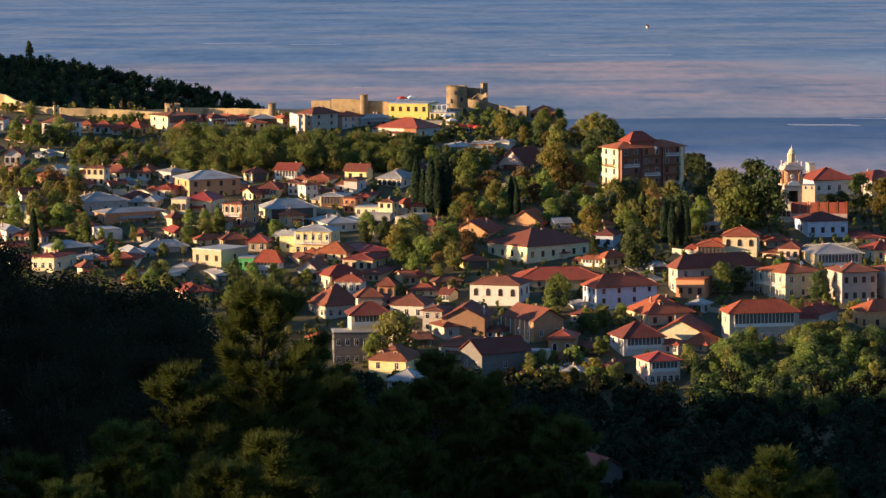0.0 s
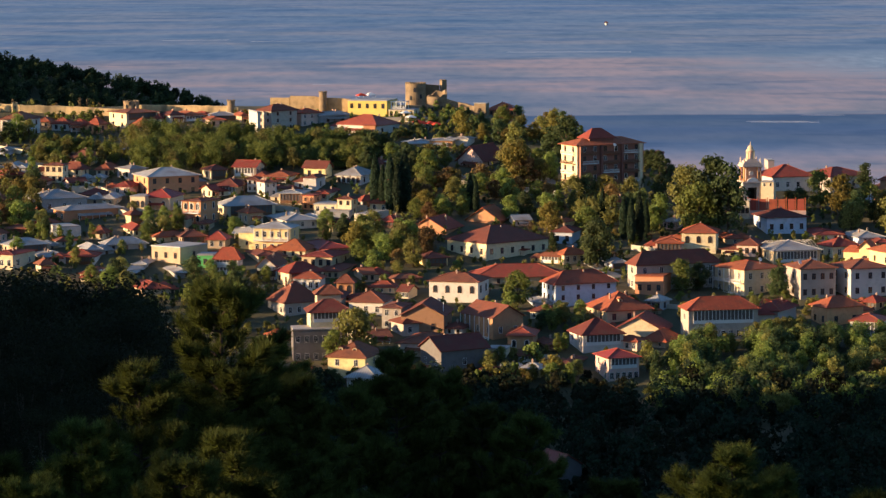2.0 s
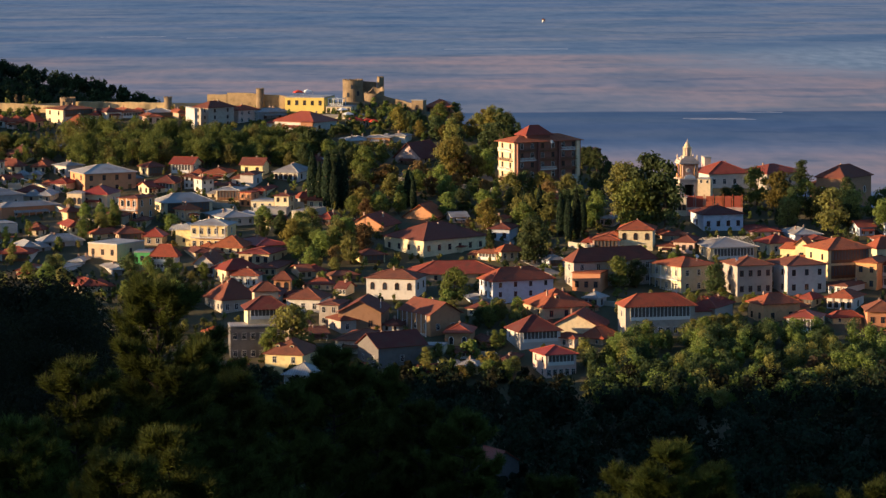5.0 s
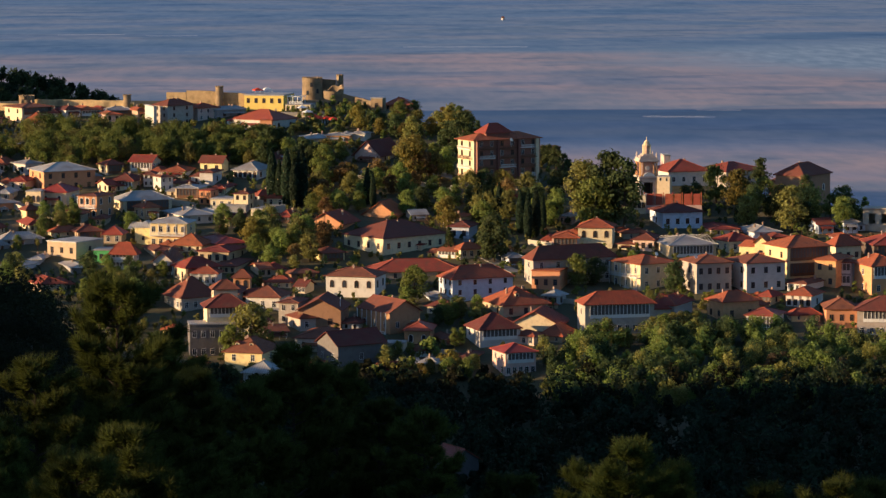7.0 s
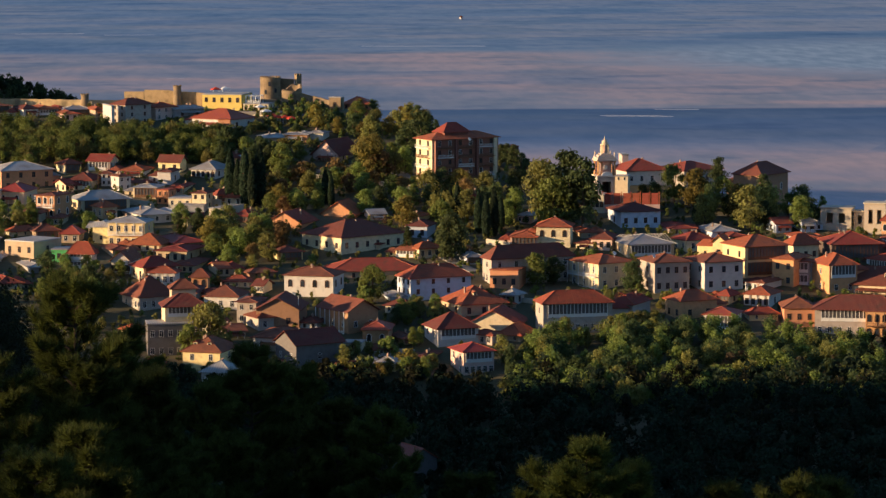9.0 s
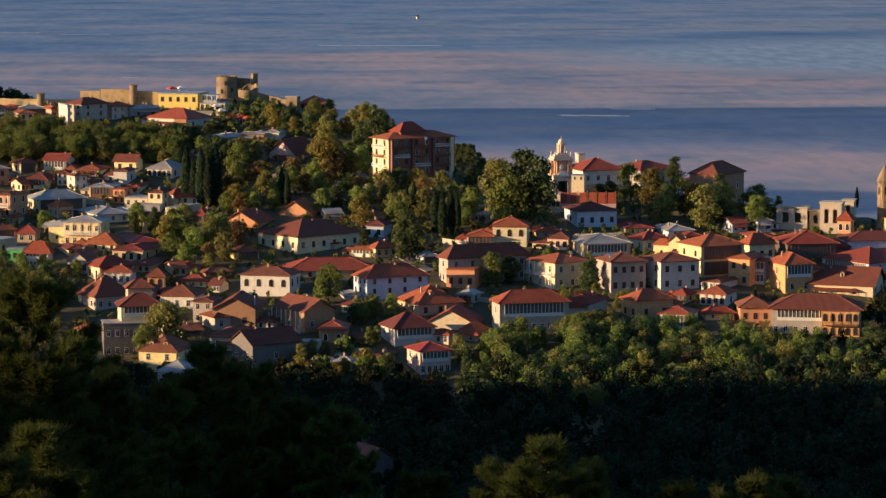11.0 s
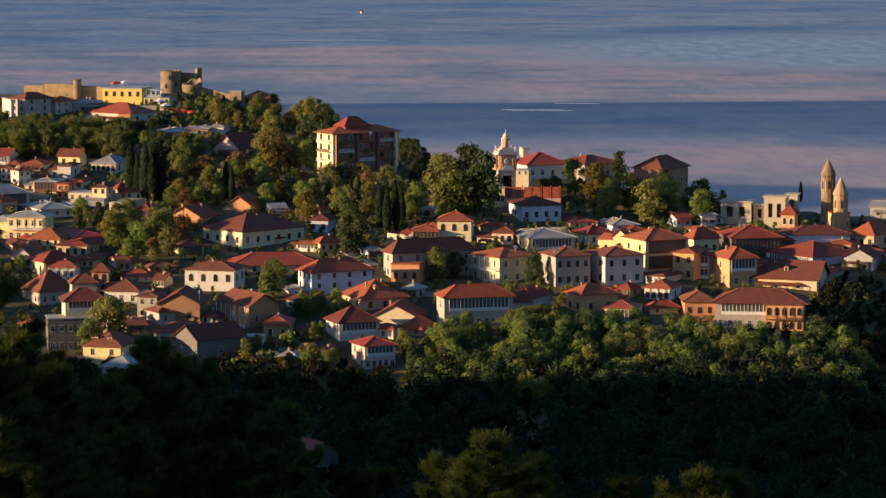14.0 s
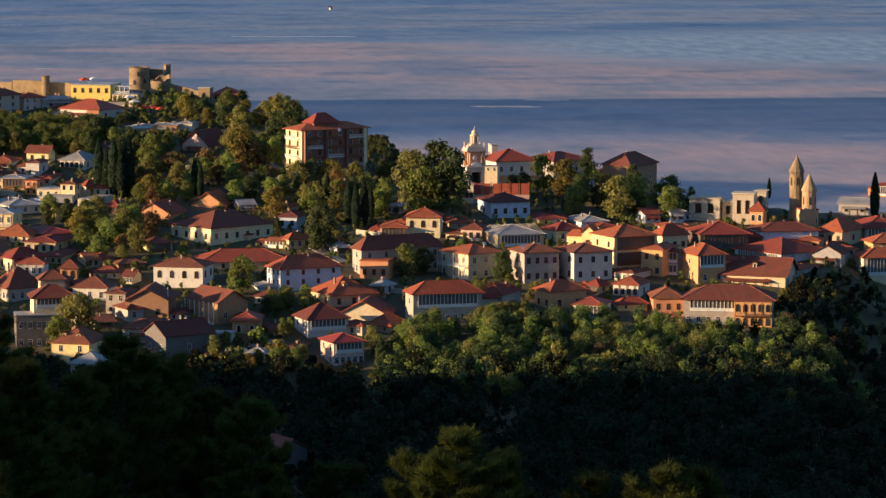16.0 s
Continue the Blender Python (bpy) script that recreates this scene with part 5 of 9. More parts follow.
house(-60.1, 1188.3, 45.8, -15, 8.3, 11.5, 3.4, "hip", 2.4, "tan", "brown", "tan house with a brown roof", front=4, side=1, chimneys=2, veranda=0, face='R')
house(-52.0, 1189.6, 46.8, -8, 3.6, 6.9, 4.4, "hip", 0.7, "white", "brown", "white house with small windows", front=2, floors=2, trim='wood', face='R')
house(-47.2, 1180.8, 45.8, 30, 4.7, 5.9, 5.1, "hip", 0.7, "white", "brown", "slim white two-storey house", front=2, side=1, floors=2, chimneys=2)
house(-42.9, 1207.4, 48.5, -13, 8.8, 12.4, 2.4, "hip", 1.6, "white", "tile", "white house with a red roof among trees", front=4, style='arch', lean=0.78, annex=0.87, face='R')
house(-30.9, 1192.2, 46.8, -17, 4.8, 10.3, 4.8, "hip", 0.7, "white", "brown", "plain white house with a brown roof", front=0, side=1, trim='wood', chimneys=0, annex=0.38, face='R')
house(-16.2, 1204.9, 47.8, -24, 9.3, 13.3, 3.6, "hip", 2.5, "white", "metal", "white colonnaded house with a blue-grey metal roof", front=5, side=2, balcony='F0', trim='wood', chimneys=2, face='R')
house(-37.2, 1172.3, 44.0, -13, 8.1, 12.1, 3.9, "hip", 0.7, "cream", "metal", "low cream house with a flat roof", front=4, trim='wood', veranda=0, annex=0.31, face='R')
house(-30.8, 1160.4, 42.9, -24, 4.3, 6.4, 4.8, "flat", 0.8, "orange", "tile", "orange and cream house with small balconies", front=2, side=1, floors=2, balcony='F1', trim='wood', chimneys=0, face='R')
house(-25.1, 1155.1, 42.3, -14, 8.0, 8.9, 3.1, "flat", 0.6, "cream", "metal", "low cream plastered outbuilding with small openings", front=3, face='R')
house(-18.5, 1150.9, 41.8, -19, 5.1, 6.7, 5.8, "hip", 0.7, "cream", "brown", "cream two-storey house with dark windows", front=2, side=1, floors=2, trim='wood', chimneys=2, face='R')
house(-36.8, 1138.2, 39.2, 22, 11.3, 18.8, 3.0, "hip", 1.8, "white", "metal", "white house with a pale metal roof", front=3, side=1, chimneys=2, annex=0.79)
house(-35.0, 1138.2, 39.4, -13, 8.5, 9.5, 2.3, "hip", 1.2, "pink", "red", "pink house with a bright red roof", front=3, trim='wood', veranda=0, annex=0.23, face='R')
house(-41.0, 1099.3, 35.0, -13, 12.3, 11.3, 8.1, "hip", 1.6, "yellow", "metal", "ochre house with a long white balcony and grey roof", front=5, side=1, floors=2, balcony='F1', annex=0.95, face='R')
house(-34.8, 1091.3, 34.3, -18, 10.8, 10.6, 2.5, "hip", 3.2, "cream", "tile", "house with a wide terracotta roof", front=4, trim='wood', annex=0.68, face='R')
house(-25.1, 1098.5, 34.7, 21, 10.1, 19.2, 2.2, "hip", 1.7, "tan", "red", "low house with a dark red roof", front=4, annex=0.12)
house(-24.4, 1078.4, 32.4, -19, 10.3, 16.8, 3.9, "hip", 1.1, "tan", "tile", "long tan house with a terracotta roof", front=4, side=2, trim='wood', chimneys=0, face='R')
house(-41.2, 1060.3, 30.8, -10, 6.0, 15.3, 4.4, "gabley", 2.8, "white", "brown", "white gabled house with a pillared veranda", front=5, balcony='F0', trim='wood', chimneys=2, face='R')
house(-31.8, 1048.1, 29.9, 27, 11.8, 9.1, 4.5, "hip", 2.8, "cream", "tile", "cream house with a wide terracotta roof", front=3, side=2, trim='wood', chimneys=0, veranda=0)
house(-28.7, 1039.8, 29.1, -11, 8.5, 6.7, 4.2, "hip", 1.6, "white", "tile", "white house with verandas and a red roof", front=4, floors=1, balcony='F0', face='R')
house(-17.4, 1033.2, 28.2, -7, 5.1, 4.0, 4.5, "hip", 2.1, "orange", "brown", "small belvedere with wooden arches", front=2, style='arch', trim='wood', chimneys=0, face='R')
house(-5.8, 1039.6, 28.3, -10, 7.8, 6.0, 2.1, "hip", 1.6, "cream", "tile", "small cream house with a terracotta roof", front=3, annex=0.31, face='R')
house(17.3, 1029.8, 26.7, -17, 15.5, 12.0, 6.8, "hip", 2.2, "white", "brown", "white two-storey house with arched windows", front=4, side=2, style='arch', trim='wood', low=1.8, chimneys=2, face='R')
house(-32.5, 1013.4, 24.9, 30, 12.2, 11.5, 4.7, "hip", 5.5, "dusty", "brown", "house with a very large dark brown roof", front=4, side=2, chimneys=2)
house(-21.7, 1019.8, 25.5, -7, 8.6, 17.0, 4.4, "hip", 1.8, "cream", "brown", "white house with a brown pyramid roof", front=2, lean=0.72, face='R')
house(-21.3, 970.0, 28.3, 8, 11.6, 9.0, 3.5, "hip", 3.1, "cream", "brown", "cream house with a pillared loggia under a brown roof", front=4, floors=1, veranda=0, chimneys=0, over=0.9)
house(-21.6, 976.5, 33.0, 8, 7.0, 5.5, 3.0, "hip", 2.3, "cream", "brown", "small cream upper storey with a brown pyramid roof", front=0, side=1, chimneys=0)
# this block's shade is put into its dark wall colour
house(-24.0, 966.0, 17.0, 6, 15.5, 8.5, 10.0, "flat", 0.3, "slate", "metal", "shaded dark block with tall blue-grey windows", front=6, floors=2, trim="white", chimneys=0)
house(-9.5, 1015.0, 24.8, -15, 10.5, 11.7, 4.4, "hip", 2.9, "white", "brown", "white house with a brown roof", front=3, side=1, face='R')
house(-1.8, 998.3, 22.8, -15, 5.9, 11.6, 6.6, "hip", 0.7, "dusty", "brown", "pale grey house with large dark windows", front=2, floors=2, face='R')
house(7.1, 994.1, 22.0, -9, 12.7, 16.6, 5.9, "gabley", 3.4, "umber", "brown", "tan house with a wide brown gable", front=2, trim='wood', chimneys=0, face='R')
house(4.1, 990.5, 21.8, 25, 12.6, 8.6, 4.0, "hip", 2.0, "dusty", "brown", "house with a dark brown roof and a cream wall", front=3, side=1, chimneys=2, annex=0.31)
house(6.4, 971.4, 18.6, -16, 11.0, 18.7, 4.2, "hip", 1.7, "white", "brown", "white house with a long dark roof", front=4, side=1, trim='wood', chimneys=0, lean=0.5, face='R')
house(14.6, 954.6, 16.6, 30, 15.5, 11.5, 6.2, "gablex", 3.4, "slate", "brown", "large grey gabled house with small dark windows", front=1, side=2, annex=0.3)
house(26.5, 989.3, 21.2, 32, 10.5, 16.2, 6.6, "gabley", 3.2, "umber", "brown", "umber plastered house with a big tiled gable and side veranda", front=2, side=3, trim='white', balcony='L0')
house(34.8, 976.0, 19.0, -8, 7.5, 12.4, 4.9, "hip", 1.8, "umber", "red", "small brick house with arched windows", front=2, style='arch', face='R')
house(27.6, 965.3, 18.4, -12, 5.4, 6.5, 2.6, "flat", 0.5, "cream", "metal", "low cream plastered outbuilding with small openings", front=1, chimneys=0, face='R')
dormers(house(-13.4, 950.8, 15.0, -19, 11.1, 15.0, 6.6, "hip", 3.4, "yellow", "brown", "yellow house with a steep red mansard roof", front=2, side=1, low=3.0, chimneys=2, face='R'), [(-2.6, -4.6, 8.0), (1.6, -4.6, 8.0)])
house(-10.0, 932.1, 12.2, -18, 8.6, 10.0, 5.9, "hip", 2.7, "white", "metal", "white porch house with a grey metal roof", front=3, side=1, balcony='F0', trim='wood', lean=0.62, face='R')
house(-29.7, 943.4, 14.1, -8, 6.4, 10.9, 3.8, "hip", 2.1, "tan", "tile", "house with a small red roof among dark trees", front=2, trim='wood', annex=0.45, face='R')
# the middle of the town
house(11.5, 1122.8, 38.4, -23, 12.5, 14.0, 1.9, "gabley", 3.6, "orange", "tile", "low orange-gabled house with a tiled roof", front=0, chimneys=2, annex=0.48, face='R')
house(29.1, 1139.0, 40.0, -20, 11.6, 11.7, 1.5, "gabley", 4.1, "orange", "tile", "tan gabled house end facing the sun", front=0, trim='wood', chimneys=0, face='R')
house(31.0, 1093.0, 33.8, 38, 26.0, 20.0, 5.6, "hip", 4.5, "cream", "brown", "long cream house with a very large dark roof", front=6, side=4, low=0.5, trim="wood", chimneys=2)
house(36.1, 1054.4, 29.4, 5, 27.7, 15.0, 2.8, "hip", 3.2, "tan", "tile", "long low house under a terracotta roof", front=6, trim='wood')
house(53.6, 1021.2, 26.3, 22, 20.2, 9.7, 7.4, "hip", 3.4, "blue", "tile", "large white house, its shade tinted blue, with a wide terracotta roof", front=4, side=3, floors=2, low=1.6, trim='wood', chimneys=2)
dormers(house(64.6, 1007.1, 23.5, 21, 14.7, 15.6, 4.0, "hip", 4.6, "tan", "tile", "house with a broad orange-tiled roof", front=3, side=2, trim='wood', chimneys=2, annex=0.68), [(-1.5, -4.2, 6.2)])
house(70.7, 990.3, 21.1, -14, 14.9, 15.2, 2.3, "gabley", 4.0, "cream", "tile", "white-gabled house with a tiled roof", front=0, annex=0.62, face='R')
house(56.1, 973.9, 18.9, 17, 12.4, 11.4, 5.5, "hip", 4.0, "white", "brown", "white house with a brown pyramid roof", front=3, side=2, veranda=0, low=1.8)
house(60.5, 947.5, 14.1, 18, 9.2, 10.1, 7.0, "hip", 2.0, "pink", "red", "pink-white two-storey house with a bright red roof", front=5, side=2, floors=2, trim='white', chimneys=0, veranda=1)
house(75.3, 978.1, 19.5, -24, 6.9, 12.4, 2.3, "hip", 2.7, "tan", "tile", "low house with orange-tiled roof slopes", front=2, chimneys=0, face='R')
house(83.9, 1042.5, 28.8, 20, 27.8, 6.8, 8.3, "hip", 3.6, "dusty", "brown", "long two-storey house with a brown-red roof", front=5, side=1, floors=2, annex=0.14)
house(77.3, 1035.8, 27.6, -18, 8.9, 11.4, 6.2, "flat", 0.5, "orange", "tile", "roofless orange brick annex", front=3, low=0.2, trim='wood', face='R')
house(96.5, 1091.5, 34.7, -10, 11.0, 10.5, 6.9, "hip", 2.5, "cream", "tile", "belvedere house with three arched windows", front=3, style='arch', low=2.2, trim='wood', annex=0.38, face='R')
house(87.6, 1094.6, 34.7, -11, 8.6, 17.5, 3.6, "hip", 1.4, "pink", "tile", "low pink wing with a red roof", front=4, trim='wood', chimneys=0, veranda=0, annex=0.35, face='R')
house(106.5, 1039.6, 27.4, 32, 13.6, 14.9, 8.3, "hip", 2.1, "cream", "tile", "cream-yellow house with white two-level balconies", front=3, side=3, floors=2, balcony='L0 L1', chimneys=0, annex=0.73)
house(92.6, 982.8, 20.7, 9, 20.8, 9.5, 9.5, "hip", 3.2, "dusty", "tile", "long house with a glazed wooden gallery", front=9, side=1, floors=2, trim='white', ribs=0.7, veranda=1, annex=0.9)
house(110.0, 991.2, 21.7, -27, 7.4, 15.0, 7.3, "hip", 2.3, "dusty", "tile", "house with a sagging terracotta roof", front=4, side=1, ribs=0.7, face='R')
house(53.1, 1127.5, 38.0, -25, 4.1, 15.0, 3.4, "hip", 0.7, "cream", "tile", "small sunlit house among trees", front=1, trim='wood', chimneys=2, face='R')
house(72.4, 1134.0, 39.6, -19, 3.5, 5.9, 7.6, "hip", 2.2, "white", "tile", "narrow white house among cypresses", front=2, floors=2, face='R')
# the eastern quarter
house(112.6, 1087.1, 34.0, -20, 6.9, 10.5, 4.0, "hip", 1.8, "pink", "brown", "low pink house with a dark red roof", front=3, trim='wood', annex=0.12, face='R')
house(124.0, 1080.1, 32.9, 12, 15.6, 16.4, 4.3, "hip", 2.5, "tan", "metal", "tan house with a silver ribbed metal roof", front=4, side=1, ribs=0.9, veranda=0)
house(140.8, 1085.1, 33.6, 23, 9.7, 8.8, 4.0, "hip", 2.3, "cream", "tile", "small cream house with an orange roof", front=2, side=2, chimneys=2)
house(147.6, 1067.5, 32.4, -28, 4.2, 4.2, 6.1, "gabley", 2.1, "yellow", "tile", "yellow house with its gable in the sun", front=1, trim='wood', chimneys=0, lean=0.61, annex=0.92, face='R')
house(155.9, 1049.5, 29.9, 22, 15.5, 14.0, 9.6, "hip", 3.0, "yellow", "tile", "tall yellow house with a shaded balcony front", front=4, side=2, floors=2, veranda=9, trim='wood')
house(173.3, 1068.1, 31.8, 21, 9.2, 6.5, 5.8, "hip", 3.1, "cream", "tile", "yellow house with orange roof slopes", front=3, side=1, trim='wood')
house(124.9, 1028.9, 27.4, 15, 11.4, 12.2, 9.5, "hip", 2.1, "dusty", "brown", "blue-grey house with tall bay windows", front=4, side=1, floors=2, trim='wood')
house(140.3, 1030.5, 27.8, 18, 13.0, 14.0, 9.0, "hip", 2.1, "white", "brown", "white two-storey house with paired windows", front=3, side=2, floors=2, trim='wood')
house(165.1, 1036.3, 28.0, -31, 7.0, 13.1, 8.7, "hip", 1.2, "orange", "tile", "orange house with a small tower front", front=2, side=1, floors=2, trim='wood', chimneys=0, face='R')
house(168.5, 1035.9, 27.9, -19, 5.7, 6.1, 7.7, "hip", 0.9, "grey", "tile", "glazed gallery house between two orange wings", front=5, floors=2, trim='white', veranda=9, chimneys=0, face='R')
house(177.5, 1029.0, 26.5, 16, 9.4, 12.3, 9.2, "hip", 3.0, "orange", "tile", "orange two-storey house with a large tiled roof", front=2, veranda=1, side=1, floors=2, annex=0.86)
dormers(house(193.0, 1027.5, 25.6, -24, 23.5, 15.0, 4.2, "gablex", 4.6, "cream", "brown", "cream gallery house with a very large brown tiled roof", front=9, side=2, face="R", floors=1, trim="wood", chimneys=2, lean=0.6, over=1.0), [(1.5, -4.2, 6.6)])
house(152.3, 1010.1, 24.6, -27, 8.0, 11.0, 4.4, "hip", 2.0, "white", "tile", "white house with verandas and a red roof", front=4, side=1, balcony='F0', trim='wood', face='R')
house(159.8, 989.5, 21.3, -4, 9.0, 12.0, 6.2, "hip", 2.6, "orange", "brown", "orange plastered wing under a long brown roof", front=3, side=1, face="R", floors=1, low=1.2, trim="wood", chimneys=1)
house(177.0, 981.0, 19.8, -12, 26.0, 14.0, 8.3, "hip", 3.4, "dusty", "brown", "long gallery house over an arcade, under a brown roof", front=9, side=3, face="R", floors=2, trim="white", veranda=1, over=1.1, chimneys=1)
house(182.6, 972.2, 19.5, -12, 11.0, 3.2, 8.1, "flat", 0.3, "orange", "brown", "orange arcaded front bay with a wooden balcony", front=5, floors=2, style="arch", balcony="F1", trim="wood", chimneys=0)
house(137.1, 986.9, 20.9, -20, 9.0, 11.0, 5.0, "hip", 1.7, "white", "red", "small white house with a red roof", front=4, side=2, floors=1, chimneys=0, veranda=0, face='R')
house(129.2, 998.7, 22.3, 24, 12.5, 9.0, 6.4, "hip", 2.7, "orange", "tile", "orange house with a red roof above the wood", front=2, side=2, trim='wood', annex=0.64)
house(189.9, 1071.8, 31.7, 4, 16.4, 17.3, 6.0, "hip", 3.4, "dark", "tile", "gallery house with slim brown posts under a red roof", front=8, side=1, floors=1, trim='wood', veranda=0, chimneys=2, annex=0.77)
house(207.4, 1058.3, 29.7, -57, 21.1, 19.8, 3.6, "hip", 3.7, "blue", "tile", "low house with a wide pinkish tiled roof", front=3, side=2, chimneys=0, veranda=0, annex=0.37, face='R')
house(218.4, 1063.5, 31.6, -22, 6.6, 8.3, 4.3, "hip", 0.9, "orange", "tile", "small ornate orange house", front=2, style='arch', trim='wood', face='R')
house(206.4, 1091.7, 35.0, -23, 4.4, 5.4, 7.8, "hip", 2.5, "orange", "tile", "red belvedere with a tall arch", front=2, style='arch', floors=1, low=2.6, trim='white', chimneys=0, face='R')
house(212.0, 1075.6, 32.4, 4, 19.4, 12.0, 5.5, "hip", 2.4, "blue", "brown", "long shaded house with a brown roof", front=6, side=1, lean=0.71, annex=0.21)
house(231.1, 1077.2, 32.9, -41, 8.8, 15.0, 4.8, "hip", 3.7, "tan", "tile", "house with a large red roof", front=3, side=1, trim='wood', annex=0.38, face='R')
house(244.7, 1086.8, 32.9, 8, 13.8, 16.2, 4.8, "hip", 3.0, "grey", "tile", "grey house with a red roof", front=4, chimneys=2, veranda=0)
house(237.6, 1046.7, 25.9, 6, 15.4, 10.4, 6.4, "hip", 2.5, "cream", "tile", "cream house with white window frames", front=6, side=1, veranda=0)
house(243.0, 1063.3, 27.8, 5, 12.4, 10.0, 7.3, "hip", 2.5, "orange", "tile", "house with an orange-red roof", front=4, trim='wood', chimneys=0)
house(221.6, 1048.7, 29.0, -27, 9.2, 9.7, 4.3, "gabley", 2.6, "grey", "brown", "grey gabled shed with a brown roof", front=1, trim='wood', lean=0.72, face='R')
house(246.4, 1122.8, 37.9, -25, 10.8, 11.1, 3.8, "gablex", 1.5, "grey", "metal", "pale grey barn beyond the houses", front=2, trim='wood', chimneys=0, lean=0.75, face='R')
house(362.0, 1578.6, -0.0, -23, 10.4, 15.5, 5.4, "hip", 0.7, "orange", "tile", "orange house at the town edge", front=3, chimneys=0, veranda=0, annex=0.63, face='R')
house(173.8, 1158.7, 42.4, -39, 11.0, 18.3, 10.1, "hip", 3.8, "umber", "brown", "dark brown house with tall arches", front=4, side=2, style='arch', low=2.0, lean=0.67, annex=0.67, face='R')
house(152.7, 1189.6, 46.3, 34, 17.3, 15.0, 5.2, "hip", 2.6, "dusty", "tile", "white house with a red roof beyond the town hall", front=4, veranda=-1, trim='wood')
house(135.1, 1190.2, 46.2, 16, 15.5, 14.9, 5.2, "hip", 3.7, "white", "tile", "white house with a broad red roof", front=4, side=2, veranda=-1, annex=0.58)
house(125.9, 1122.8, 37.9, 12, 13.8, 14.0, 5.6, "hip", 2.4, "blue", "brown", "blue-grey house below the red parapet", front=4, side=1, trim='wood')
house(91.3, 1231.0, 47.5, 8, 7.2, 7.0, 9.0, "flat", 0.3, "dark", "brown", "dark brown flat-roofed block behind the hotel", front=3, side=1, floors=2, trim='wood', chimneys=0)
hotel(70.6, 1191.5, 46.3, 28, 26.8, 10.8, 16.6, 5.0)
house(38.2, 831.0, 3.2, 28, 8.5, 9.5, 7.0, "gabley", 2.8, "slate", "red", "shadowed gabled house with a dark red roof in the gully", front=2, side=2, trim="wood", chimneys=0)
# small houses between the others
house(-136.1, 1227.4, 51.1, -9, 3.8, 17.5, 2.1, "hip", 0.7, "grey", "metal", "low shed with a pale roof on the lane", front=1, annex=0.85, face='R')
house(-109.2, 1261.0, 54.8, 32, 9.0, 15.0, 1.7, "flat", 0.8, "cream", "metal", "long low sunlit wall-house on the lane", front=3, trim='wood')
house(-108.0, 1208.0, 48.5, -5, 4.1, 7.0, 2.0, "hip", 1.1, "white", "metal", "small white shed with a sheet roof", front=1, chimneys=0, annex=0.85, face='R')
house(-76.8, 1197.5, 46.6, 19, 4.1, 15.4, 2.8, "hip", 0.7, "grey", "brown", "low grey house among trees", front=2, trim='wood', lean=0.52)
house(-65.7, 1127.8, 39.2, -12, 3.9, 8.7, 2.6, "hip", 0.9, "tan", "brown", "small tan house with a brown roof", front=1, face='R')
house(-42.9, 1185.9, 46.3, 22, 5.9, 9.8, 2.0, "hip", 0.9, "tan", "brown", "small tan house with a brown roof", front=1, trim='wood', chimneys=0, annex=0.48)
house(-25.2, 1180.4, 44.9, -14, 2.4, 15.2, 2.4, "hip", 0.7, "cream", "tile", "small cream house with a tiled roof", front=1, trim='wood', lean=0.67, annex=0.48, face='R')
house(-10.4, 1135.7, 39.8, -26, 4.7, 15.0, 4.2, "flat", 0.2, "concrete", "metal", "bare concrete terrace wall house", front=0, face='R')
house(-21.7, 1148.2, 41.0, -9, 9.7, 13.2, 2.7, "flat", 0.2, "grey", "metal", "low grey wall-house with a parapet", front=0, trim='wood', face='R')
house(-56.3, 1087.0, 33.6, 18, 5.6, 14.0, 2.2, "hip", 0.9, "tan", "tile", "small house with a red roof", front=2)
house(-45.3, 1084.5, 33.8, 17, 5.6, 14.0, 2.2, "hip", 0.9, "tan", "brown", "small house with a brown roof", front=2, trim='wood', chimneys=0, lean=0.5, annex=0.57)
house(-20.4, 1062.8, 31.0, -14, 5.8, 19.1, 2.5, "hip", 0.9, "tan", "brown", "house in shade with a brown roof", front=3, trim='wood', chimneys=0, annex=0.28, face='R')
house(-13.2, 1024.2, 27.0, -9, 4.9, 7.9, 2.1, "hip", 0.8, "white", "tile", "low white house with a tiled roof", front=2, chimneys=0, annex=0.49, face='R')
house(-88.3, 1064.9, 30.9, -24, 8.1, 15.0, 2.5, "hip", 0.7, "blue", "metal", "low shaded house with a grey roof", front=3, trim='wood', chimneys=0, face='R')
house(-78.3, 1039.5, 27.7, 24, 7.7, 15.2, 3.1, "hip", 1.8, "tan", "tile", "house with a dark red roof in shade", front=2, annex=0.68)
house(-97.1, 1060.4, 30.5, -10, 4.6, 15.1, 2.8, "hip", 0.7, "cream", "tile", "small cream house behind the trees", front=2, trim='wood', chimneys=0, lean=0.81, face='R')
house(-70.5, 1065.8, 30.8, 19, 6.4, 17.1, 2.1, "hip", 0.7, "grey", "metal", "shed with a pale roof", front=1, trim='wood')
house(42.2, 1021.4, 26.2, 13, 7.4, 13.1, 1.7, "hip", 0.8, "blue", "metal", "low shed behind a tree", front=1, trim='wood', annex=0.66)
house(15.8, 988.6, 21.9, -16, 5.1, 6.4, 2.3, "hip", 1.5, "white", "brown", "small white house with a brown roof", front=2, trim='wood', chimneys=2, face='R')
house(42.4, 978.3, 19.1, 13, 5.1, 15.7, 2.0, "hip", 0.7, "tan", "brown", "low tan house among trees", front=1, trim='wood', lean=0.73)
house(48.3, 956.7, 16.1, -18, 4.1, 15.4, 2.2, "hip", 0.7, "tan", "brown", "low brown house at the wood edge", front=1, chimneys=2, annex=0.24, face='R')
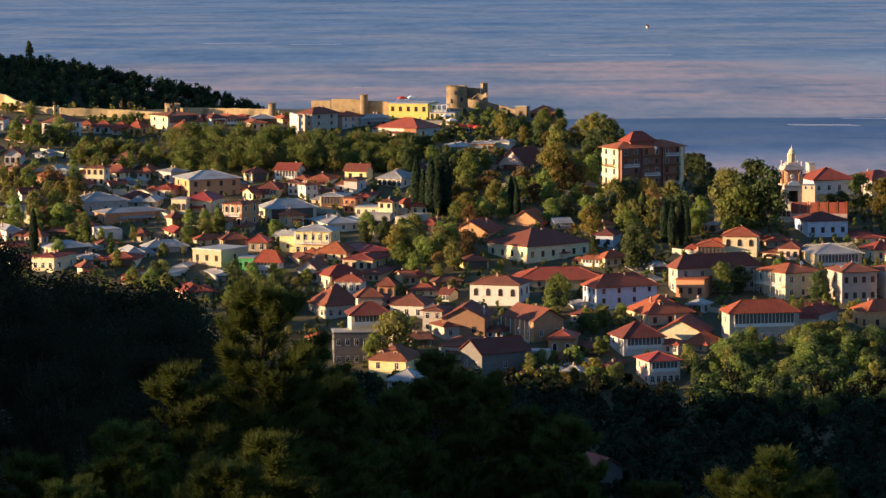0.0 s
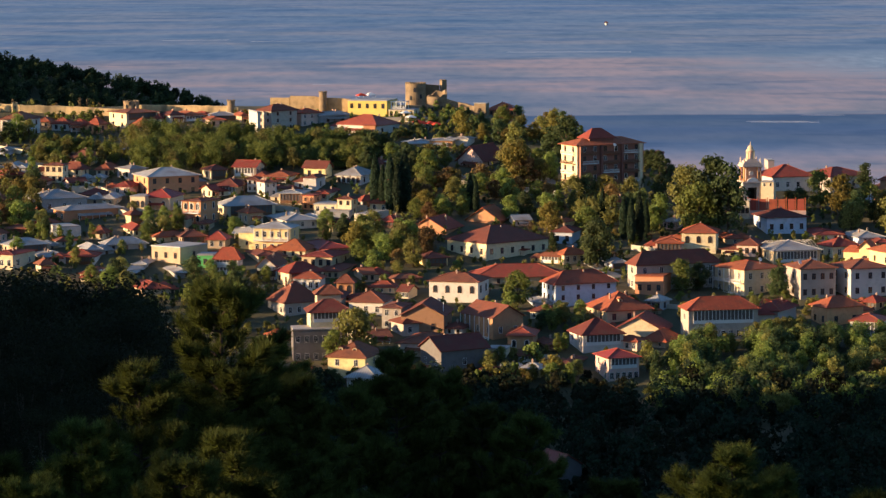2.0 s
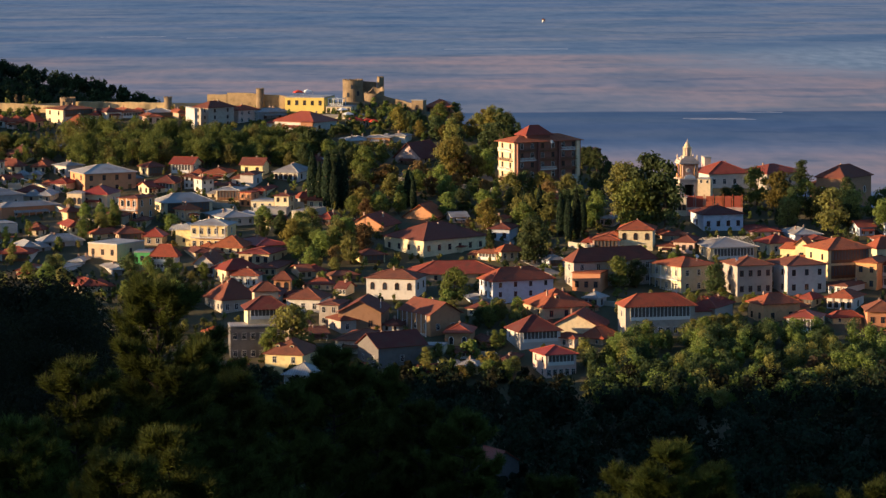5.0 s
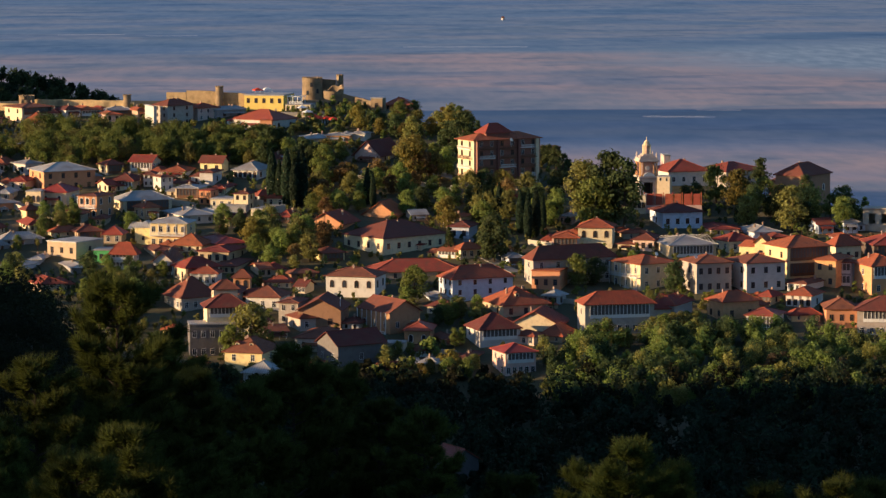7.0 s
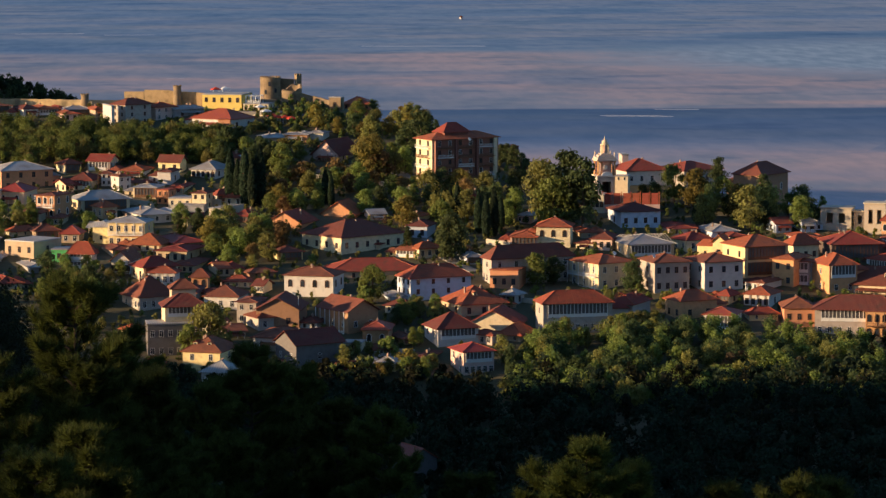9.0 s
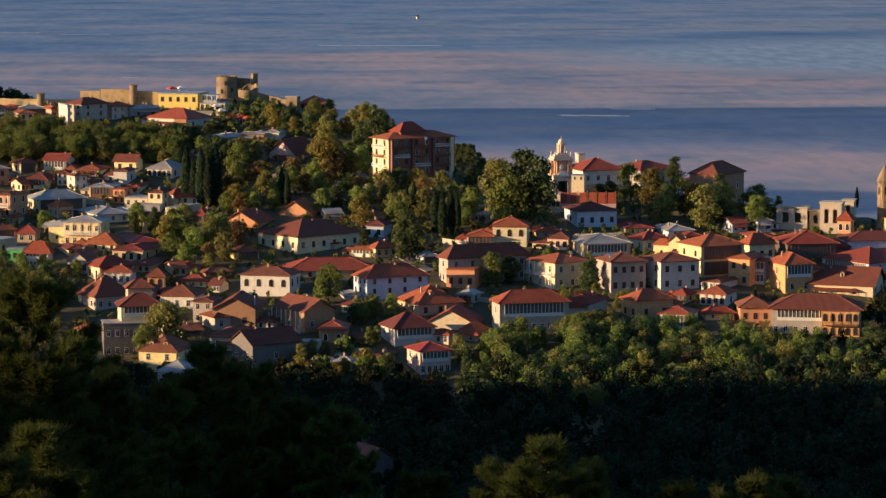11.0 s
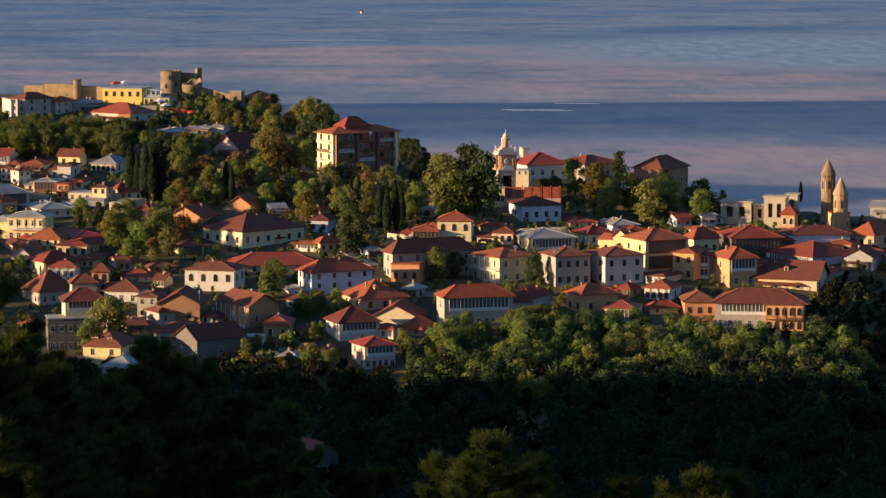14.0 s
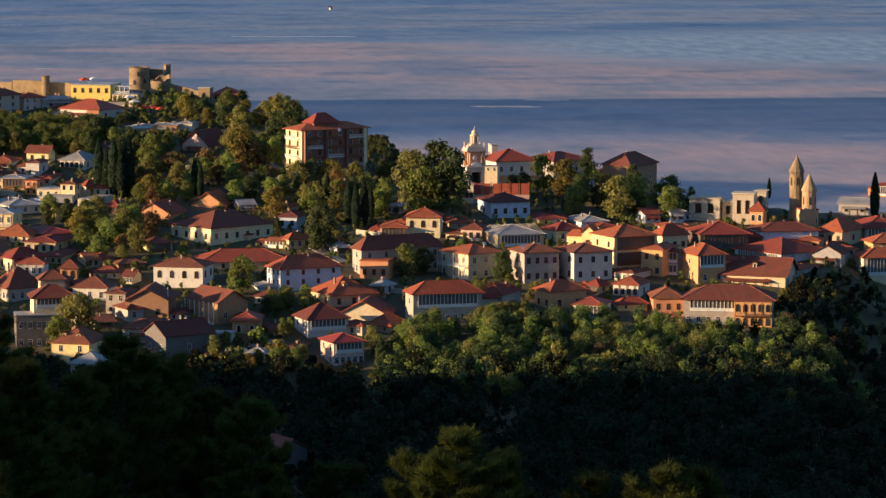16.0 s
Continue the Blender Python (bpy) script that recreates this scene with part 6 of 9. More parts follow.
house(37.8, 1094.1, 34.2, -23, 9.8, 15.0, 2.2, "hip", 1.6, "cream", "tile", "low cream house with a tiled roof", front=3, face='R')
house(54.1, 1109.7, 35.9, -18, 6.7, 10.7, 4.4, "hip", 1.5, "blue", "brown", "blue-grey house among trees", front=2, trim='wood', face='R')
house(107.3, 1104.4, 36.3, 9, 5.4, 14.3, 2.2, "hip", 0.9, "tan", "tile", "small tan house with a red roof", front=1, annex=0.5)
house(108.0, 1090.2, 34.2, -21, 5.7, 14.1, 2.2, "hip", 0.7, "cream", "brown", "small cream house with a brown roof", front=2, lean=0.5, face='R')
house(127.0, 1043.3, 28.8, 8, 6.3, 16.9, 5.2, "hip", 1.0, "white", "tile", "white house in shade with a tiled roof", front=3, trim='wood', veranda=0, annex=0.97)
house(155.2, 1102.2, 35.2, 14, 6.0, 15.0, 1.9, "hip", 0.9, "tan", "tile", "low house with a tiled roof", front=2, trim='wood')
house(138.9, 1114.2, 36.5, 8, 8.7, 18.0, 2.2, "hip", 1.1, "pink", "tile", "house with a low tiled roof", front=2, trim='wood', chimneys=0, annex=0.27)
house(151.9, 1109.3, 35.9, 14, 9.0, 15.0, 2.2, "hip", 1.6, "blue", "metal", "house with a pale metal roof", front=2, trim='wood', chimneys=2)
house(156.5, 1029.2, 27.6, -36, 5.9, 15.0, 2.8, "hip", 0.8, "white", "brown", "low white veranda house", front=3, balcony='F0', annex=0.41, face='R')
house(214.0, 1088.6, 33.8, 11, 7.9, 15.0, 2.6, "hip", 0.9, "tan", "brown", "low house with a brown roof", front=2, chimneys=0, annex=0.44)
house(227.4, 1063.2, 31.1, 3, 6.5, 17.5, 2.5, "hip", 1.0, "pink", "tile", "small house with a tiled roof", front=2, trim='wood')
house(208.9, 1036.4, 27.6, -39, 6.8, 15.0, 2.5, "hip", 0.7, "grey", "tile", "grey house beside the dark trees", front=2, chimneys=2, lean=0.68, face='R')
house(177.6, 1092.4, 34.5, 6, 6.7, 14.2, 2.9, "hip", 0.9, "grey", "tile", "grey gallery house with a tiled roof", front=3, chimneys=0, veranda=0, annex=0.51)
# lanes and garden walls
lane([(43.8, 1209.2), (49.7, 1204.0), (55.3, 1194.7), (59.5, 1179.5)], 5, "paved lane climbing to the hotel")
lane([(-135.7, 1233.6), (-126.9, 1217.4), (-115.5, 1193.4), (-104.0, 1175.4), (-93.1, 1150.2), (-85.2, 1133.8), (-80.7, 1110.1)], 4, "paved lane between the upper houses")
lane([(50.9, 1119.8), (56.4, 1099.6), (58.7, 1074.4), (68.0, 1050.8)], 4, "paved lane among the trees")
lane([(19.6, 1213.8), (29.5, 1204.6), (43.3, 1196.2)], 4, "paved terrace lane below the chalet")
lane([(-61.8, 1039.2), (-50.1, 1049.8), (-39.1, 1037.3)], 4, "paved lane between low houses")
stone_wall(-15.9, 1132.9, 40.2, -4.5, 1138.0, 41.2, 3.4, 3.4, "pale garden wall on the slope", mat="concrete", thick=0.5)
stone_wall(-29.1, 1144.6, 41.4, -17.9, 1141.9, 41.2, 2.3, 2.3, "pale garden wall on the slope", mat="concrete", thick=0.5)
stone_wall(-115.5, 1183.4, 46.6, -103.1, 1181.5, 46.2, 2.8, 2.8, "pale garden wall on the slope", mat="concrete", thick=0.5)
stone_wall(-102.9, 1163.5, 43.9, -92.6, 1143.3, 42.0, 1.9, 1.9, "pale garden wall on the slope", mat="concrete", thick=0.5)
stone_wall(-86.2, 1133.7, 40.8, -81.7, 1124.0, 39.8, 2.3, 2.3, "pale garden wall on the slope", mat="concrete", thick=0.5)
stone_wall(-43.4, 1158.2, 42.9, -34.3, 1152.5, 42.2, 1.9, 1.9, "pale garden wall on the slope", mat="concrete", thick=0.5)
stone_wall(16.4, 1199.9, 47.8, 35.4, 1198.5, 48.4, 1.4, 1.4, "pale garden wall on the slope", mat="concrete", thick=0.5)
stone_wall(42.9, 1184.2, 46.5, 53.4, 1175.8, 45.8, 1.6, 1.6, "pale garden wall on the slope", mat="concrete", thick=0.5)
stone_wall(-148.3, 1226.1, 51.8, -130.2, 1230.1, 52.6, 1.4, 1.4, "pale garden wall on the slope", mat="concrete", thick=0.5)
stone_wall(-8.1, 1102.0, 36.5, 2.9, 1095.0, 36.2, 1.5, 1.5, "pale garden wall on the slope", mat="concrete", thick=0.5)
stone_wall(74.3, 1091.5, 35.5, 81.5, 1085.9, 34.8, 1.8, 1.8, "pale garden wall on the slope", mat="concrete", thick=0.5)
stone_wall(37.7, 963.3, 18.3, 44.8, 961.0, 17.8, 1.3, 1.3, "pale garden wall on the slope", mat="concrete", thick=0.5)
stone_wall(76.3, 1016.1, 26.2, 83.4, 1012.6, 25.7, 1.4, 1.4, "pale garden wall on the slope", mat="concrete", thick=0.5)
stone_wall(-131.0, 1222.0, 51.2, -121.0, 1212.0, 49.4, 2.6, 2.8, "sunlit retaining wall along the climbing lane", mat="cream", thick=0.6)
stone_wall(-118.5, 1200.0, 48.2, -108.0, 1189.0, 46.4, 3.0, 3.2, "sunlit retaining wall along the climbing lane", mat="concrete", thick=0.6)
stone_wall(-106.0, 1183.5, 46.0, -98.0, 1171.0, 44.4, 3.4, 3.0, "sunlit retaining wall along the climbing lane", mat="cream", thick=0.6)
stone_wall(-150.0, 1262.0, 55.6, -138.0, 1252.0, 54.2, 2.4, 2.4, "sunlit retaining wall above a garden", mat="cream", thick=0.6)
stone_wall(-34.0, 1166.0, 43.9, -24.0, 1160.0, 43.0, 3.2, 3.0, "sunlit retaining wall on the slope", mat="cream", thick=0.6)
stone_wall(-22.0, 1157.0, 42.6, -12.0, 1150.0, 41.8, 3.0, 3.2, "sunlit retaining wall on the slope", mat="concrete", thick=0.6)
pole(28.8, 1198.7, 6.8, "weathered wooden utility pole beside a lane")
pole(-55.1, 1181.7, 5.9, "weathered wooden utility pole beside a lane")
pole(64.8, 1028.0, 4.1, "weathered wooden utility pole beside a lane")
pole(47.6, 1075.9, 6.1, "weathered wooden utility pole beside a lane")
pole(-103.1, 1181.5, 5.1, "weathered wooden utility pole beside a lane")
pole(-25.0, 1160.7, 5.4, "weathered wooden utility pole beside a lane")
pole(111.5, 1037.0, 6.3, "weathered wooden utility pole beside a lane")
pole(5.8, 1116.0, 4.8, "weathered wooden utility pole beside a lane")
pole(12.0, 989.9, 8.6, "tall white flue pipe beside a house", mat="white", arm=False)
# the castle, the town wall and the church
stone_wall(-189.3, 1346.8, 68.2, -173.0, 1341.9, 66.1, 9.1, 7.2)
stone_wall(-173.0, 1341.9, 66.1, -167.9, 1336.5, 65.6, 7.2, 5.8)
stone_wall(-167.9, 1336.5, 65.6, -160.3, 1332.4, 65.3, 5.8, 4.0)
stone_wall(-160.3, 1332.4, 65.3, -149.1, 1327.7, 65.6, 4.0, 3.3)
stone_wall(-149.1, 1327.7, 65.6, -131.2, 1326.5, 65.1, 3.3, 3.3)
stone_wall(-131.2, 1326.5, 65.1, -107.5, 1321.0, 64.8, 3.3, 2.7)
stone_wall(-107.5, 1331.0, 65.4, -103.1, 1330.0, 65.5, 2.7, 3.1)
stone_wall(-103.1, 1330.0, 65.5, -84.7, 1326.0, 65.0, 3.1, 3.5)
stone_wall(-84.7, 1326.0, 65.0, -67.0, 1321.5, 65.0, 3.5, 3.5)
stone_wall(-67.0, 1321.5, 65.0, -63.7, 1320.8, 64.9, 3.5, 3.1)
stone_wall(-51.5, 1335.0, 65.9, -43.8, 1333.0, 65.8, 4.9, 5.1, "sunlit stretch of castle wall with a ragged top", mat="oldstone")
stone_wall(-43.8, 1333.0, 65.8, -43.6, 1333.0, 65.8, 5.1, 5.8, "sunlit stretch of castle wall with a ragged top", mat="oldstone")
stone_wall(-43.6, 1333.0, 65.8, -31.7, 1330.0, 65.3, 5.8, 6.0, "sunlit stretch of castle wall with a ragged top", mat="oldstone")
stone_wall(-31.7, 1330.0, 65.3, -29.0, 1329.3, 65.3, 6.0, 5.8, "sunlit stretch of castle wall with a ragged top", mat="oldstone")
stone_wall(-29.0, 1329.3, 65.3, -18.4, 1326.6, 64.7, 5.8, 5.8, "sunlit stretch of castle wall with a ragged top", mat="oldstone")
stone_wall(17.1, 1327.9, 64.7, 22.4, 1327.8, 64.7, 5.8, 4.4, "weathered castle wall running downhill", mat="towerstone")
stone_wall(22.4, 1327.8, 64.7, 25.9, 1325.7, 64.4, 4.4, 4.0, "weathered castle wall running downhill", mat="towerstone")
stone_wall(25.9, 1325.7, 64.4, 33.7, 1317.6, 64.0, 4.0, 2.6, "weathered castle wall running downhill", mat="towerstone")
round_tower(-105.6, 1325.5, 65.0, 3.0, 5.2, "round stone tower of the old town wall", name="wall_tower")
round_tower(-66.4, 1321.5, 64.7, 1.5, 5.8, "slim round stone tower of the old town wall", name="wall_tower")
round_tower(-30.7, 1327.6, 65.0, 1.5, 8.3, "slim round stone tower of the old town wall", name="wall_tower")
square_tower(-150.4, 1319.5, 65.7, 12, 2.0, 4.1, "square stone tower of the old town wall")
round_tower(5.7, 1348.0, 63.5, 4.0, 11.9, "round ochre stone castle tower with battlements")
round_tower(14.0, 1329.9, 59.7, 3.9, 12.1, "ruined round castle tower with a broken top", ruin=True, crenels=False)
square_tower(16.7, 1347.9, 63.4, 25, 2.1, 12.8, "slim ruined chapel belfry beside the castle", mat="towerstone")
stone_wall(8.9, 1351.0, 64.6, 15.2, 1350.9, 64.6, 10.4, 9.9, "high curtain wall between castle towers", mat="towerstone")
stone_wall(-5.7, 1334.0, 62.6, 3.8, 1328.0, 61.2, 2.2, 2.2, "retaining wall of pale stone", mat="pink")
stone_wall(3.8, 1328.0, 61.2, 10.4, 1323.0, 59.3, 2.2, 1.8, "retaining wall of pale stone", mat="pink")
cabin_flag(6.3, 1295.0, 61.4, "red canvas canopy near the castle", "red")
cabin_flag(8.4, 1293.0, 61.0, "red canvas canopy near the castle", "red")
cabin_flag(11.0, 1293.0, 61.0, "red canvas canopy near the castle", "red")
cabin_flag(13.4, 1290.9, 60.7, "red canvas canopy near the castle", "red")
cabin_flag(3.7, 1303.0, 62.7, "white canvas canopy near the castle", "white")
cabin_flag(1.6, 1311.0, 63.9, "white canvas canopy near the castle", "white")
cabin_flag(-15.8, 1336.9, 69.2, "red canvas canopy near the castle", "red")
cabin_flag(-12.2, 1336.9, 69.4, "white canvas canopy near the castle", "white")
pergola(-0.6, 1318.2, 67.2, -14, 6.0, 5.0, 2.6, "white roof-terrace pergola above the yellow guesthouse")
stone_wall(-5.0, 1308.5, 61.2, 6.0, 1303.5, 60.4, 2.6, 2.4, "cream retaining wall below the castle square", mat="cream", thick=0.6)
stone_wall(6.0, 1303.5, 60.4, 20.0, 1300.5, 60.0, 1.8, 1.5, "cream retaining wall below the castle square", mat="concrete", thick=0.6)
lane([(-6.0, 1312.0), (4.0, 1309.0), (18.0, 1305.0)], 8, "paved square below the castle")
satellite_dish(74.6, 1184.7, 61.4)
satellite_dish(101.5, 1089.3, 39.9)
satellite_dish(110.2, 1037.2, 36.9)
satellite_dish(121.2, 1026.9, 37.1)
town_hall_tower(118.4, 1146.5, 46.0, 8)
parapet(126.5, 1138.0, 43.7, -4, 19.2, 4.2, 6, "oxide-red panelled parapet on a pale ledge")
house(124.4, 1144.8, 47.0, -16, 4.3, 4.4, 5.8, "flat", 0.6, "cream", "metal", "white portico with tall arches beside the clock tower", front=2, style='arch', low=4.0, chimneys=2, face='R')
house(115.7, 1140.2, 35.2, -14, 4.4, 5.5, 11.9, "flat", 0.6, "concrete", "metal", "pale stone stair tower with tall pilasters", front=3, floors=2, trim='wood', face='R')
house(132.7, 1218.5, 49.8, 4, 2.3, 7.1, 4.5, "flat", 0.4, "pink", "metal", "pale chimney block behind the clock tower", front=0, chimneys=2)
church_tower(221.7, 1105.0, 36.7, 2.3, 17.3, 5.3, "tall stone belfry with a pointed roof", mat="towerstone")
church_tower(224.2, 1096.3, 35.7, 2.3, 12.7, 5.6, "stone church drum with slit windows and pointed roof")
house(224.2, 1100.9, 35.2, 1, 6.1, 9.9, 6.7, "flat", 0.9, "stone", "tile", "stone church body below its pointed drum", front=3, side=1, style='arch', chimneys=0)
shell_building(192.3, 1110.4, 37.4, -18, 10.1, 8, 7.5, "unfinished concrete building with empty window openings", 2)
shell_building(199.8, 1108.6, 37.4, -18, 4.1, 5, 6.4, "unfinished concrete building with empty window openings", 1)
shell_building(204.1, 1103.7, 36.8, -19, 7.1, 7, 10.1, "unfinished concrete building with empty window openings", 2)
shell_building(213.1, 1121.4, 38.4, -19, 3.8, 5, 7.6, "unfinished concrete building with empty window openings", 1)
# the far plain
field_track(-209, 3467, 69, 3.0, 3)
field_track(-127, 3432, 52, 3.0, 2)
field_track(246, 2211, 41, 1.5, -6)
field_track(157, 3173, 116, 3.0, -3)
field_track(283, 2269, 30, 1.5, -7)
field_track(250, 2203, 44, 1.5, -6)
field_track(-63, 2665, 13, 1.5, 1)
farm_building(230, 3802, 1.9)
farm_building(230, 3795, 1.9)
# the near slope
pine(-6.0, 107.8, 139.8, 0, 10, 1.0)
pine(-4.8, 119.9, 136.2, 1, 80, 0.8)
pine(-7.6, 98.7, 138.3, 2, 200, 0.8)
pine(-8.5, 89.6, 138.0, 1, 140, 0.7)
pine(-9.6, 86.5, 137.1, 0, 300, 0.6)
pine(-2.1, 128.0, 133.2, 2, 30, 0.9)
pine(-0.2, 135.0, 133.7, 1, 120, 0.85)
pine(1.6, 142.0, 132.0, 0, 250, 0.85)
pine(4.8, 131.9, 131.5, 2, 60, 0.8)
pine(3.1, 138.0, 131.0, 1, 10, 0.8)
pine(-3.5, 113.9, 135.8, 0, 180, 0.8)
pine(9.3, 95.6, 136.2, 1, 45, 0.75)
pine(8.6, 98.6, 135.0, 2, 100, 0.7)
pine(11.7, 104.3, 134.1, 0, 160, 0.7)
pine(14.7, 91.8, 135.7, 2, 20, 0.7)
pine(16.3, 94.6, 135.2, 1, 220, 0.7)
pine(7.4, 119.8, 131.1, 0, 70, 0.7)
pine(-4.2, 81.9, 139.0, 1, 270, 0.8)
pine(-11.7, 95.3, 136.2, 2, 90, 0.8)
pine(-5.3, 77.8, 139.1, 0, 20, 0.7)
pine(14.3, 104.0, 133.4, 1, 33, 0.7)
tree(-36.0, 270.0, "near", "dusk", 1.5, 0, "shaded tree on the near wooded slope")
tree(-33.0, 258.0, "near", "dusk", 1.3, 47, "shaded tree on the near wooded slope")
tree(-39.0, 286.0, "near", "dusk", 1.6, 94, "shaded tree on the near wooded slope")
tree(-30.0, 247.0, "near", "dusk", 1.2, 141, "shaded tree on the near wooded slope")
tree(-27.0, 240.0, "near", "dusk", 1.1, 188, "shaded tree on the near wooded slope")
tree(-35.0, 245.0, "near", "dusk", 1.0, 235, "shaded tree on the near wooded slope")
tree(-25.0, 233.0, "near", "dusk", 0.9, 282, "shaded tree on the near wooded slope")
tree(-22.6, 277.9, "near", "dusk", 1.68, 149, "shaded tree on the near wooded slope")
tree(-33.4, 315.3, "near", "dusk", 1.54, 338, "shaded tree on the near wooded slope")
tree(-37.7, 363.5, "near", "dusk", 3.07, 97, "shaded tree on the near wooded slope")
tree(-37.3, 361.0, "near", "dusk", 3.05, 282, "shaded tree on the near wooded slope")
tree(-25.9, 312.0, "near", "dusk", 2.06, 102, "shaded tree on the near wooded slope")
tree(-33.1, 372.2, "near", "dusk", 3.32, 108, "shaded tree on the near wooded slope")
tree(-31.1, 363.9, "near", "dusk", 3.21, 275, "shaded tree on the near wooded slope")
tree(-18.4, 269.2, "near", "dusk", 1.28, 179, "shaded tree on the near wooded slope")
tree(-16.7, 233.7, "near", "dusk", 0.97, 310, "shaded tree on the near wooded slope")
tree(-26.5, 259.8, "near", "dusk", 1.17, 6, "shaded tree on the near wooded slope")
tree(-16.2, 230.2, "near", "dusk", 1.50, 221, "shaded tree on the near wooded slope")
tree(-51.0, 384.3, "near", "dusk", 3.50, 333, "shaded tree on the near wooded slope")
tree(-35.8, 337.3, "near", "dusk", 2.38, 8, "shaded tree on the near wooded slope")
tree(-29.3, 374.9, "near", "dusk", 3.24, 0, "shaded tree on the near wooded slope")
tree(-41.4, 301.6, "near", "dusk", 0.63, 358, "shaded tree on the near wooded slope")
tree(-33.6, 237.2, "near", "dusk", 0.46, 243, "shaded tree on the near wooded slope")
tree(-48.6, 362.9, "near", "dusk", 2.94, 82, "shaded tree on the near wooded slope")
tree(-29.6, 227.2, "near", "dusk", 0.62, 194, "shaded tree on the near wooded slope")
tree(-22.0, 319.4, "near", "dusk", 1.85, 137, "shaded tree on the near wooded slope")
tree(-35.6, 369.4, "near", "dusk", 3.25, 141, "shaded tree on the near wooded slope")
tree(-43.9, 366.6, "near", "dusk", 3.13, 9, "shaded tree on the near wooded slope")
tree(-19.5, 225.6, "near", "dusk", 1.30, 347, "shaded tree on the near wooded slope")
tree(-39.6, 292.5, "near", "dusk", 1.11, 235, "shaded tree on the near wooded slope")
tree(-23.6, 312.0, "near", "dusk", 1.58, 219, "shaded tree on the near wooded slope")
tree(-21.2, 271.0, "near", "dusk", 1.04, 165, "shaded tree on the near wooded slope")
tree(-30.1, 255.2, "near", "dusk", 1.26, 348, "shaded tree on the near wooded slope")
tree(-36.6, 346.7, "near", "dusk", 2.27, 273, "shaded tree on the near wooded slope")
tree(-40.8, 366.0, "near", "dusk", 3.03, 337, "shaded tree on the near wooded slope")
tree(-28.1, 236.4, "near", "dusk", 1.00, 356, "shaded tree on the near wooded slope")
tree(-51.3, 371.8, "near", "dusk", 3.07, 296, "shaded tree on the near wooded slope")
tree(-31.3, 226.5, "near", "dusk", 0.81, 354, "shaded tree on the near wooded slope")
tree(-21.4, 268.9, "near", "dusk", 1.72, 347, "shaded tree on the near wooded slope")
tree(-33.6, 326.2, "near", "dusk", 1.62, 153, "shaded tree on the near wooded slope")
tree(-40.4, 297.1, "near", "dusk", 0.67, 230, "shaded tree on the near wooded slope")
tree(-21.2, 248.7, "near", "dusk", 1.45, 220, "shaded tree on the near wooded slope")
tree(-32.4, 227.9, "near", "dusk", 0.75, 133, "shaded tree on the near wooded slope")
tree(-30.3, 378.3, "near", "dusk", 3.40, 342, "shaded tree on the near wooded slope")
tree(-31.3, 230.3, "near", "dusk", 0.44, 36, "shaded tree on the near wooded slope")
house(-137.2, 1308.5, 61.4, -9, 4.5, 8.5, 2.6, "hip", 1.4, "tan", "tile", "low tan house below the town wall", front=2, face='R')
house(-93.2, 1306.3, 62.6, -11, 2.9, 6.8, 2.6, "hip", 1.2, "cream", "tile", "small cream house below the town wall", front=1, chimneys=2, face='R')
house(-161.0, 1307.2, 61.9, 28, 6.1, 15.0, 2.6, "hip", 1.0, "white", "tile", "white house with a red roof below the wall", front=2, annex=0.4)
house(-73.2, 1306.8, 61.5, 18, 5.6, 16.8, 3.1, "hip", 0.9, "pink", "tile", "small pink house below the town wall", front=2, trim='wood')
house(-170.2, 1305.5, 61.9, -5, 4.0, 10.6, 4.4, "hip", 0.7, "white", "brown", "white house at the edge of the town", front=1, trim='wood', face='R')
# more houses along the lanes
house(-99.7, 1114.2, 37.8, -17, 4.9, 4.6, 2.5, "hip", 2.1, "cream", "brown", "cream town house with a brown tiled roof", front=2, side=1, trim='wood', chimneys=0, face='R')
house(90.8, 1123.5, 39.3, -28, 4.5, 8.6, 2.7, "hip", 1.0, "pink", "metal", "pink town house with a grey metal roof", front=3, side=2, chimneys=2, face='R')
house(142.0, 1011.5, 25.6, -36, 4.4, 6.7, 2.8, "hip", 1.6, "tan", "tile", "tan town house with a terracotta roof", front=3, side=1, trim='wood', veranda=0, annex=0.59, face='R')
house(-134.3, 1114.0, 37.0, -24, 6.5, 4.6, 3.3, "hip", 2.0, "pink", "brown", "pink town house with a brown tiled roof", front=3, side=1, chimneys=2, face='R')
house(-3.5, 948.7, 16.3, -15, 5.2, 5.1, 2.7, "hip", 1.4, "tan", "brown", "tan town house with a brown tiled roof", front=2, side=1, chimneys=2, face='R')
house(-158.3, 1281.1, 58.4, -22, 5.1, 4.7, 2.6, "gablex", 1.7, "pink", "brown", "pink town house with a brown tiled roof", front=3, side=0, chimneys=0, annex=0.66, face='R')
house(-30.0, 1209.4, 49.6, -21, 8.3, 6.1, 3.9, "gablex", 2.1, "yellow", "brown", "yellow town house with a brown tiled roof", front=2, side=0, trim='wood', face='R')
house(48.1, 1075.9, 33.1, -27, 6.8, 4.6, 2.7, "hip", 1.8, "yellow", "brown", "yellow town house with a brown tiled roof", front=3, side=2, veranda=0, annex=0.31, face='R')
house(-135.6, 1189.2, 46.7, 28, 8.5, 8.9, 2.2, "hip", 1.3, "tan", "brown", "tan town house with a brown tiled roof", front=3, side=0, trim='wood')
house(-21.2, 1125.4, 38.2, 18, 6.0, 6.9, 2.9, "gablex", 1.8, "cream", "brown", "cream town house with a brown tiled roof", front=3, side=0, trim='wood', chimneys=0, lean=0.54)
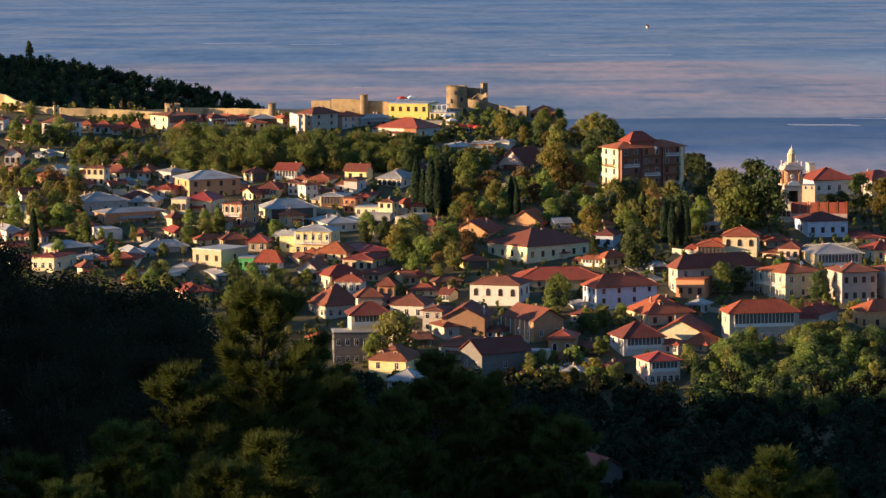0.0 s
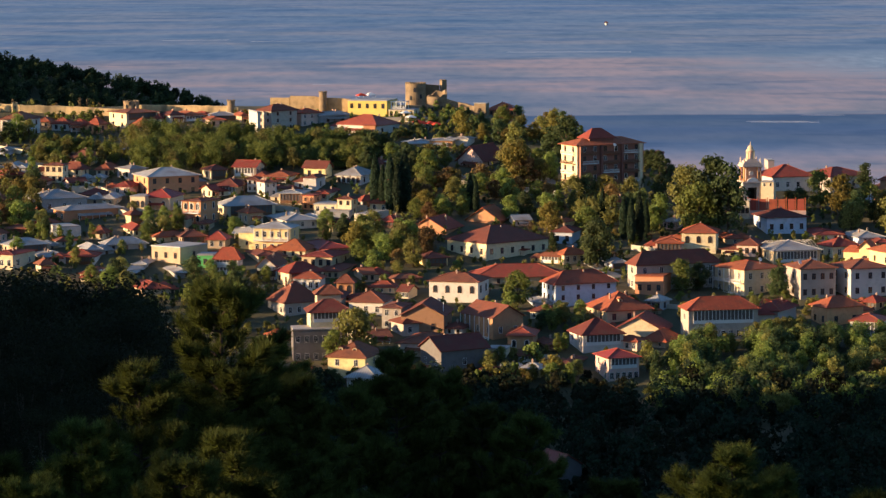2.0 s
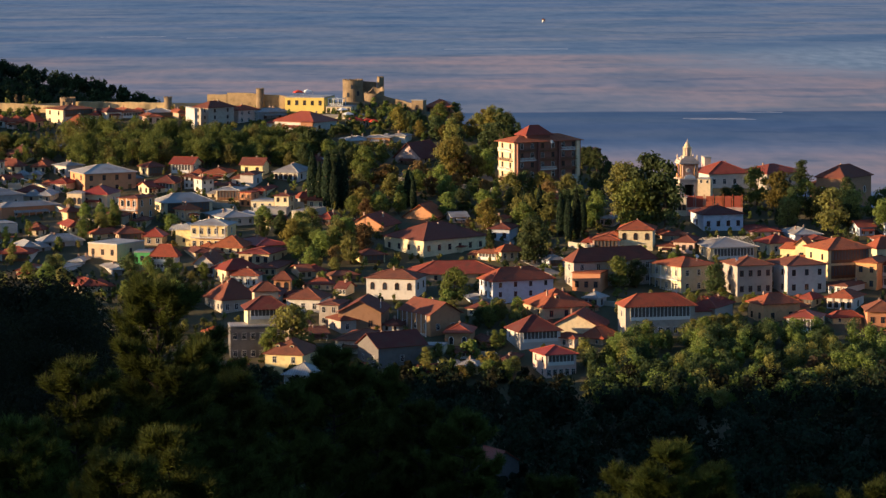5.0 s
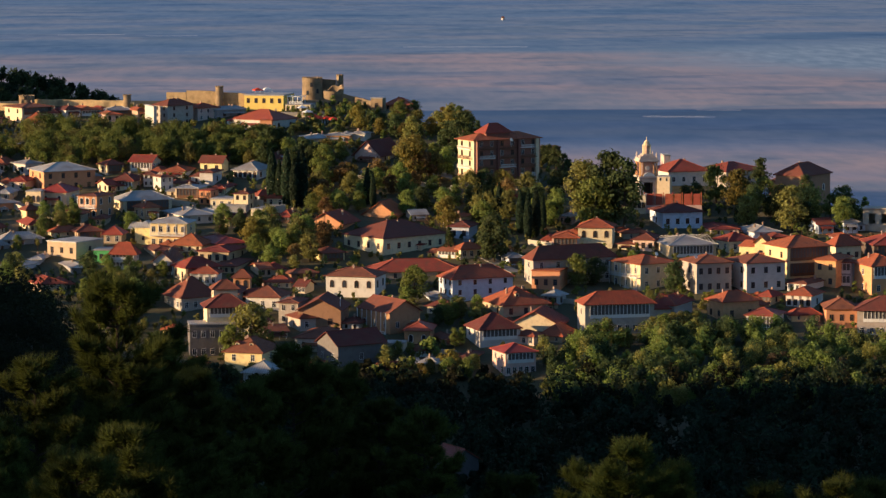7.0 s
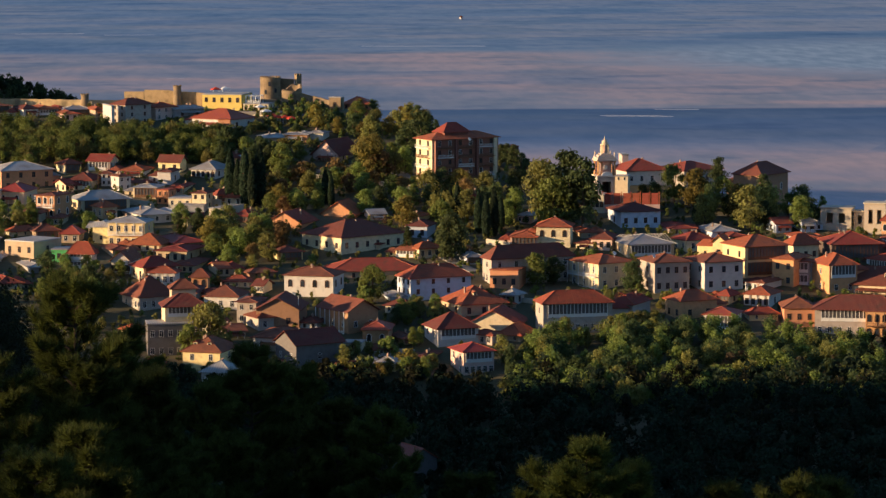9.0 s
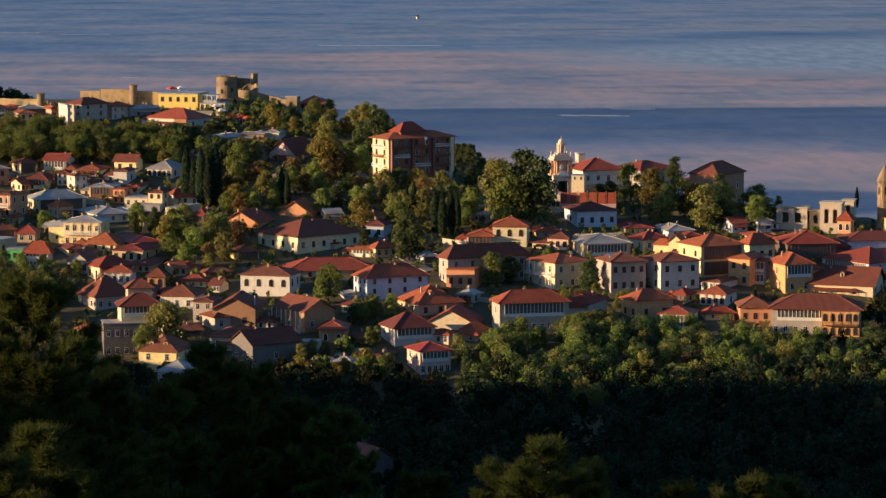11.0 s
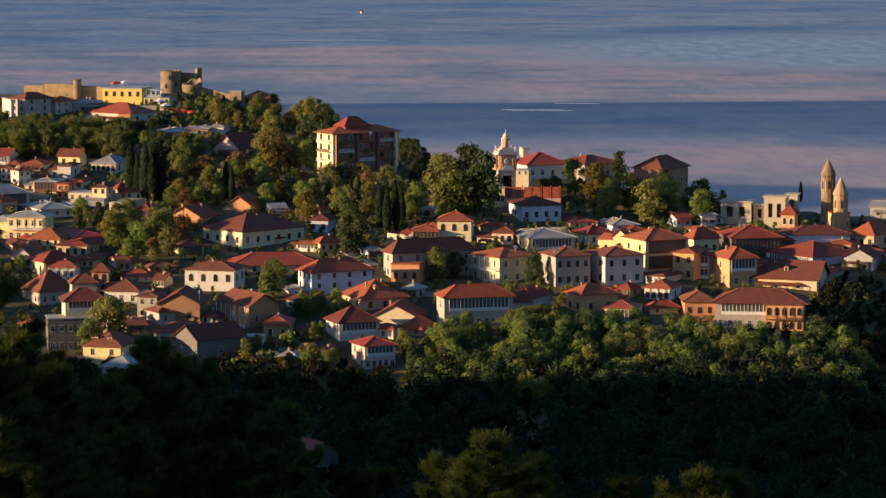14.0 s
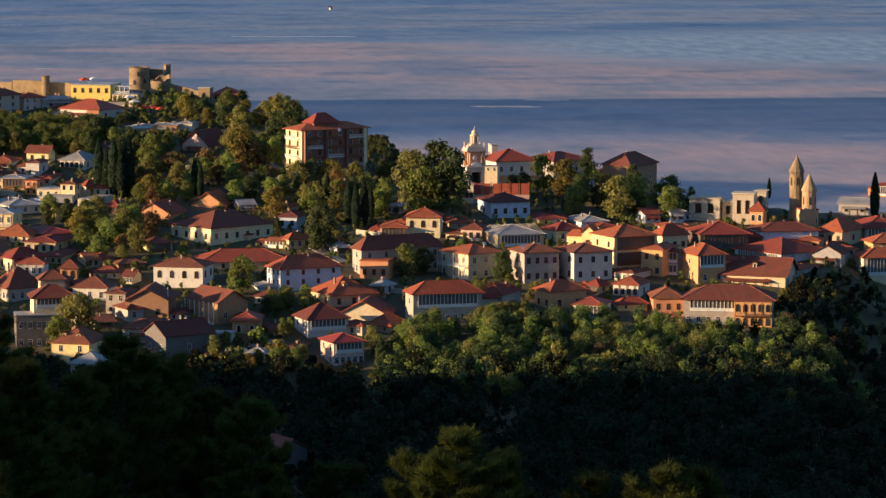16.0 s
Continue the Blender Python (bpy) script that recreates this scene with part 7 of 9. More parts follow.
house(-138.6, 1167.8, 43.6, 27, 6.0, 10.2, 2.7, "gablex", 1.6, "cream", "brown", "cream town house with a brown tiled roof", front=2, side=1, trim='wood', chimneys=2, annex=0.65)
house(25.0, 940.7, 14.3, 27, 6.3, 4.6, 2.8, "gablex", 1.6, "yellow", "brown", "yellow town house with a brown tiled roof", front=3, side=0, trim='wood', chimneys=0, annex=0.96)
house(67.6, 1066.5, 32.2, 15, 5.0, 7.2, 2.4, "hip", 1.3, "blue", "metal", "pale blue town house with a grey metal roof", front=3, side=1, trim='wood', veranda=0)
house(-128.3, 1143.5, 40.6, -21, 9.9, 4.6, 3.7, "gablex", 1.5, "tan", "tile", "tan town house with a terracotta roof", front=3, side=1, face='R')
house(-88.7, 1120.6, 38.4, 19, 4.3, 13.5, 2.5, "hip", 1.5, "cream", "tile", "cream town house with a terracotta roof", front=2, side=2, trim='wood', chimneys=0, annex=0.74)
house(-152.2, 1219.8, 50.0, 25, 7.1, 8.0, 3.7, "hip", 1.5, "umber", "brown", "umber town house with a brown tiled roof", front=3, side=2, chimneys=2, veranda=0)
house(-75.0, 1128.8, 39.9, -12, 7.8, 8.3, 3.4, "hip", 1.7, "tan", "brown", "tan town house with a brown tiled roof", front=3, side=0, trim='wood', chimneys=2, veranda=0, face='R')
house(-154.8, 1161.7, 43.3, -12, 6.7, 10.0, 2.6, "hip", 1.1, "yellow", "brown", "yellow town house with a brown tiled roof", front=3, side=1, chimneys=0, face='R')
house(36.7, 946.7, 15.5, -19, 6.2, 6.3, 2.5, "hip", 1.5, "yellow", "metal", "yellow town house with a grey metal roof", front=3, side=2, chimneys=2, face='R')
house(9.6, 1075.3, 32.5, 20, 7.4, 8.2, 3.1, "hip", 1.6, "yellow", "brown", "yellow town house with a brown tiled roof", front=3, side=0, trim='wood', chimneys=0, veranda=0)
house(-5.5, 1154.4, 42.4, -21, 9.8, 4.9, 3.3, "hip", 1.8, "cream", "tile", "cream town house with a terracotta roof", front=3, side=1, chimneys=2, face='R')
house(-66.9, 1180.4, 45.3, 34, 2.9, 7.1, 3.2, "gablex", 1.3, "cream", "tile", "cream town house with a terracotta roof", front=2, side=2, trim='wood', lean=0.5, annex=0.61)
house(-167.2, 1259.8, 55.3, -11, 3.9, 10.5, 2.7, "hip", 1.6, "cream", "brown", "cream town house with a brown tiled roof", front=3, side=1, annex=0.56, face='R')
house(77.1, 1014.2, 25.4, -33, 4.5, 5.9, 3.3, "hip", 1.5, "grey", "metal", "grey town house with a grey metal roof", front=3, side=1, trim='wood', face='R')
house(-96.7, 1187.6, 45.8, -19, 5.9, 8.9, 3.5, "hip", 1.5, "pink", "tile", "pink town house with a terracotta roof", front=2, side=0, annex=0.77, face='R')
house(34.7, 960.1, 17.6, 24, 5.4, 4.6, 2.2, "gablex", 1.2, "grey", "brown", "grey town house with a brown tiled roof", front=3, side=0, chimneys=0, veranda=0)
house(-67.0, 1212.9, 48.9, 30, 6.5, 6.7, 3.8, "hip", 1.7, "cream", "brown", "cream town house with a brown tiled roof", front=3, side=1, trim='wood', chimneys=0, veranda=0)
house(-59.5, 1049.8, 30.1, 28, 8.9, 4.8, 1.9, "hip", 1.5, "umber", "brown", "umber town house with a brown tiled roof", front=3, side=1, veranda=0, annex=0.46)
house(-142.9, 1181.7, 45.7, 24, 10.5, 4.8, 2.7, "gablex", 1.7, "white", "brown", "white town house with a brown tiled roof", front=2, side=0, trim='wood', lean=0.66)
house(-8.6, 1224.3, 50.7, -25, 7.3, 7.7, 3.1, "hip", 1.8, "tan", "brown", "tan town house with a brown tiled roof", front=2, side=2, trim='wood', chimneys=2, face='R')
house(-76.8, 1109.9, 37.3, 31, 9.5, 4.6, 2.0, "hip", 1.5, "cream", "tile", "cream town house with a terracotta roof", front=3, side=2, annex=0.95)
house(172.3, 1107.7, 37.0, 16, 5.5, 7.8, 3.3, "gablex", 1.6, "blue", "tile", "pale blue town house with a terracotta roof", front=3, side=1, trim='wood', chimneys=0, lean=0.72)
house(-52.1, 1114.5, 37.2, -23, 5.1, 4.6, 2.5, "gablex", 1.5, "cream", "metal", "cream town house with a grey metal roof", front=2, side=0, trim='wood', face='R')
house(-142.0, 1076.4, 33.5, -21, 5.1, 4.6, 3.2, "hip", 1.8, "cream", "tile", "cream town house with a terracotta roof", front=3, side=1, trim='wood', chimneys=2, veranda=0, face='R')
house(-137.2, 1146.7, 41.0, 34, 8.7, 5.8, 2.5, "gablex", 1.8, "tan", "metal", "tan town house with a grey metal roof", front=2, side=0, chimneys=0)
house(-128.0, 1127.2, 38.1, -10, 7.4, 8.5, 2.4, "hip", 1.1, "umber", "brown", "umber town house with a brown tiled roof", front=3, side=0, trim='wood', chimneys=0, lean=0.68, face='R')
house(-0.8, 1219.8, 49.9, -22, 6.2, 4.6, 4.0, "gablex", 2.3, "cream", "metal", "cream town house with a grey metal roof", front=3, side=1, chimneys=2, annex=0.77, face='R')
house(-2.2, 1191.3, 46.4, -23, 8.3, 7.5, 3.3, "gablex", 1.5, "yellow", "brown", "yellow town house with a brown tiled roof", front=3, side=0, trim='wood', lean=0.7, annex=0.45, face='R')
house(-3.4, 1127.7, 39.6, -22, 4.5, 7.6, 2.6, "hip", 1.8, "yellow", "tile", "yellow town house with a terracotta roof", front=3, side=0, trim='wood', veranda=0, annex=0.58, face='R')
house(-11.9, 1161.9, 43.3, 28, 6.3, 4.6, 2.7, "hip", 1.7, "white", "tile", "white town house with a terracotta roof", front=3, side=1, trim='wood', chimneys=2, veranda=0, annex=0.49)
house(66.1, 972.0, 19.1, -31, 6.5, 5.3, 3.1, "hip", 1.3, "pink", "tile", "pink town house with a terracotta roof", front=3, side=1, chimneys=0, face='R')
house(-154.0, 1200.9, 47.8, -18, 3.7, 7.9, 3.1, "hip", 1.2, "tan", "brown", "tan town house with a brown tiled roof", front=3, side=0, chimneys=0, face='R')
house(-128.1, 1196.1, 47.6, -14, 5.7, 10.0, 2.7, "hip", 1.8, "pink", "tile", "pink town house with a terracotta roof", front=3, side=0, chimneys=0, veranda=0, annex=0.76, face='R')
house(-9.2, 1242.8, 53.4, -23, 10.9, 5.2, 2.6, "hip", 1.5, "cream", "tile", "cream town house with a terracotta roof", front=2, side=1, trim='wood', lean=0.68, annex=0.12, face='R')
house(-161.8, 1223.5, 50.5, -21, 3.9, 6.1, 2.2, "gablex", 1.8, "pink", "brown", "pink town house with a brown tiled roof", front=2, side=0, face='R')
house(1.7, 1032.0, 27.4, -27, 3.2, 6.1, 2.7, "gablex", 1.4, "cream", "brown", "cream town house with a brown tiled roof", front=3, side=0, chimneys=2, face='R')
house(-54.8, 1214.6, 49.9, -19, 8.3, 9.0, 3.7, "gablex", 2.0, "cream", "tile", "cream town house with a terracotta roof", front=3, side=2, veranda=0, face='R')
house(-106.4, 1175.5, 45.0, -15, 8.7, 7.7, 2.4, "hip", 1.9, "cream", "brown", "cream town house with a brown tiled roof", front=3, side=2, trim='wood', veranda=0, face='R')
house(-131.9, 1166.2, 43.7, 32, 6.1, 6.6, 2.7, "hip", 2.0, "yellow", "brown", "yellow town house with a brown tiled roof", front=3, side=2, chimneys=0)
house(39.6, 1134.7, 39.5, 15, 5.4, 6.6, 2.2, "gablex", 1.3, "pink", "metal", "pink town house with a grey metal roof", front=3, side=0, trim='wood', chimneys=0, lean=0.57)
house(-146.5, 1153.3, 41.8, -23, 9.0, 4.6, 3.5, "hip", 1.6, "yellow", "metal", "yellow town house with a grey metal roof", front=3, side=2, chimneys=0, veranda=0, face='R')
house(149.5, 992.8, 22.9, 9, 8.8, 4.6, 2.1, "hip", 1.7, "yellow", "tile", "yellow town house with a terracotta roof", front=2, side=2)
house(-119.4, 1133.2, 39.1, -18, 6.8, 5.8, 2.6, "hip", 1.5, "cream", "tile", "cream town house with a terracotta roof", front=3, side=2, chimneys=0, lean=0.79, face='R')
house(53.8, 1074.1, 33.1, 25, 7.6, 5.1, 3.4, "hip", 1.8, "cream", "tile", "cream town house with a terracotta roof", front=3, side=1, annex=0.33)
house(-117.4, 1215.9, 50.2, -25, 8.7, 4.6, 2.9, "hip", 2.3, "cream", "brown", "cream town house with a brown tiled roof", front=2, side=1, trim='wood', annex=0.19, face='R')
house(-140.8, 1102.1, 35.4, 33, 6.6, 7.2, 2.6, "gablex", 1.3, "tan", "tile", "tan town house with a terracotta roof", front=2, side=1, chimneys=0)
house(-140.1, 1208.2, 48.5, 26, 7.9, 10.2, 3.5, "hip", 1.7, "umber", "tile", "umber town house with a terracotta roof", front=3, side=0, trim='wood', chimneys=0)
house(-158.3, 1185.3, 45.7, -16, 6.3, 4.6, 3.8, "hip", 2.2, "cream", "tile", "cream town house with a terracotta roof", front=2, side=2, face='R')
house(-12.9, 985.9, 21.7, 29, 6.6, 4.6, 3.1, "gablex", 1.1, "cream", "brown", "cream town house with a brown tiled roof", front=2, side=0, trim='wood')
house(-112.9, 1066.0, 32.1, 21, 4.3, 6.1, 3.1, "hip", 1.7, "cream", "brown", "cream town house with a brown tiled roof", front=2, side=0, trim='wood', lean=0.77)
house(-7.8, 982.1, 20.9, 16, 6.0, 10.8, 1.9, "gablex", 1.4, "tan", "brown", "tan town house with a brown tiled roof", front=2, side=1, chimneys=2, lean=0.69)
house(-90.1, 1136.1, 40.3, 29, 4.6, 4.7, 3.7, "hip", 1.7, "yellow", "brown", "yellow town house with a brown tiled roof", front=3, side=0, trim='wood', chimneys=2, veranda=0)
house(180.9, 1109.5, 37.3, 8, 4.9, 11.0, 3.7, "hip", 1.3, "blue", "metal", "pale blue town house with a grey metal roof", front=2, side=0, trim='wood', lean=0.65, annex=0.33)
house(-115.3, 1194.7, 47.6, 27, 6.1, 5.8, 2.4, "gablex", 1.4, "pink", "brown", "pink town house with a brown tiled roof", front=3, side=2, chimneys=2, veranda=0)
house(-69.1, 1105.6, 36.6, 18, 8.1, 7.0, 3.2, "hip", 1.9, "tan", "brown", "tan town house with a brown tiled roof", front=3, side=2, trim='wood', chimneys=2, veranda=0, annex=0.35)
house(-11.9, 1055.3, 30.2, 20, 3.8, 9.3, 2.8, "gablex", 1.3, "tan", "tile", "tan town house with a terracotta roof", front=2, side=0, trim='wood', annex=0.95)
house(0.6, 1051.5, 29.6, 23, 8.5, 5.3, 2.1, "hip", 1.2, "umber", "brown", "umber town house with a brown tiled roof", front=2, side=0, trim='wood', chimneys=0)
house(-35.9, 982.3, 21.0, 30, 6.2, 4.6, 2.2, "hip", 1.4, "yellow", "tile", "yellow town house with a terracotta roof", front=3, side=1, trim='wood', chimneys=0, veranda=0, annex=0.43)
house(4.4, 941.3, 15.2, 18, 5.6, 6.2, 2.5, "gablex", 1.4, "tan", "tile", "tan town house with a terracotta roof", front=3, side=2, chimneys=0, lean=0.65)
house(-110.4, 1106.5, 36.3, 23, 6.2, 5.4, 2.1, "hip", 1.2, "white", "brown", "white town house with a brown tiled roof", front=2, side=0, chimneys=0)
house(42.7, 1002.6, 24.4, -28, 7.8, 5.5, 2.7, "hip", 1.6, "cream", "brown", "cream town house with a brown tiled roof", front=3, side=2, chimneys=2, face='R')
house(-106.0, 1219.9, 49.9, -12, 5.2, 11.8, 2.8, "hip", 1.9, "cream", "tile", "cream town house with a terracotta roof", front=2, side=1, trim='wood', face='R')
house(30.5, 947.5, 15.4, 17, 5.1, 5.6, 1.8, "gablex", 1.5, "blue", "metal", "pale blue town house with a grey metal roof", front=3, side=0, trim='wood')
house(-100.4, 1169.5, 44.0, -9, 4.3, 12.8, 2.9, "hip", 1.3, "tan", "metal", "tan town house with a grey metal roof", front=2, side=1, annex=1.0, face='R')
house(-136.4, 1080.6, 33.5, 24, 4.9, 11.0, 2.5, "gablex", 1.4, "yellow", "brown", "yellow town house with a brown tiled roof", front=3, side=0, trim='wood', chimneys=2, veranda=0, annex=0.24)
# trees
tree(-147.7, 1273.5, "round", "deep", 0.95, 238)
tree(-144.7, 1278.8, "round", "green", 1.18, 57)
tree(-153.4, 1271.8, "tall", "green", 0.79, 293)
tree(-156.5, 1273.4, "tall", "green", 0.74, 199)
tree(-140.1, 1276.3, "round", "olive", 0.99, 353)
tree(-154.4, 1282.7, "tall", "green", 0.72, 74)
tree(-161.3, 1277.9, "round", "green", 1.07, 161)
tree(4.8, 1209.0, "tall", "deep", 0.92, 18)
tree(-12.8, 1213.9, "tall", "deep", 0.98, 191)
tree(-5.8, 1238.0, "tall", "deep", 0.96, 211)
tree(7.5, 1221.0, "round", "deep", 1.07, 283)
tree(1.9, 1217.0, "round", "deep", 1.31, 171)
tree(-3.7, 1229.0, "round", "green", 1.04, 100)
tree(-10.8, 1236.0, "round", "deep", 1.32, 184)
tree(-2.0, 1209.0, "round", "deep", 1.18, 330)
tree(8.7, 1206.0, "round", "green", 1.35, 14)
tree(1.3, 1231.0, "tall", "deep", 0.81, 301)
tree(8.3, 1208.0, "round", "olive", 0.92, 44)
tree(52.9, 1201.8, "round", "green", 1.21, 295)
tree(48.7, 1214.0, "round", "green", 1.06, 292)
tree(37.0, 1211.4, "round", "olive", 1.12, 288)
tree(6.6, 1224.0, "tall", "green", 0.77, 160)
tree(27.5, 1193.7, "bush", "autumn", 2.37, 92)
tree(40.4, 1216.3, "round", "green", 0.96, 253)
tree(48.9, 1197.0, "round", "olive", 1.07, 37)
tree(43.6, 1220.2, "round", "green", 1.02, 342)
tree(44.3, 1194.2, "bush", "autumn", 2.75, 304)
tree(40.5, 1192.3, "bush", "autumn", 2.09, 236)
tree(10.3, 1222.0, "round", "gold", 1.21, 254)
tree(15.7, 1226.9, "round", "green", 0.95, 119)
tree(13.9, 1136.9, "round", "green", 0.91, 22)
tree(7.4, 1175.0, "round", "olive", 0.94, 328)
tree(4.6, 1160.0, "round", "gold", 1.04, 98)
tree(46.9, 1165.1, "round", "green", 0.95, 10)
tree(37.2, 1159.4, "round", "green", 1.19, 194)
tree(7.8, 1143.0, "round", "gold", 1.07, 193)
tree(8.6, 1185.0, "round", "green", 1.14, 254)
tree(13.1, 1143.9, "round", "green", 0.87, 19)
tree(27.2, 1174.7, "round", "green", 1.04, 299)
tree(20.2, 1141.8, "round", "green", 0.90, 307)
tree(36.6, 1139.4, "round", "green", 1.03, 101)
tree(18.3, 1167.9, "round", "olive", 1.05, 36)
tree(41.8, 1144.2, "round", "deep", 1.05, 176)
tree(15.4, 1186.9, "bush", "autumn", 2.40, 17)
tree(23.9, 1166.8, "round", "deep", 1.20, 89)
tree(35.7, 1179.5, "tall", "green", 0.87, 13)
tree(18.2, 1185.9, "round", "gold", 1.00, 87)
tree(32.0, 1170.6, "round", "autumn", 0.87, 339)
tree(8.3, 1158.0, "bush", "autumn", 2.27, 258)
tree(20.8, 1153.8, "round", "green", 0.93, 316)
tree(4.7, 1137.0, "round", "green", 0.90, 172)
tree(50.4, 1162.9, "round", "autumn", 0.93, 114)
tree(67.6, 1142.0, "round", "green", 1.06, 346)
tree(49.0, 1136.9, "round", "green", 1.23, 171)
tree(70.5, 1129.8, "round", "olive", 1.27, 86)
tree(76.9, 1136.4, "round", "deep", 1.15, 86)
tree(59.4, 1157.5, "round", "olive", 1.37, 302)
tree(53.4, 1147.8, "tall", "green", 0.79, 215)
tree(83.0, 1117.9, "round", "green", 1.05, 143)
tree(63.7, 1159.3, "round", "deep", 1.37, 210)
tree(69.8, 1158.9, "round", "gold", 1.31, 57)
tree(89.1, 1160.6, "round", "deep", 1.25, 103)
tree(60.9, 1116.3, "round", "green", 1.18, 8)
tree(71.1, 1149.8, "round", "autumn", 1.16, 327)
tree(78.4, 1123.3, "round", "green", 1.04, 311)
tree(78.9, 1157.3, "round", "olive", 1.23, 310)
tree(49.3, 1117.9, "round", "gold", 1.35, 121)
tree(63.6, 1130.2, "round", "olive", 1.15, 109)
tree(58.3, 1149.5, "tall", "deep", 0.75, 322)
tree(60.0, 1134.4, "round", "olive", 0.99, 286)
tree(80.8, 1133.1, "round", "deep", 1.30, 289)
tree(86.3, 1127.7, "round", "green", 1.25, 87)
tree(-148.1, 1164.6, "round", "olive", 0.84, 184)
tree(-147.6, 1134.4, "round", "olive", 0.93, 215)
tree(-120.2, 1127.6, "round", "olive", 0.93, 298)
tree(-134.9, 1137.0, "round", "autumn", 0.88, 16)
tree(-137.4, 1176.0, "round", "olive", 0.88, 49)
tree(-135.2, 1124.9, "tall", "green", 0.83, 221)
tree(-125.1, 1171.3, "bush", "autumn", 2.31, 316)
tree(-146.4, 1192.0, "round", "green", 1.11, 169)
tree(-129.0, 1188.0, "round", "deep", 1.00, 298)
tree(-143.7, 1128.9, "round", "green", 1.04, 123)
tree(-125.4, 1135.1, "round", "green", 0.99, 25)
tree(-132.0, 1138.4, "round", "green", 0.85, 223)
tree(-155.7, 1195.9, "round", "olive", 1.06, 321)
tree(-138.3, 1141.6, "round", "olive", 0.87, 302)
tree(-150.6, 1193.5, "round", "olive", 1.10, 157)
tree(-127.3, 1169.1, "round", "gold", 1.11, 267)
tree(-132.3, 1170.6, "round", "gold", 1.03, 136)
tree(-139.5, 1201.9, "bush", "autumn", 2.11, 217)
tree(-126.0, 1152.1, "round", "olive", 1.10, 45)
tree(-130.3, 1179.8, "round", "olive", 1.00, 99)
tree(-139.9, 1155.6, "round", "olive", 1.08, 247)
tree(-128.2, 1132.8, "round", "green", 1.15, 212)
tree(-132.0, 1208.8, "tall", "green", 0.71, 294)
tree(-132.9, 1159.4, "round", "green", 1.03, 203)
tree(-145.7, 1146.8, "round", "green", 1.00, 178)
tree(-151.1, 1172.3, "round", "olive", 0.84, 227)
tree(-5.6, 1077.0, "round", "green", 1.06, 300)
tree(3.1, 1102.0, "round", "olive", 0.96, 275)
tree(3.4, 1071.0, "round", "olive", 1.11, 202)
tree(-1.3, 1064.0, "round", "autumn", 0.89, 97)
tree(2.7, 1090.0, "round", "green", 1.23, 265)
tree(-11.2, 1093.9, "round", "olive", 1.16, 234)
tree(-0.4, 1086.0, "round", "olive", 1.28, 42)
tree(-9.9, 1107.0, "round", "olive", 1.25, 0)
tree(7.9, 1086.0, "round", "autumn", 1.11, 101)
tree(-15.0, 1090.9, "round", "gold", 1.20, 60)
tree(-7.4, 1087.0, "round", "green", 0.89, 303)
tree(-9.2, 1061.0, "round", "green", 0.94, 308)
tree(-0.8, 1103.0, "round", "green", 0.99, 132)
tree(-13.8, 1075.9, "round", "green", 0.93, 197)
tree(-12.6, 1101.9, "round", "green", 1.23, 127)
tree(-1.1, 1078.0, "tall", "green", 0.91, 247)
tree(-104.1, 1074.0, "round", "olive", 0.68, 338)
tree(-91.3, 1147.4, "round", "olive", 0.59, 351)
tree(-90.6, 1090.2, "round", "green", 0.54, 31)
tree(-123.4, 1119.2, "round", "olive", 0.70, 318)
tree(-101.7, 1110.3, "tall", "green", 0.51, 328)
tree(-118.7, 1124.8, "round", "deep", 0.71, 256)
tree(-120.9, 1123.5, "tall", "green", 0.41, 13)
tree(-118.5, 1117.7, "tall", "green", 0.44, 310)
tree(-113.1, 1114.3, "tall", "green", 0.45, 85)
tree(-131.6, 1153.5, "round", "deep", 0.60, 184)
tree(-84.1, 1104.8, "round", "green", 0.80, 342)
tree(-117.2, 1107.8, "tall", "green", 0.49, 181)
tree(-108.5, 1101.7, "tall", "green", 0.55, 297)
tree(-124.3, 1089.9, "round", "green", 0.75, 37)
tree(-80.1, 1136.2, "round", "green", 0.66, 64)
tree(-74.5, 1121.5, "round", "green", 0.92, 75)
tree(-83.0, 1112.9, "round", "deep", 0.79, 219)
tree(-78.5, 1117.2, "round", "olive", 0.76, 227)
tree(-85.2, 1131.8, "round", "green", 0.78, 310)
tree(-78.6, 1123.3, "round", "deep", 0.71, 99)
tree(-56.1, 1043.5, "round", "deep", 0.59, 282)
tree(-60.2, 1060.3, "round", "green", 0.62, 195)
tree(-52.6, 1038.7, "tall", "green", 0.54, 48)
tree(-42.4, 1048.1, "round", "green", 0.68, 326)
tree(-51.2, 1047.8, "round", "green", 0.65, 111)
tree(-26.1, 1110.7, "tall", "deep", 0.67, 176)
tree(-19.1, 1107.8, "round", "deep", 0.90, 261)
tree(-19.6, 1115.8, "tall", "deep", 0.71, 184)
tree(-25.0, 1122.7, "round", "green", 1.00, 207)
tree(-9.0, 1156.0, "cypress", "cypress", 1.96, 33)
tree(-6.5, 1154.0, "cypress", "cypress", 1.58, 251)
tree(-4.0, 1151.0, "cypress", "cypress", 2.03, 9)
tree(-1.5, 1149.0, "cypress", "cypress", 1.69, 100)
tree(1.0, 1152.0, "cypress", "cypress", 2.11, 71)
tree(60.1, 1134.4, "cypress", "cypress", 0.93, 273)
tree(62.2, 1131.3, "cypress", "cypress", 1.07, 88)
tree(64.8, 1131.1, "cypress", "cypress", 1.11, 314)
tree(67.6, 1137.0, "cypress", "cypress", 1.15, 353)
tree(72.8, 1107.6, "cypress", "cypress", 1.45, 8)
tree(74.7, 1098.5, "cypress", "cypress", 1.51, 146)
tree(77.5, 1101.3, "cypress", "cypress", 1.66, 271)
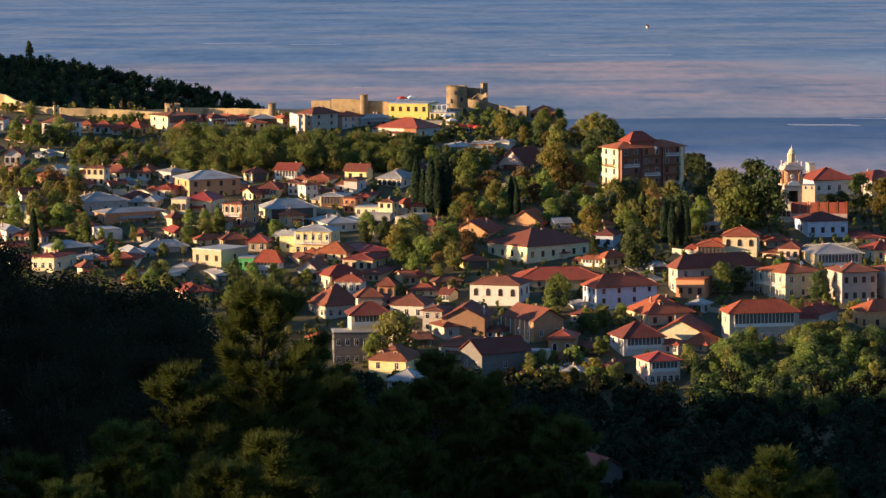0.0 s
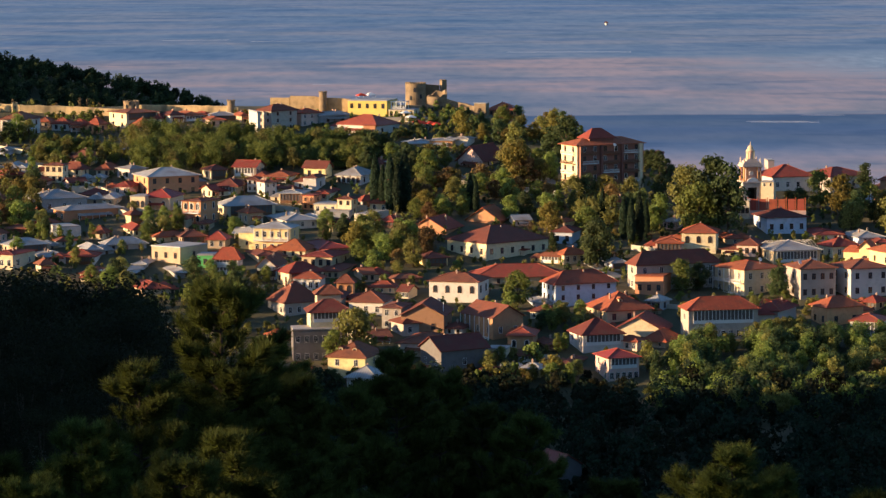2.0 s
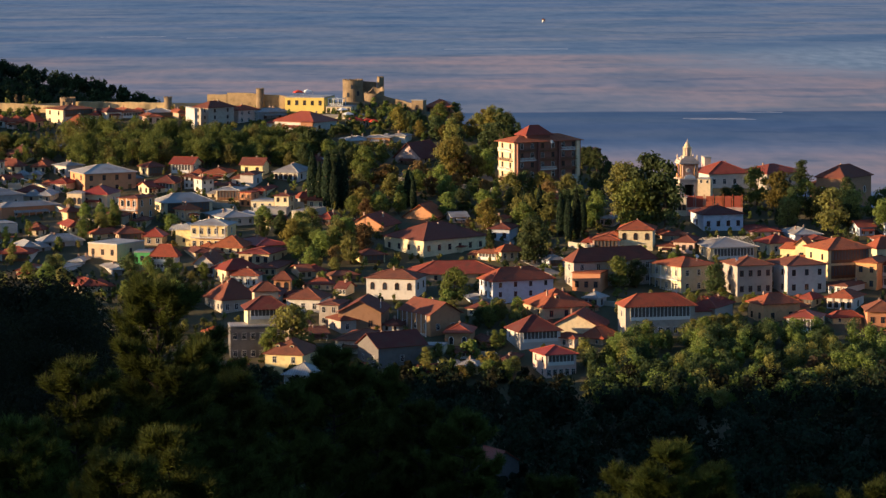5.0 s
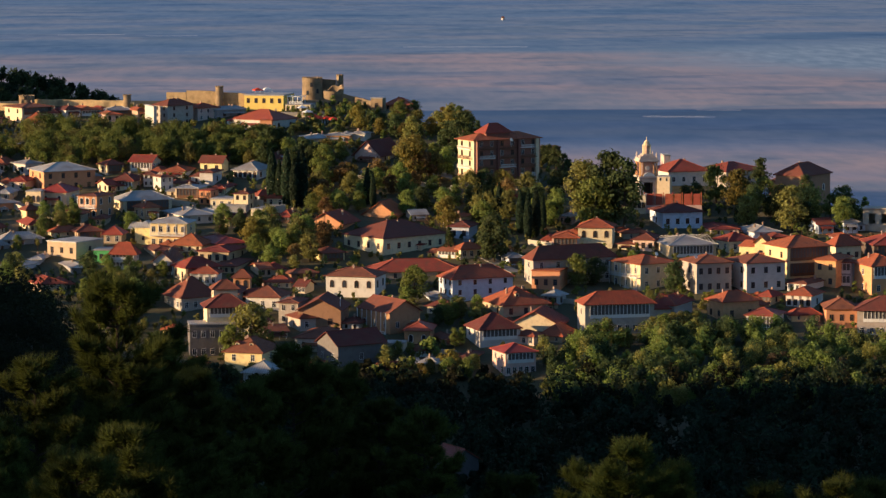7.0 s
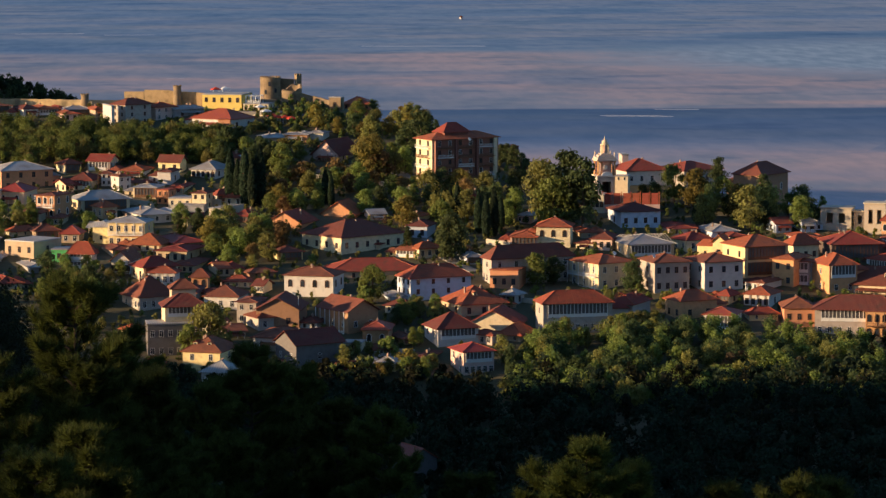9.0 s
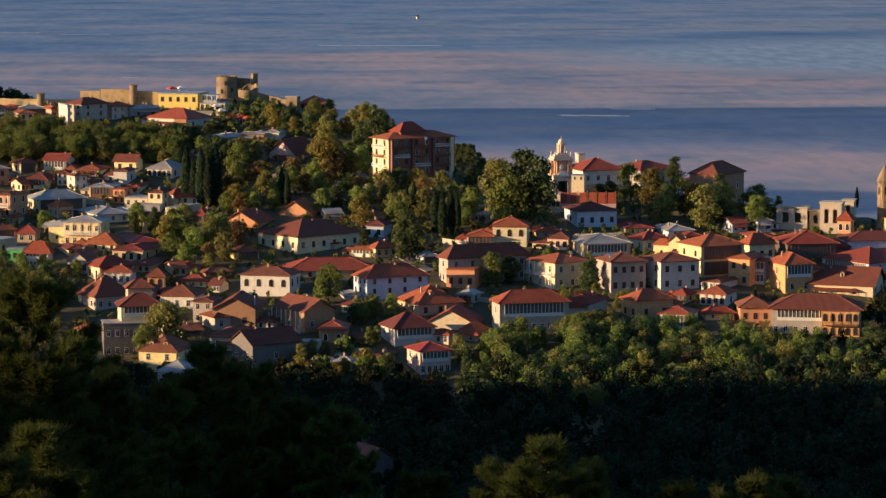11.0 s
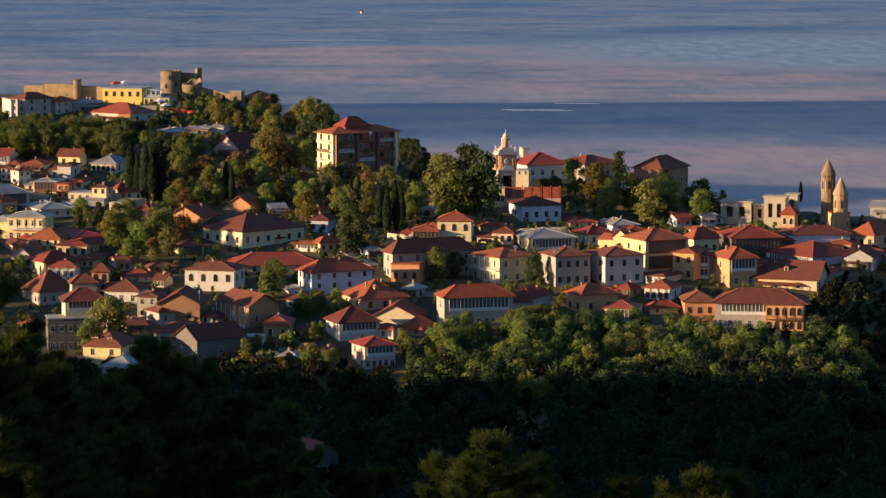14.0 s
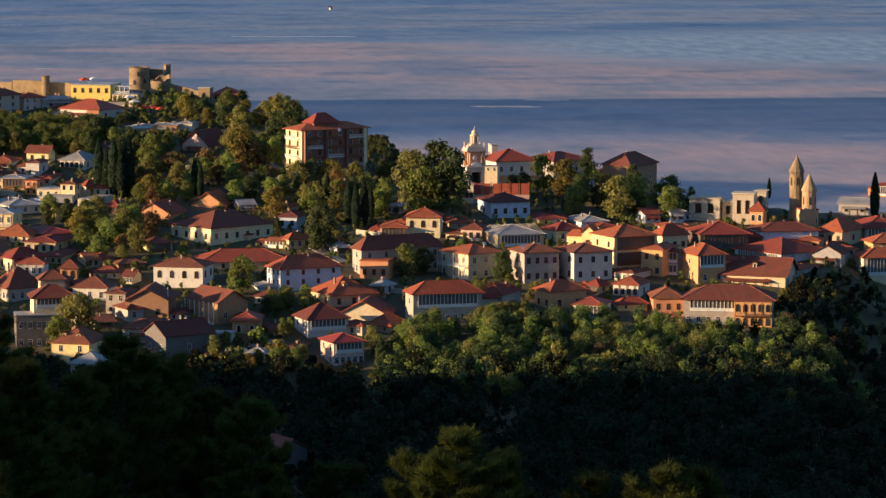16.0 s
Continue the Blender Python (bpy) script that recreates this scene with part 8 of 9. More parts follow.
tree(80.1, 1107.1, "cypress", "cypress", 1.27, 253)
tree(-133.2, 1097.9, "cypress", "cypress", 1.48, 77)
tree(23.4, 1153.8, "cypress", "cypress", 1.32, 51)
tree(25.3, 1149.7, "cypress", "cypress", 1.13, 59)
tree(102.2, 1113.3, "tall", "deep", 2.33, 202)
tree(94.7, 1117.0, "tall", "olive", 2.00, 24)
tree(107.0, 1108.8, "tall", "deep", 2.15, 37)
tree(97.8, 1109.7, "round", "green", 2.16, 239)
tree(40.2, 1193.3, "round", "gold", 1.95, 284)
tree(41.7, 1237.3, "tall", "olive", 1.29, 151)
tree(59.7, 1223.5, "tall", "deep", 1.64, 205)
tree(55.0, 1233.8, "round", "deep", 1.51, 257)
tree(61.8, 1066.2, "round", "deep", 1.85, 118)
tree(60.3, 1070.3, "tall", "deep", 1.19, 91)
tree(48.0, 1075.9, "conifer", "deep", 0.81, 278)
tree(-13.8, 961.9, "round", "olive", 1.77, 256)
tree(-19.3, 957.8, "round", "green", 1.17, 181)
tree(34.6, 1014.4, "round", "green", 1.37, 40)
tree(32.4, 1012.5, "bush", "green", 1.55, 120)
tree(86.0, 1034.4, "round", "green", 1.27, 158)
tree(91.6, 1038.0, "round", "deep", 1.06, 159)
tree(114.6, 1025.6, "round", "deep", 1.18, 84)
tree(86.6, 1074.5, "round", "green", 0.44, 320)
tree(42.2, 993.1, "round", "green", 0.80, 308)
tree(43.9, 988.0, "round", "green", 0.70, 216)
tree(46.5, 999.9, "round", "deep", 0.70, 22)
tree(44.6, 967.0, "tall", "green", 0.57, 62)
tree(47.9, 995.8, "round", "olive", 0.78, 122)
tree(45.6, 995.0, "round", "green", 0.62, 101)
tree(52.0, 990.6, "round", "olive", 0.64, 323)
tree(40.8, 988.2, "round", "deep", 0.67, 94)
tree(46.9, 969.9, "tall", "green", 0.49, 151)
tree(53.0, 1003.6, "round", "green", 0.63, 41)
tree(36.3, 940.3, "round", "olive", 0.58, 276)
tree(42.1, 942.1, "bush", "gold", 1.93, 31)
tree(42.9, 945.0, "bush", "gold", 1.48, 63)
tree(49.1, 944.7, "round", "olive", 0.61, 259)
tree(31.7, 957.5, "round", "olive", 0.52, 244)
tree(31.2, 941.5, "bush", "green", 1.41, 285)
tree(25.9, 952.6, "round", "olive", 0.52, 32)
tree(28.2, 958.6, "round", "olive", 0.51, 139)
tree(20.7, 935.8, "bush", "green", 1.26, 288)
tree(37.1, 956.3, "bush", "green", 1.77, 302)
tree(41.6, 938.1, "round", "green", 0.72, 274)
tree(28.7, 938.6, "round", "olive", 0.72, 25)
tree(24.0, 948.7, "round", "olive", 0.73, 336)
tree(33.5, 936.4, "bush", "gold", 1.40, 162)
tree(46.6, 937.8, "round", "green", 0.76, 295)
tree(23.9, 936.7, "bush", "gold", 1.65, 188)
tree(105.8, 972.3, "round", "green", 0.70, 201)
tree(109.0, 970.9, "round", "green", 0.72, 103)
tree(112.4, 969.5, "round", "green", 0.71, 198)
tree(113.4, 982.5, "round", "green", 0.68, 50)
tree(102.9, 976.6, "round", "olive", 0.68, 153)
tree(101.2, 971.7, "round", "green", 0.66, 70)
tree(111.4, 976.7, "round", "olive", 0.85, 93)
tree(92.8, 967.6, "round", "olive", 0.55, 34)
tree(105.9, 982.3, "round", "green", 0.59, 146)
tree(116.1, 981.2, "round", "olive", 0.75, 148)
tree(114.8, 969.2, "round", "olive", 0.86, 107)
tree(108.6, 979.0, "round", "olive", 0.76, 291)
tree(88.7, 969.0, "round", "olive", 0.86, 48)
tree(105.7, 975.3, "round", "green", 0.84, 300)
tree(158.6, 1130.9, "round", "deep", 0.90, 98)
tree(158.9, 1147.0, "round", "green", 1.28, 54)
tree(146.7, 1121.4, "tall", "deep", 0.61, 321)
tree(179.0, 1129.9, "round", "green", 0.94, 18)
tree(170.4, 1119.1, "tall", "green", 0.93, 185)
tree(168.1, 1111.4, "round", "deep", 1.13, 160)
tree(152.1, 1128.8, "round", "green", 1.15, 83)
tree(153.9, 1140.7, "round", "deep", 1.16, 266)
tree(150.7, 1147.1, "round", "deep", 1.30, 143)
tree(183.1, 1129.3, "round", "deep", 1.26, 277)
tree(149.1, 1119.1, "round", "olive", 1.27, 85)
tree(167.3, 1143.8, "tall", "deep", 0.75, 83)
tree(180.5, 1116.5, "tall", "green", 0.88, 29)
tree(190.0, 1126.1, "tall", "green", 0.62, 135)
tree(143.2, 1154.1, "round", "green", 1.57, 238)
tree(160.0, 1165.1, "tall", "deep", 1.19, 280)
tree(162.9, 1110.1, "round", "olive", 1.83, 100)
tree(179.4, 1106.5, "round", "green", 1.37, 235)
tree(171.6, 1136.1, "tall", "deep", 1.19, 151)
tree(249.4, 1110.3, "cypress", "cypress", 1.56, 110)
tree(301.6, 1568.3, "cypress", "cypress", 0.99, 46)
tree(-96.7, 1047.5, "round", "green", 0.79, 22)
tree(-89.4, 1047.2, "round", "deep", 1.04, 71)
tree(-85.4, 1004.4, "round", "olive", 0.72, 118)
tree(-64.9, 1022.9, "round", "green", 0.80, 303)
tree(-84.0, 1028.6, "round", "olive", 1.12, 107)
tree(-54.2, 1023.6, "round", "olive", 0.94, 26)
tree(-47.8, 1025.9, "round", "deep", 0.78, 192)
tree(-91.8, 1003.8, "round", "green", 0.97, 111)
tree(-57.1, 995.4, "round", "deep", 1.09, 48)
tree(-50.8, 1030.7, "round", "deep", 0.95, 279)
tree(-87.9, 1054.3, "round", "olive", 0.90, 48)
tree(-57.8, 1033.4, "round", "green", 0.99, 100)
tree(-90.3, 1041.1, "round", "green", 0.92, 24)
tree(-64.8, 1047.0, "round", "deep", 1.10, 326)
tree(-75.0, 1006.2, "round", "deep", 0.90, 255)
tree(-60.3, 1018.2, "round", "green", 1.12, 251)
tree(-49.4, 1009.8, "round", "green", 1.10, 12)
tree(-79.3, 1002.9, "round", "green", 0.84, 5)
tree(-89.2, 1016.1, "round", "green", 0.78, 23)
tree(-58.6, 990.3, "round", "deep", 1.01, 152)
tree(-55.7, 1014.5, "round", "olive", 0.99, 268)
tree(-49.9, 1001.8, "round", "green", 0.98, 296)
tree(-52.7, 1049.7, "round", "olive", 0.78, 217)
tree(-45.0, 1029.0, "round", "olive", 0.82, 137)
tree(-35.4, 933.3, "round", "deep", 0.71, 248)
tree(-17.7, 931.8, "round", "deep", 0.62, 153)
tree(-26.8, 935.6, "round", "deep", 0.75, 148)
tree(-19.4, 936.8, "round", "deep", 0.58, 92)
tree(-24.0, 934.7, "round", "deep", 0.73, 250)
tree(-0.1, 933.0, "round", "deep", 0.71, 260)
tree(-23.4, 930.7, "round", "deep", 0.69, 42)
tree(-4.5, 936.0, "round", "deep", 0.81, 24)
tree(1.5, 1154.0, "round", "autumn", 0.59, 295)
tree(-45.5, 987.0, "round", "olive", 0.45, 76)
tree(73.0, 1150.7, "round", "olive", 0.56, 352)
tree(-67.7, 1254.2, "round", "autumn", 0.83, 29)
tree(7.8, 1234.0, "round", "autumn", 0.62, 205)
tree(105.7, 1065.8, "round", "green", 0.54, 20)
tree(-70.5, 1216.0, "round", "olive", 0.56, 240)
tree(75.3, 1112.5, "round", "olive", 0.64, 196)
tree(1.0, 1154.0, "round", "deep", 0.57, 318)
tree(40.8, 1181.3, "round", "autumn", 0.75, 27)
tree(90.2, 1061.2, "round", "autumn", 0.49, 13)
tree(-52.9, 1024.6, "round", "olive", 0.70, 197)
tree(-81.3, 1217.3, "round", "autumn", 0.77, 8)
tree(105.5, 1010.5, "round", "olive", 0.60, 43)
tree(60.9, 1101.3, "round", "olive", 0.78, 13)
tree(-46.4, 1223.1, "round", "deep", 0.93, 79)
tree(33.8, 1183.5, "round", "green", 0.92, 356)
tree(217.2, 1022.2, "round", "deep", 0.48, 231)
tree(-68.5, 1254.1, "round", "green", 0.87, 137)
tree(192.5, 1087.1, "round", "olive", 0.60, 179)
tree(196.5, 1092.5, "round", "green", 0.56, 95)
tree(174.9, 1043.4, "round", "deep", 0.65, 197)
tree(-73.4, 1261.9, "round", "autumn", 0.86, 343)
tree(-64.8, 1231.3, "round", "autumn", 0.75, 327)
tree(100.4, 1110.5, "round", "autumn", 0.64, 359)
tree(-55.5, 1116.6, "round", "green", 0.81, 98)
tree(-66.1, 1240.2, "round", "green", 0.82, 5)
tree(-80.4, 1209.3, "round", "green", 0.92, 198)
tree(205.6, 1000.1, "round", "olive", 0.56, 179)
tree(-92.1, 1224.5, "round", "green", 0.64, 76)
tree(93.3, 1004.7, "round", "autumn", 0.57, 26)
tree(-47.0, 1253.1, "round", "green", 0.83, 276)
tree(-82.4, 1249.3, "round", "olive", 0.91, 288)
tree(98.6, 993.1, "round", "olive", 0.65, 240)
tree(-55.9, 1023.5, "round", "green", 0.68, 194)
tree(13.5, 1141.9, "round", "olive", 0.58, 231)
tree(-147.2, 1160.7, "round", "deep", 0.64, 192)
tree(99.1, 1052.3, "round", "olive", 0.59, 59)
tree(-1.6, 1057.0, "round", "olive", 0.66, 296)
tree(9.1, 1133.0, "round", "autumn", 0.86, 168)
tree(83.6, 1002.5, "round", "olive", 0.61, 6)
tree(99.6, 1045.3, "round", "green", 0.75, 198)
tree(160.6, 1075.1, "round", "green", 0.50, 26)
tree(97.3, 1102.7, "round", "olive", 0.61, 18)
tree(-11.8, 1092.9, "round", "olive", 0.75, 41)
tree(-13.6, 1145.9, "bush", "gold", 0.61, 274)
tree(1.0, 1078.0, "bush", "olive", 0.92, 189)
tree(-65.9, 1251.3, "bush", "scrub", 0.80, 33)
tree(-60.7, 1017.2, "bush", "scrub", 0.89, 108)
tree(104.7, 1054.8, "bush", "gold", 0.94, 73)
tree(9.1, 1152.0, "bush", "gold", 1.06, 46)
tree(118.0, 1091.6, "bush", "scrub", 0.96, 328)
tree(207.3, 1005.9, "bush", "olive", 0.63, 259)
tree(191.2, 998.9, "bush", "olive", 0.64, 78)
tree(194.2, 996.3, "bush", "gold", 0.77, 9)
tree(165.3, 1078.4, "bush", "green", 0.66, 43)
tree(-65.6, 1110.1, "bush", "olive", 0.90, 159)
tree(7.7, 1013.0, "bush", "gold", 0.67, 61)
tree(-57.0, 1238.7, "bush", "olive", 0.64, 301)
tree(-69.3, 1241.1, "bush", "olive", 0.96, 34)
tree(188.7, 999.3, "bush", "olive", 0.55, 142)
tree(166.6, 1085.3, "bush", "gold", 0.60, 181)
tree(17.5, 1066.9, "bush", "green", 0.86, 31)
tree(-54.8, 1196.7, "bush", "gold", 0.83, 93)
tree(22.5, 961.7, "bush", "green", 0.71, 333)
tree(197.0, 1003.8, "bush", "gold", 0.59, 246)
tree(-66.9, 1146.1, "bush", "gold", 0.61, 1)
tree(-131.1, 1148.5, "bush", "olive", 0.83, 29)
tree(227.1, 1090.6, "bush", "green", 0.65, 345)
tree(70.2, 1022.6, "bush", "green", 0.54, 214)
tree(-22.1, 1002.8, "bush", "gold", 0.54, 318)
tree(227.2, 1023.1, "bush", "olive", 0.57, 259)
tree(-40.0, 992.2, "bush", "olive", 0.86, 189)
tree(-36.7, 1112.4, "bush", "scrub", 0.82, 313)
tree(222.4, 1026.2, "bush", "scrub", 0.76, 339)
tree(81.0, 1106.0, "bush", "scrub", 0.62, 186)
tree(200.3, 1075.5, "bush", "green", 0.67, 181)
tree(143.9, 999.7, "bush", "olive", 0.68, 121)
tree(172.0, 987.1, "bush", "gold", 0.84, 12)
tree(-40.4, 1019.2, "bush", "green", 0.57, 240)
tree(172.1, 988.1, "bush", "gold", 0.63, 347)
tree(19.6, 937.8, "bush", "olive", 0.52, 130)
tree(204.4, 1000.3, "bush", "green", 0.78, 153)
tree(70.2, 1110.8, "bush", "gold", 0.87, 346)
tree(70.6, 1160.9, "bush", "gold", 0.73, 296)
tree(87.7, 1071.4, "bush", "olive", 0.74, 261)
tree(-91.9, 1244.6, "bush", "scrub", 0.90, 47)
tree(69.9, 1079.7, "bush", "gold", 0.89, 313)
tree(181.3, 1048.4, "bush", "scrub", 0.87, 266)
tree(43.1, 1126.2, "bush", "scrub", 0.78, 120)
tree(15.8, 1152.9, "bush", "green", 0.79, 294)
tree(1.5, 1243.0, "bush", "gold", 0.81, 214)
tree(191.7, 988.6, "bush", "gold", 0.73, 303)
tree(76.3, 1143.5, "bush", "olive", 0.89, 236)
tree(-18.2, 995.8, "bush", "gold", 0.66, 129)
tree(171.1, 1047.1, "bush", "green", 0.87, 179)
tree(-67.5, 1241.2, "bush", "green", 1.12, 15)
tree(-55.5, 1119.6, "bush", "olive", 0.62, 238)
tree(116.0, 1008.3, "bush", "green", 0.59, 83)
tree(228.0, 1087.4, "bush", "scrub", 0.58, 294)
tree(98.2, 1101.6, "bush", "green", 0.91, 289)
tree(153.7, 1061.9, "bush", "scrub", 0.74, 35)
tree(92.5, 1002.7, "bush", "gold", 0.81, 90)
tree(-53.4, 1119.7, "bush", "gold", 0.85, 172)
tree(30.6, 1210.6, "bush", "gold", 0.76, 354)
tree(67.5, 1074.9, "bush", "scrub", 0.99, 180)
tree(56.0, 989.4, "bush", "olive", 0.58, 247)
tree(220.4, 1022.5, "bush", "scrub", 0.66, 91)
tree(188.4, 1089.8, "bush", "gold", 0.59, 37)
tree(-126.2, 1213.5, "bush", "gold", 0.90, 310)
tree(0.8, 953.0, "bush", "gold", 0.60, 156)
tree(77.3, 1133.4, "bush", "green", 1.03, 106)
tree(-53.8, 1095.7, "bush", "gold", 0.63, 230)
tree(116.3, 1043.5, "bush", "scrub", 0.55, 144)
tree(17.7, 1044.8, "bush", "scrub", 0.81, 72)
tree(-133.6, 1266.0, "bush", "scrub", 0.87, 309)
tree(-55.5, 1229.7, "bush", "green", 1.11, 344)
tree(33.5, 1008.4, "bush", "olive", 0.89, 299)
tree(30.6, 1107.6, "bush", "gold", 0.71, 263)
tree(36.0, 1191.5, "bush", "gold", 0.86, 320)
tree(27.8, 1202.7, "bush", "olive", 0.75, 147)
tree(21.6, 1001.8, "bush", "olive", 0.56, 81)
tree(-29.4, 1245.7, "bush", "olive", 0.84, 58)
tree(35.1, 1169.5, "bush", "gold", 1.00, 149)
tree(1.9, 950.0, "bush", "olive", 0.68, 35)
tree(182.8, 1049.2, "bush", "scrub", 0.75, 282)
tree(-53.6, 1040.6, "bush", "gold", 0.55, 195)
tree(3.0, 1017.0, "bush", "olive", 0.86, 253)
tree(175.6, 997.7, "bush", "gold", 0.70, 7)
tree(-119.5, 1106.6, "bush", "gold", 0.69, 332)
tree(194.3, 1100.0, "bush", "scrub", 0.60, 116)
tree(138.1, 1046.9, "bush", "green", 0.58, 227)
tree(160.0, 1070.1, "bush", "olive", 0.72, 125)
tree(-11.9, 1038.9, "bush", "gold", 0.80, 353)
tree(-46.4, 1015.9, "bush", "gold", 0.60, 247)
tree(-30.0, 1026.6, "bush", "gold", 0.53, 140)
tree(216.2, 1014.2, "bush", "scrub", 0.85, 117)
tree(87.5, 1067.4, "bush", "scrub", 0.83, 347)
tree(136.5, 1009.8, "bush", "olive", 0.80, 321)
tree(-88.4, 1232.8, "bush", "scrub", 0.90, 271)
tree(190.4, 991.9, "bush", "scrub", 0.91, 173)
tree(214.6, 1017.6, "bush", "gold", 0.69, 7)
tree(-48.7, 1214.0, "bush", "scrub", 0.80, 299)
tree(118.0, 1035.3, "bush", "olive", 0.78, 212)
tree(99.3, 1001.1, "bush", "scrub", 0.77, 16)
tree(186.4, 1092.2, "bush", "scrub", 0.88, 31)
tree(8.7, 1165.0, "bush", "gold", 0.65, 46)
tree(149.6, 1080.7, "bush", "olive", 0.65, 168)
tree(57.2, 983.3, "bush", "green", 0.55, 67)
tree(52.6, 991.6, "bush", "scrub", 0.70, 262)
tree(176.4, 1051.3, "bush", "gold", 0.59, 37)
tree(1.2, 1036.0, "bush", "gold", 0.65, 50)
tree(162.5, 1095.0, "bush", "olive", 0.86, 220)
tree(17.7, 1010.8, "bush", "olive", 0.67, 351)
tree(65.2, 1019.9, "bush", "scrub", 0.76, 343)
tree(-107.9, 1187.1, "bush", "gold", 0.93, 26)
tree(84.6, 1023.5, "bush", "green", 0.82, 92)
tree(-38.2, 1022.3, "bush", "scrub", 0.91, 3)
tree(-85.7, 1229.0, "bush", "green", 0.96, 72)
tree(58.5, 1071.4, "bush", "olive", 0.75, 189)
tree(58.3, 1093.4, "bush", "green", 0.66, 3)
tree(-63.3, 1021.0, "bush", "scrub", 0.84, 148)
tree(-21.7, 1245.8, "bush", "olive", 1.02, 66)
tree(17.1, 1187.9, "bush", "scrub", 0.62, 87)
tree(54.8, 1154.7, "bush", "scrub", 0.83, 179)
tree(68.0, 1021.7, "bush", "scrub", 0.81, 321)
tree(-87.6, 1201.8, "bush", "gold", 0.83, 268)
tree(58.8, 1134.5, "bush", "scrub", 0.75, 198)
tree(-16.5, 1041.9, "bush", "scrub", 0.59, 158)
tree(216.1, 1024.5, "bush", "green", 0.70, 158)
tree(104.7, 1000.5, "bush", "green", 0.82, 330)
tree(-84.8, 1209.0, "bush", "gold", 1.09, 98)
tree(-65.4, 1220.2, "bush", "green", 0.66, 259)
tree(-145.5, 1203.2, "bush", "olive", 1.00, 305)
tree(-56.3, 1127.6, "bush", "gold", 0.71, 119)
tree(60.9, 1090.3, "bush", "gold", 0.92, 99)
tree(33.6, 1116.5, "bush", "gold", 0.74, 82)
tree(-129.0, 1235.3, "bush", "olive", 0.86, 223)
tree(179.7, 990.8, "bush", "gold", 0.68, 257)
tree(-1.4, 1100.0, "bush", "olive", 0.60, 14)
tree(142.1, 1043.4, "bush", "green", 0.80, 9)
tree(-44.2, 1015.0, "bush", "gold", 0.75, 56)
tree(153.2, 1076.1, "bush", "olive", 0.61, 214)
tree(171.1, 1043.1, "bush", "olive", 0.77, 73)
tree(-38.3, 1254.4, "bush", "gold", 0.82, 95)
tree(54.9, 1181.7, "bush", "green", 1.03, 325)
tree(3.7, 1101.0, "bush", "scrub", 0.90, 34)
tree(-11.8, 998.9, "bush", "scrub", 0.77, 68)
tree(116.3, 1023.4, "bush", "green", 0.87, 234)
tree(-149.2, 1232.0, "bush", "green", 1.03, 161)
tree(65.1, 1101.1, "bush", "olive", 0.90, 146)
tree(17.6, 935.8, "bush", "scrub", 0.55, 164)
tree(218.6, 1014.7, "bush", "gold", 0.56, 186)
tree(47.9, 988.8, "bush", "green", 0.57, 73)
tree(28.3, 1190.7, "bush", "scrub", 0.68, 203)
tree(-77.2, 1225.6, "bush", "olive", 0.66, 227)
tree(67.1, 1088.9, "bush", "olive", 0.69, 358)
tree(93.6, 1006.7, "bush", "green", 0.73, 102)
tree(159.5, 1077.3, "bush", "scrub", 0.78, 283)
tree(92.7, 1108.1, "bush", "gold", 0.71, 269)
tree(12.9, 1085.9, "bush", "olive", 0.81, 162)
tree(99.4, 1050.3, "bush", "scrub", 0.83, 65)
tree(51.0, 1142.9, "bush", "olive", 1.02, 87)
tree(102.0, 1014.9, "bush", "green", 0.77, 14)
tree(95.8, 1114.9, "bush", "scrub", 0.98, 328)
tree(123.2, 1011.5, "bush", "gold", 0.88, 66)
tree(35.6, 1120.4, "bush", "green", 0.69, 25)
tree(-46.9, 1012.9, "bush", "scrub", 0.58, 295)
tree(47.7, 1101.0, "bush", "gold", 0.57, 258)
tree(-40.7, 1252.3, "bush", "olive", 0.69, 135)
tree(126.3, 1009.1, "bush", "gold", 0.67, 26)
tree(75.7, 1100.4, "bush", "green", 0.81, 197)
tree(228.1, 1047.5, "bush", "olive", 0.71, 101)
tree(85.1, 1059.6, "bush", "green", 0.56, 70)
tree(120.7, 1004.8, "bush", "olive", 0.73, 310)
tree(31.5, 1281.6, "round", "deep", 0.84, 118)
tree(57.5, 1286.7, "round", "gold", 0.97, 237)
tree(52.8, 1279.9, "round", "olive", 0.98, 184)
tree(38.1, 1293.4, "round", "green", 1.10, 14)
tree(45.2, 1304.2, "round", "deep", 0.89, 153)
tree(36.5, 1269.5, "round", "deep", 1.04, 15)
tree(39.5, 1266.4, "round", "gold", 0.73, 31)
tree(63.3, 1267.4, "round", "green", 0.80, 237)
tree(61.3, 1273.5, "round", "gold", 1.11, 189)
tree(64.0, 1278.4, "round", "gold", 1.00, 222)
tree(56.7, 1269.7, "round", "gold", 1.11, 329)
tree(58.2, 1286.7, "round", "olive", 1.13, 235)
tree(39.8, 1301.4, "round", "gold", 0.98, 142)
tree(30.4, 1271.6, "round", "gold", 0.82, 276)
tree(23.1, 1280.8, "round", "gold", 1.14, 282)
tree(44.3, 1264.2, "round", "deep", 0.77, 237)
tree(58.8, 1271.6, "round", "deep", 1.01, 39)
tree(45.3, 1284.2, "round", "olive", 0.98, 303)
tree(49.7, 1272.0, "round", "gold", 0.89, 327)
tree(55.2, 1290.8, "round", "gold", 0.91, 327)
tree(88.0, 1216.8, "tall", "deep", 0.76, 197)
tree(90.4, 1215.6, "tall", "deep", 0.80, 162)
tree(92.6, 1212.5, "tall", "deep", 0.83, 163)
tree(94.5, 1205.3, "tall", "deep", 0.72, 205)
tree(95.8, 1197.2, "tall", "deep", 0.68, 292)
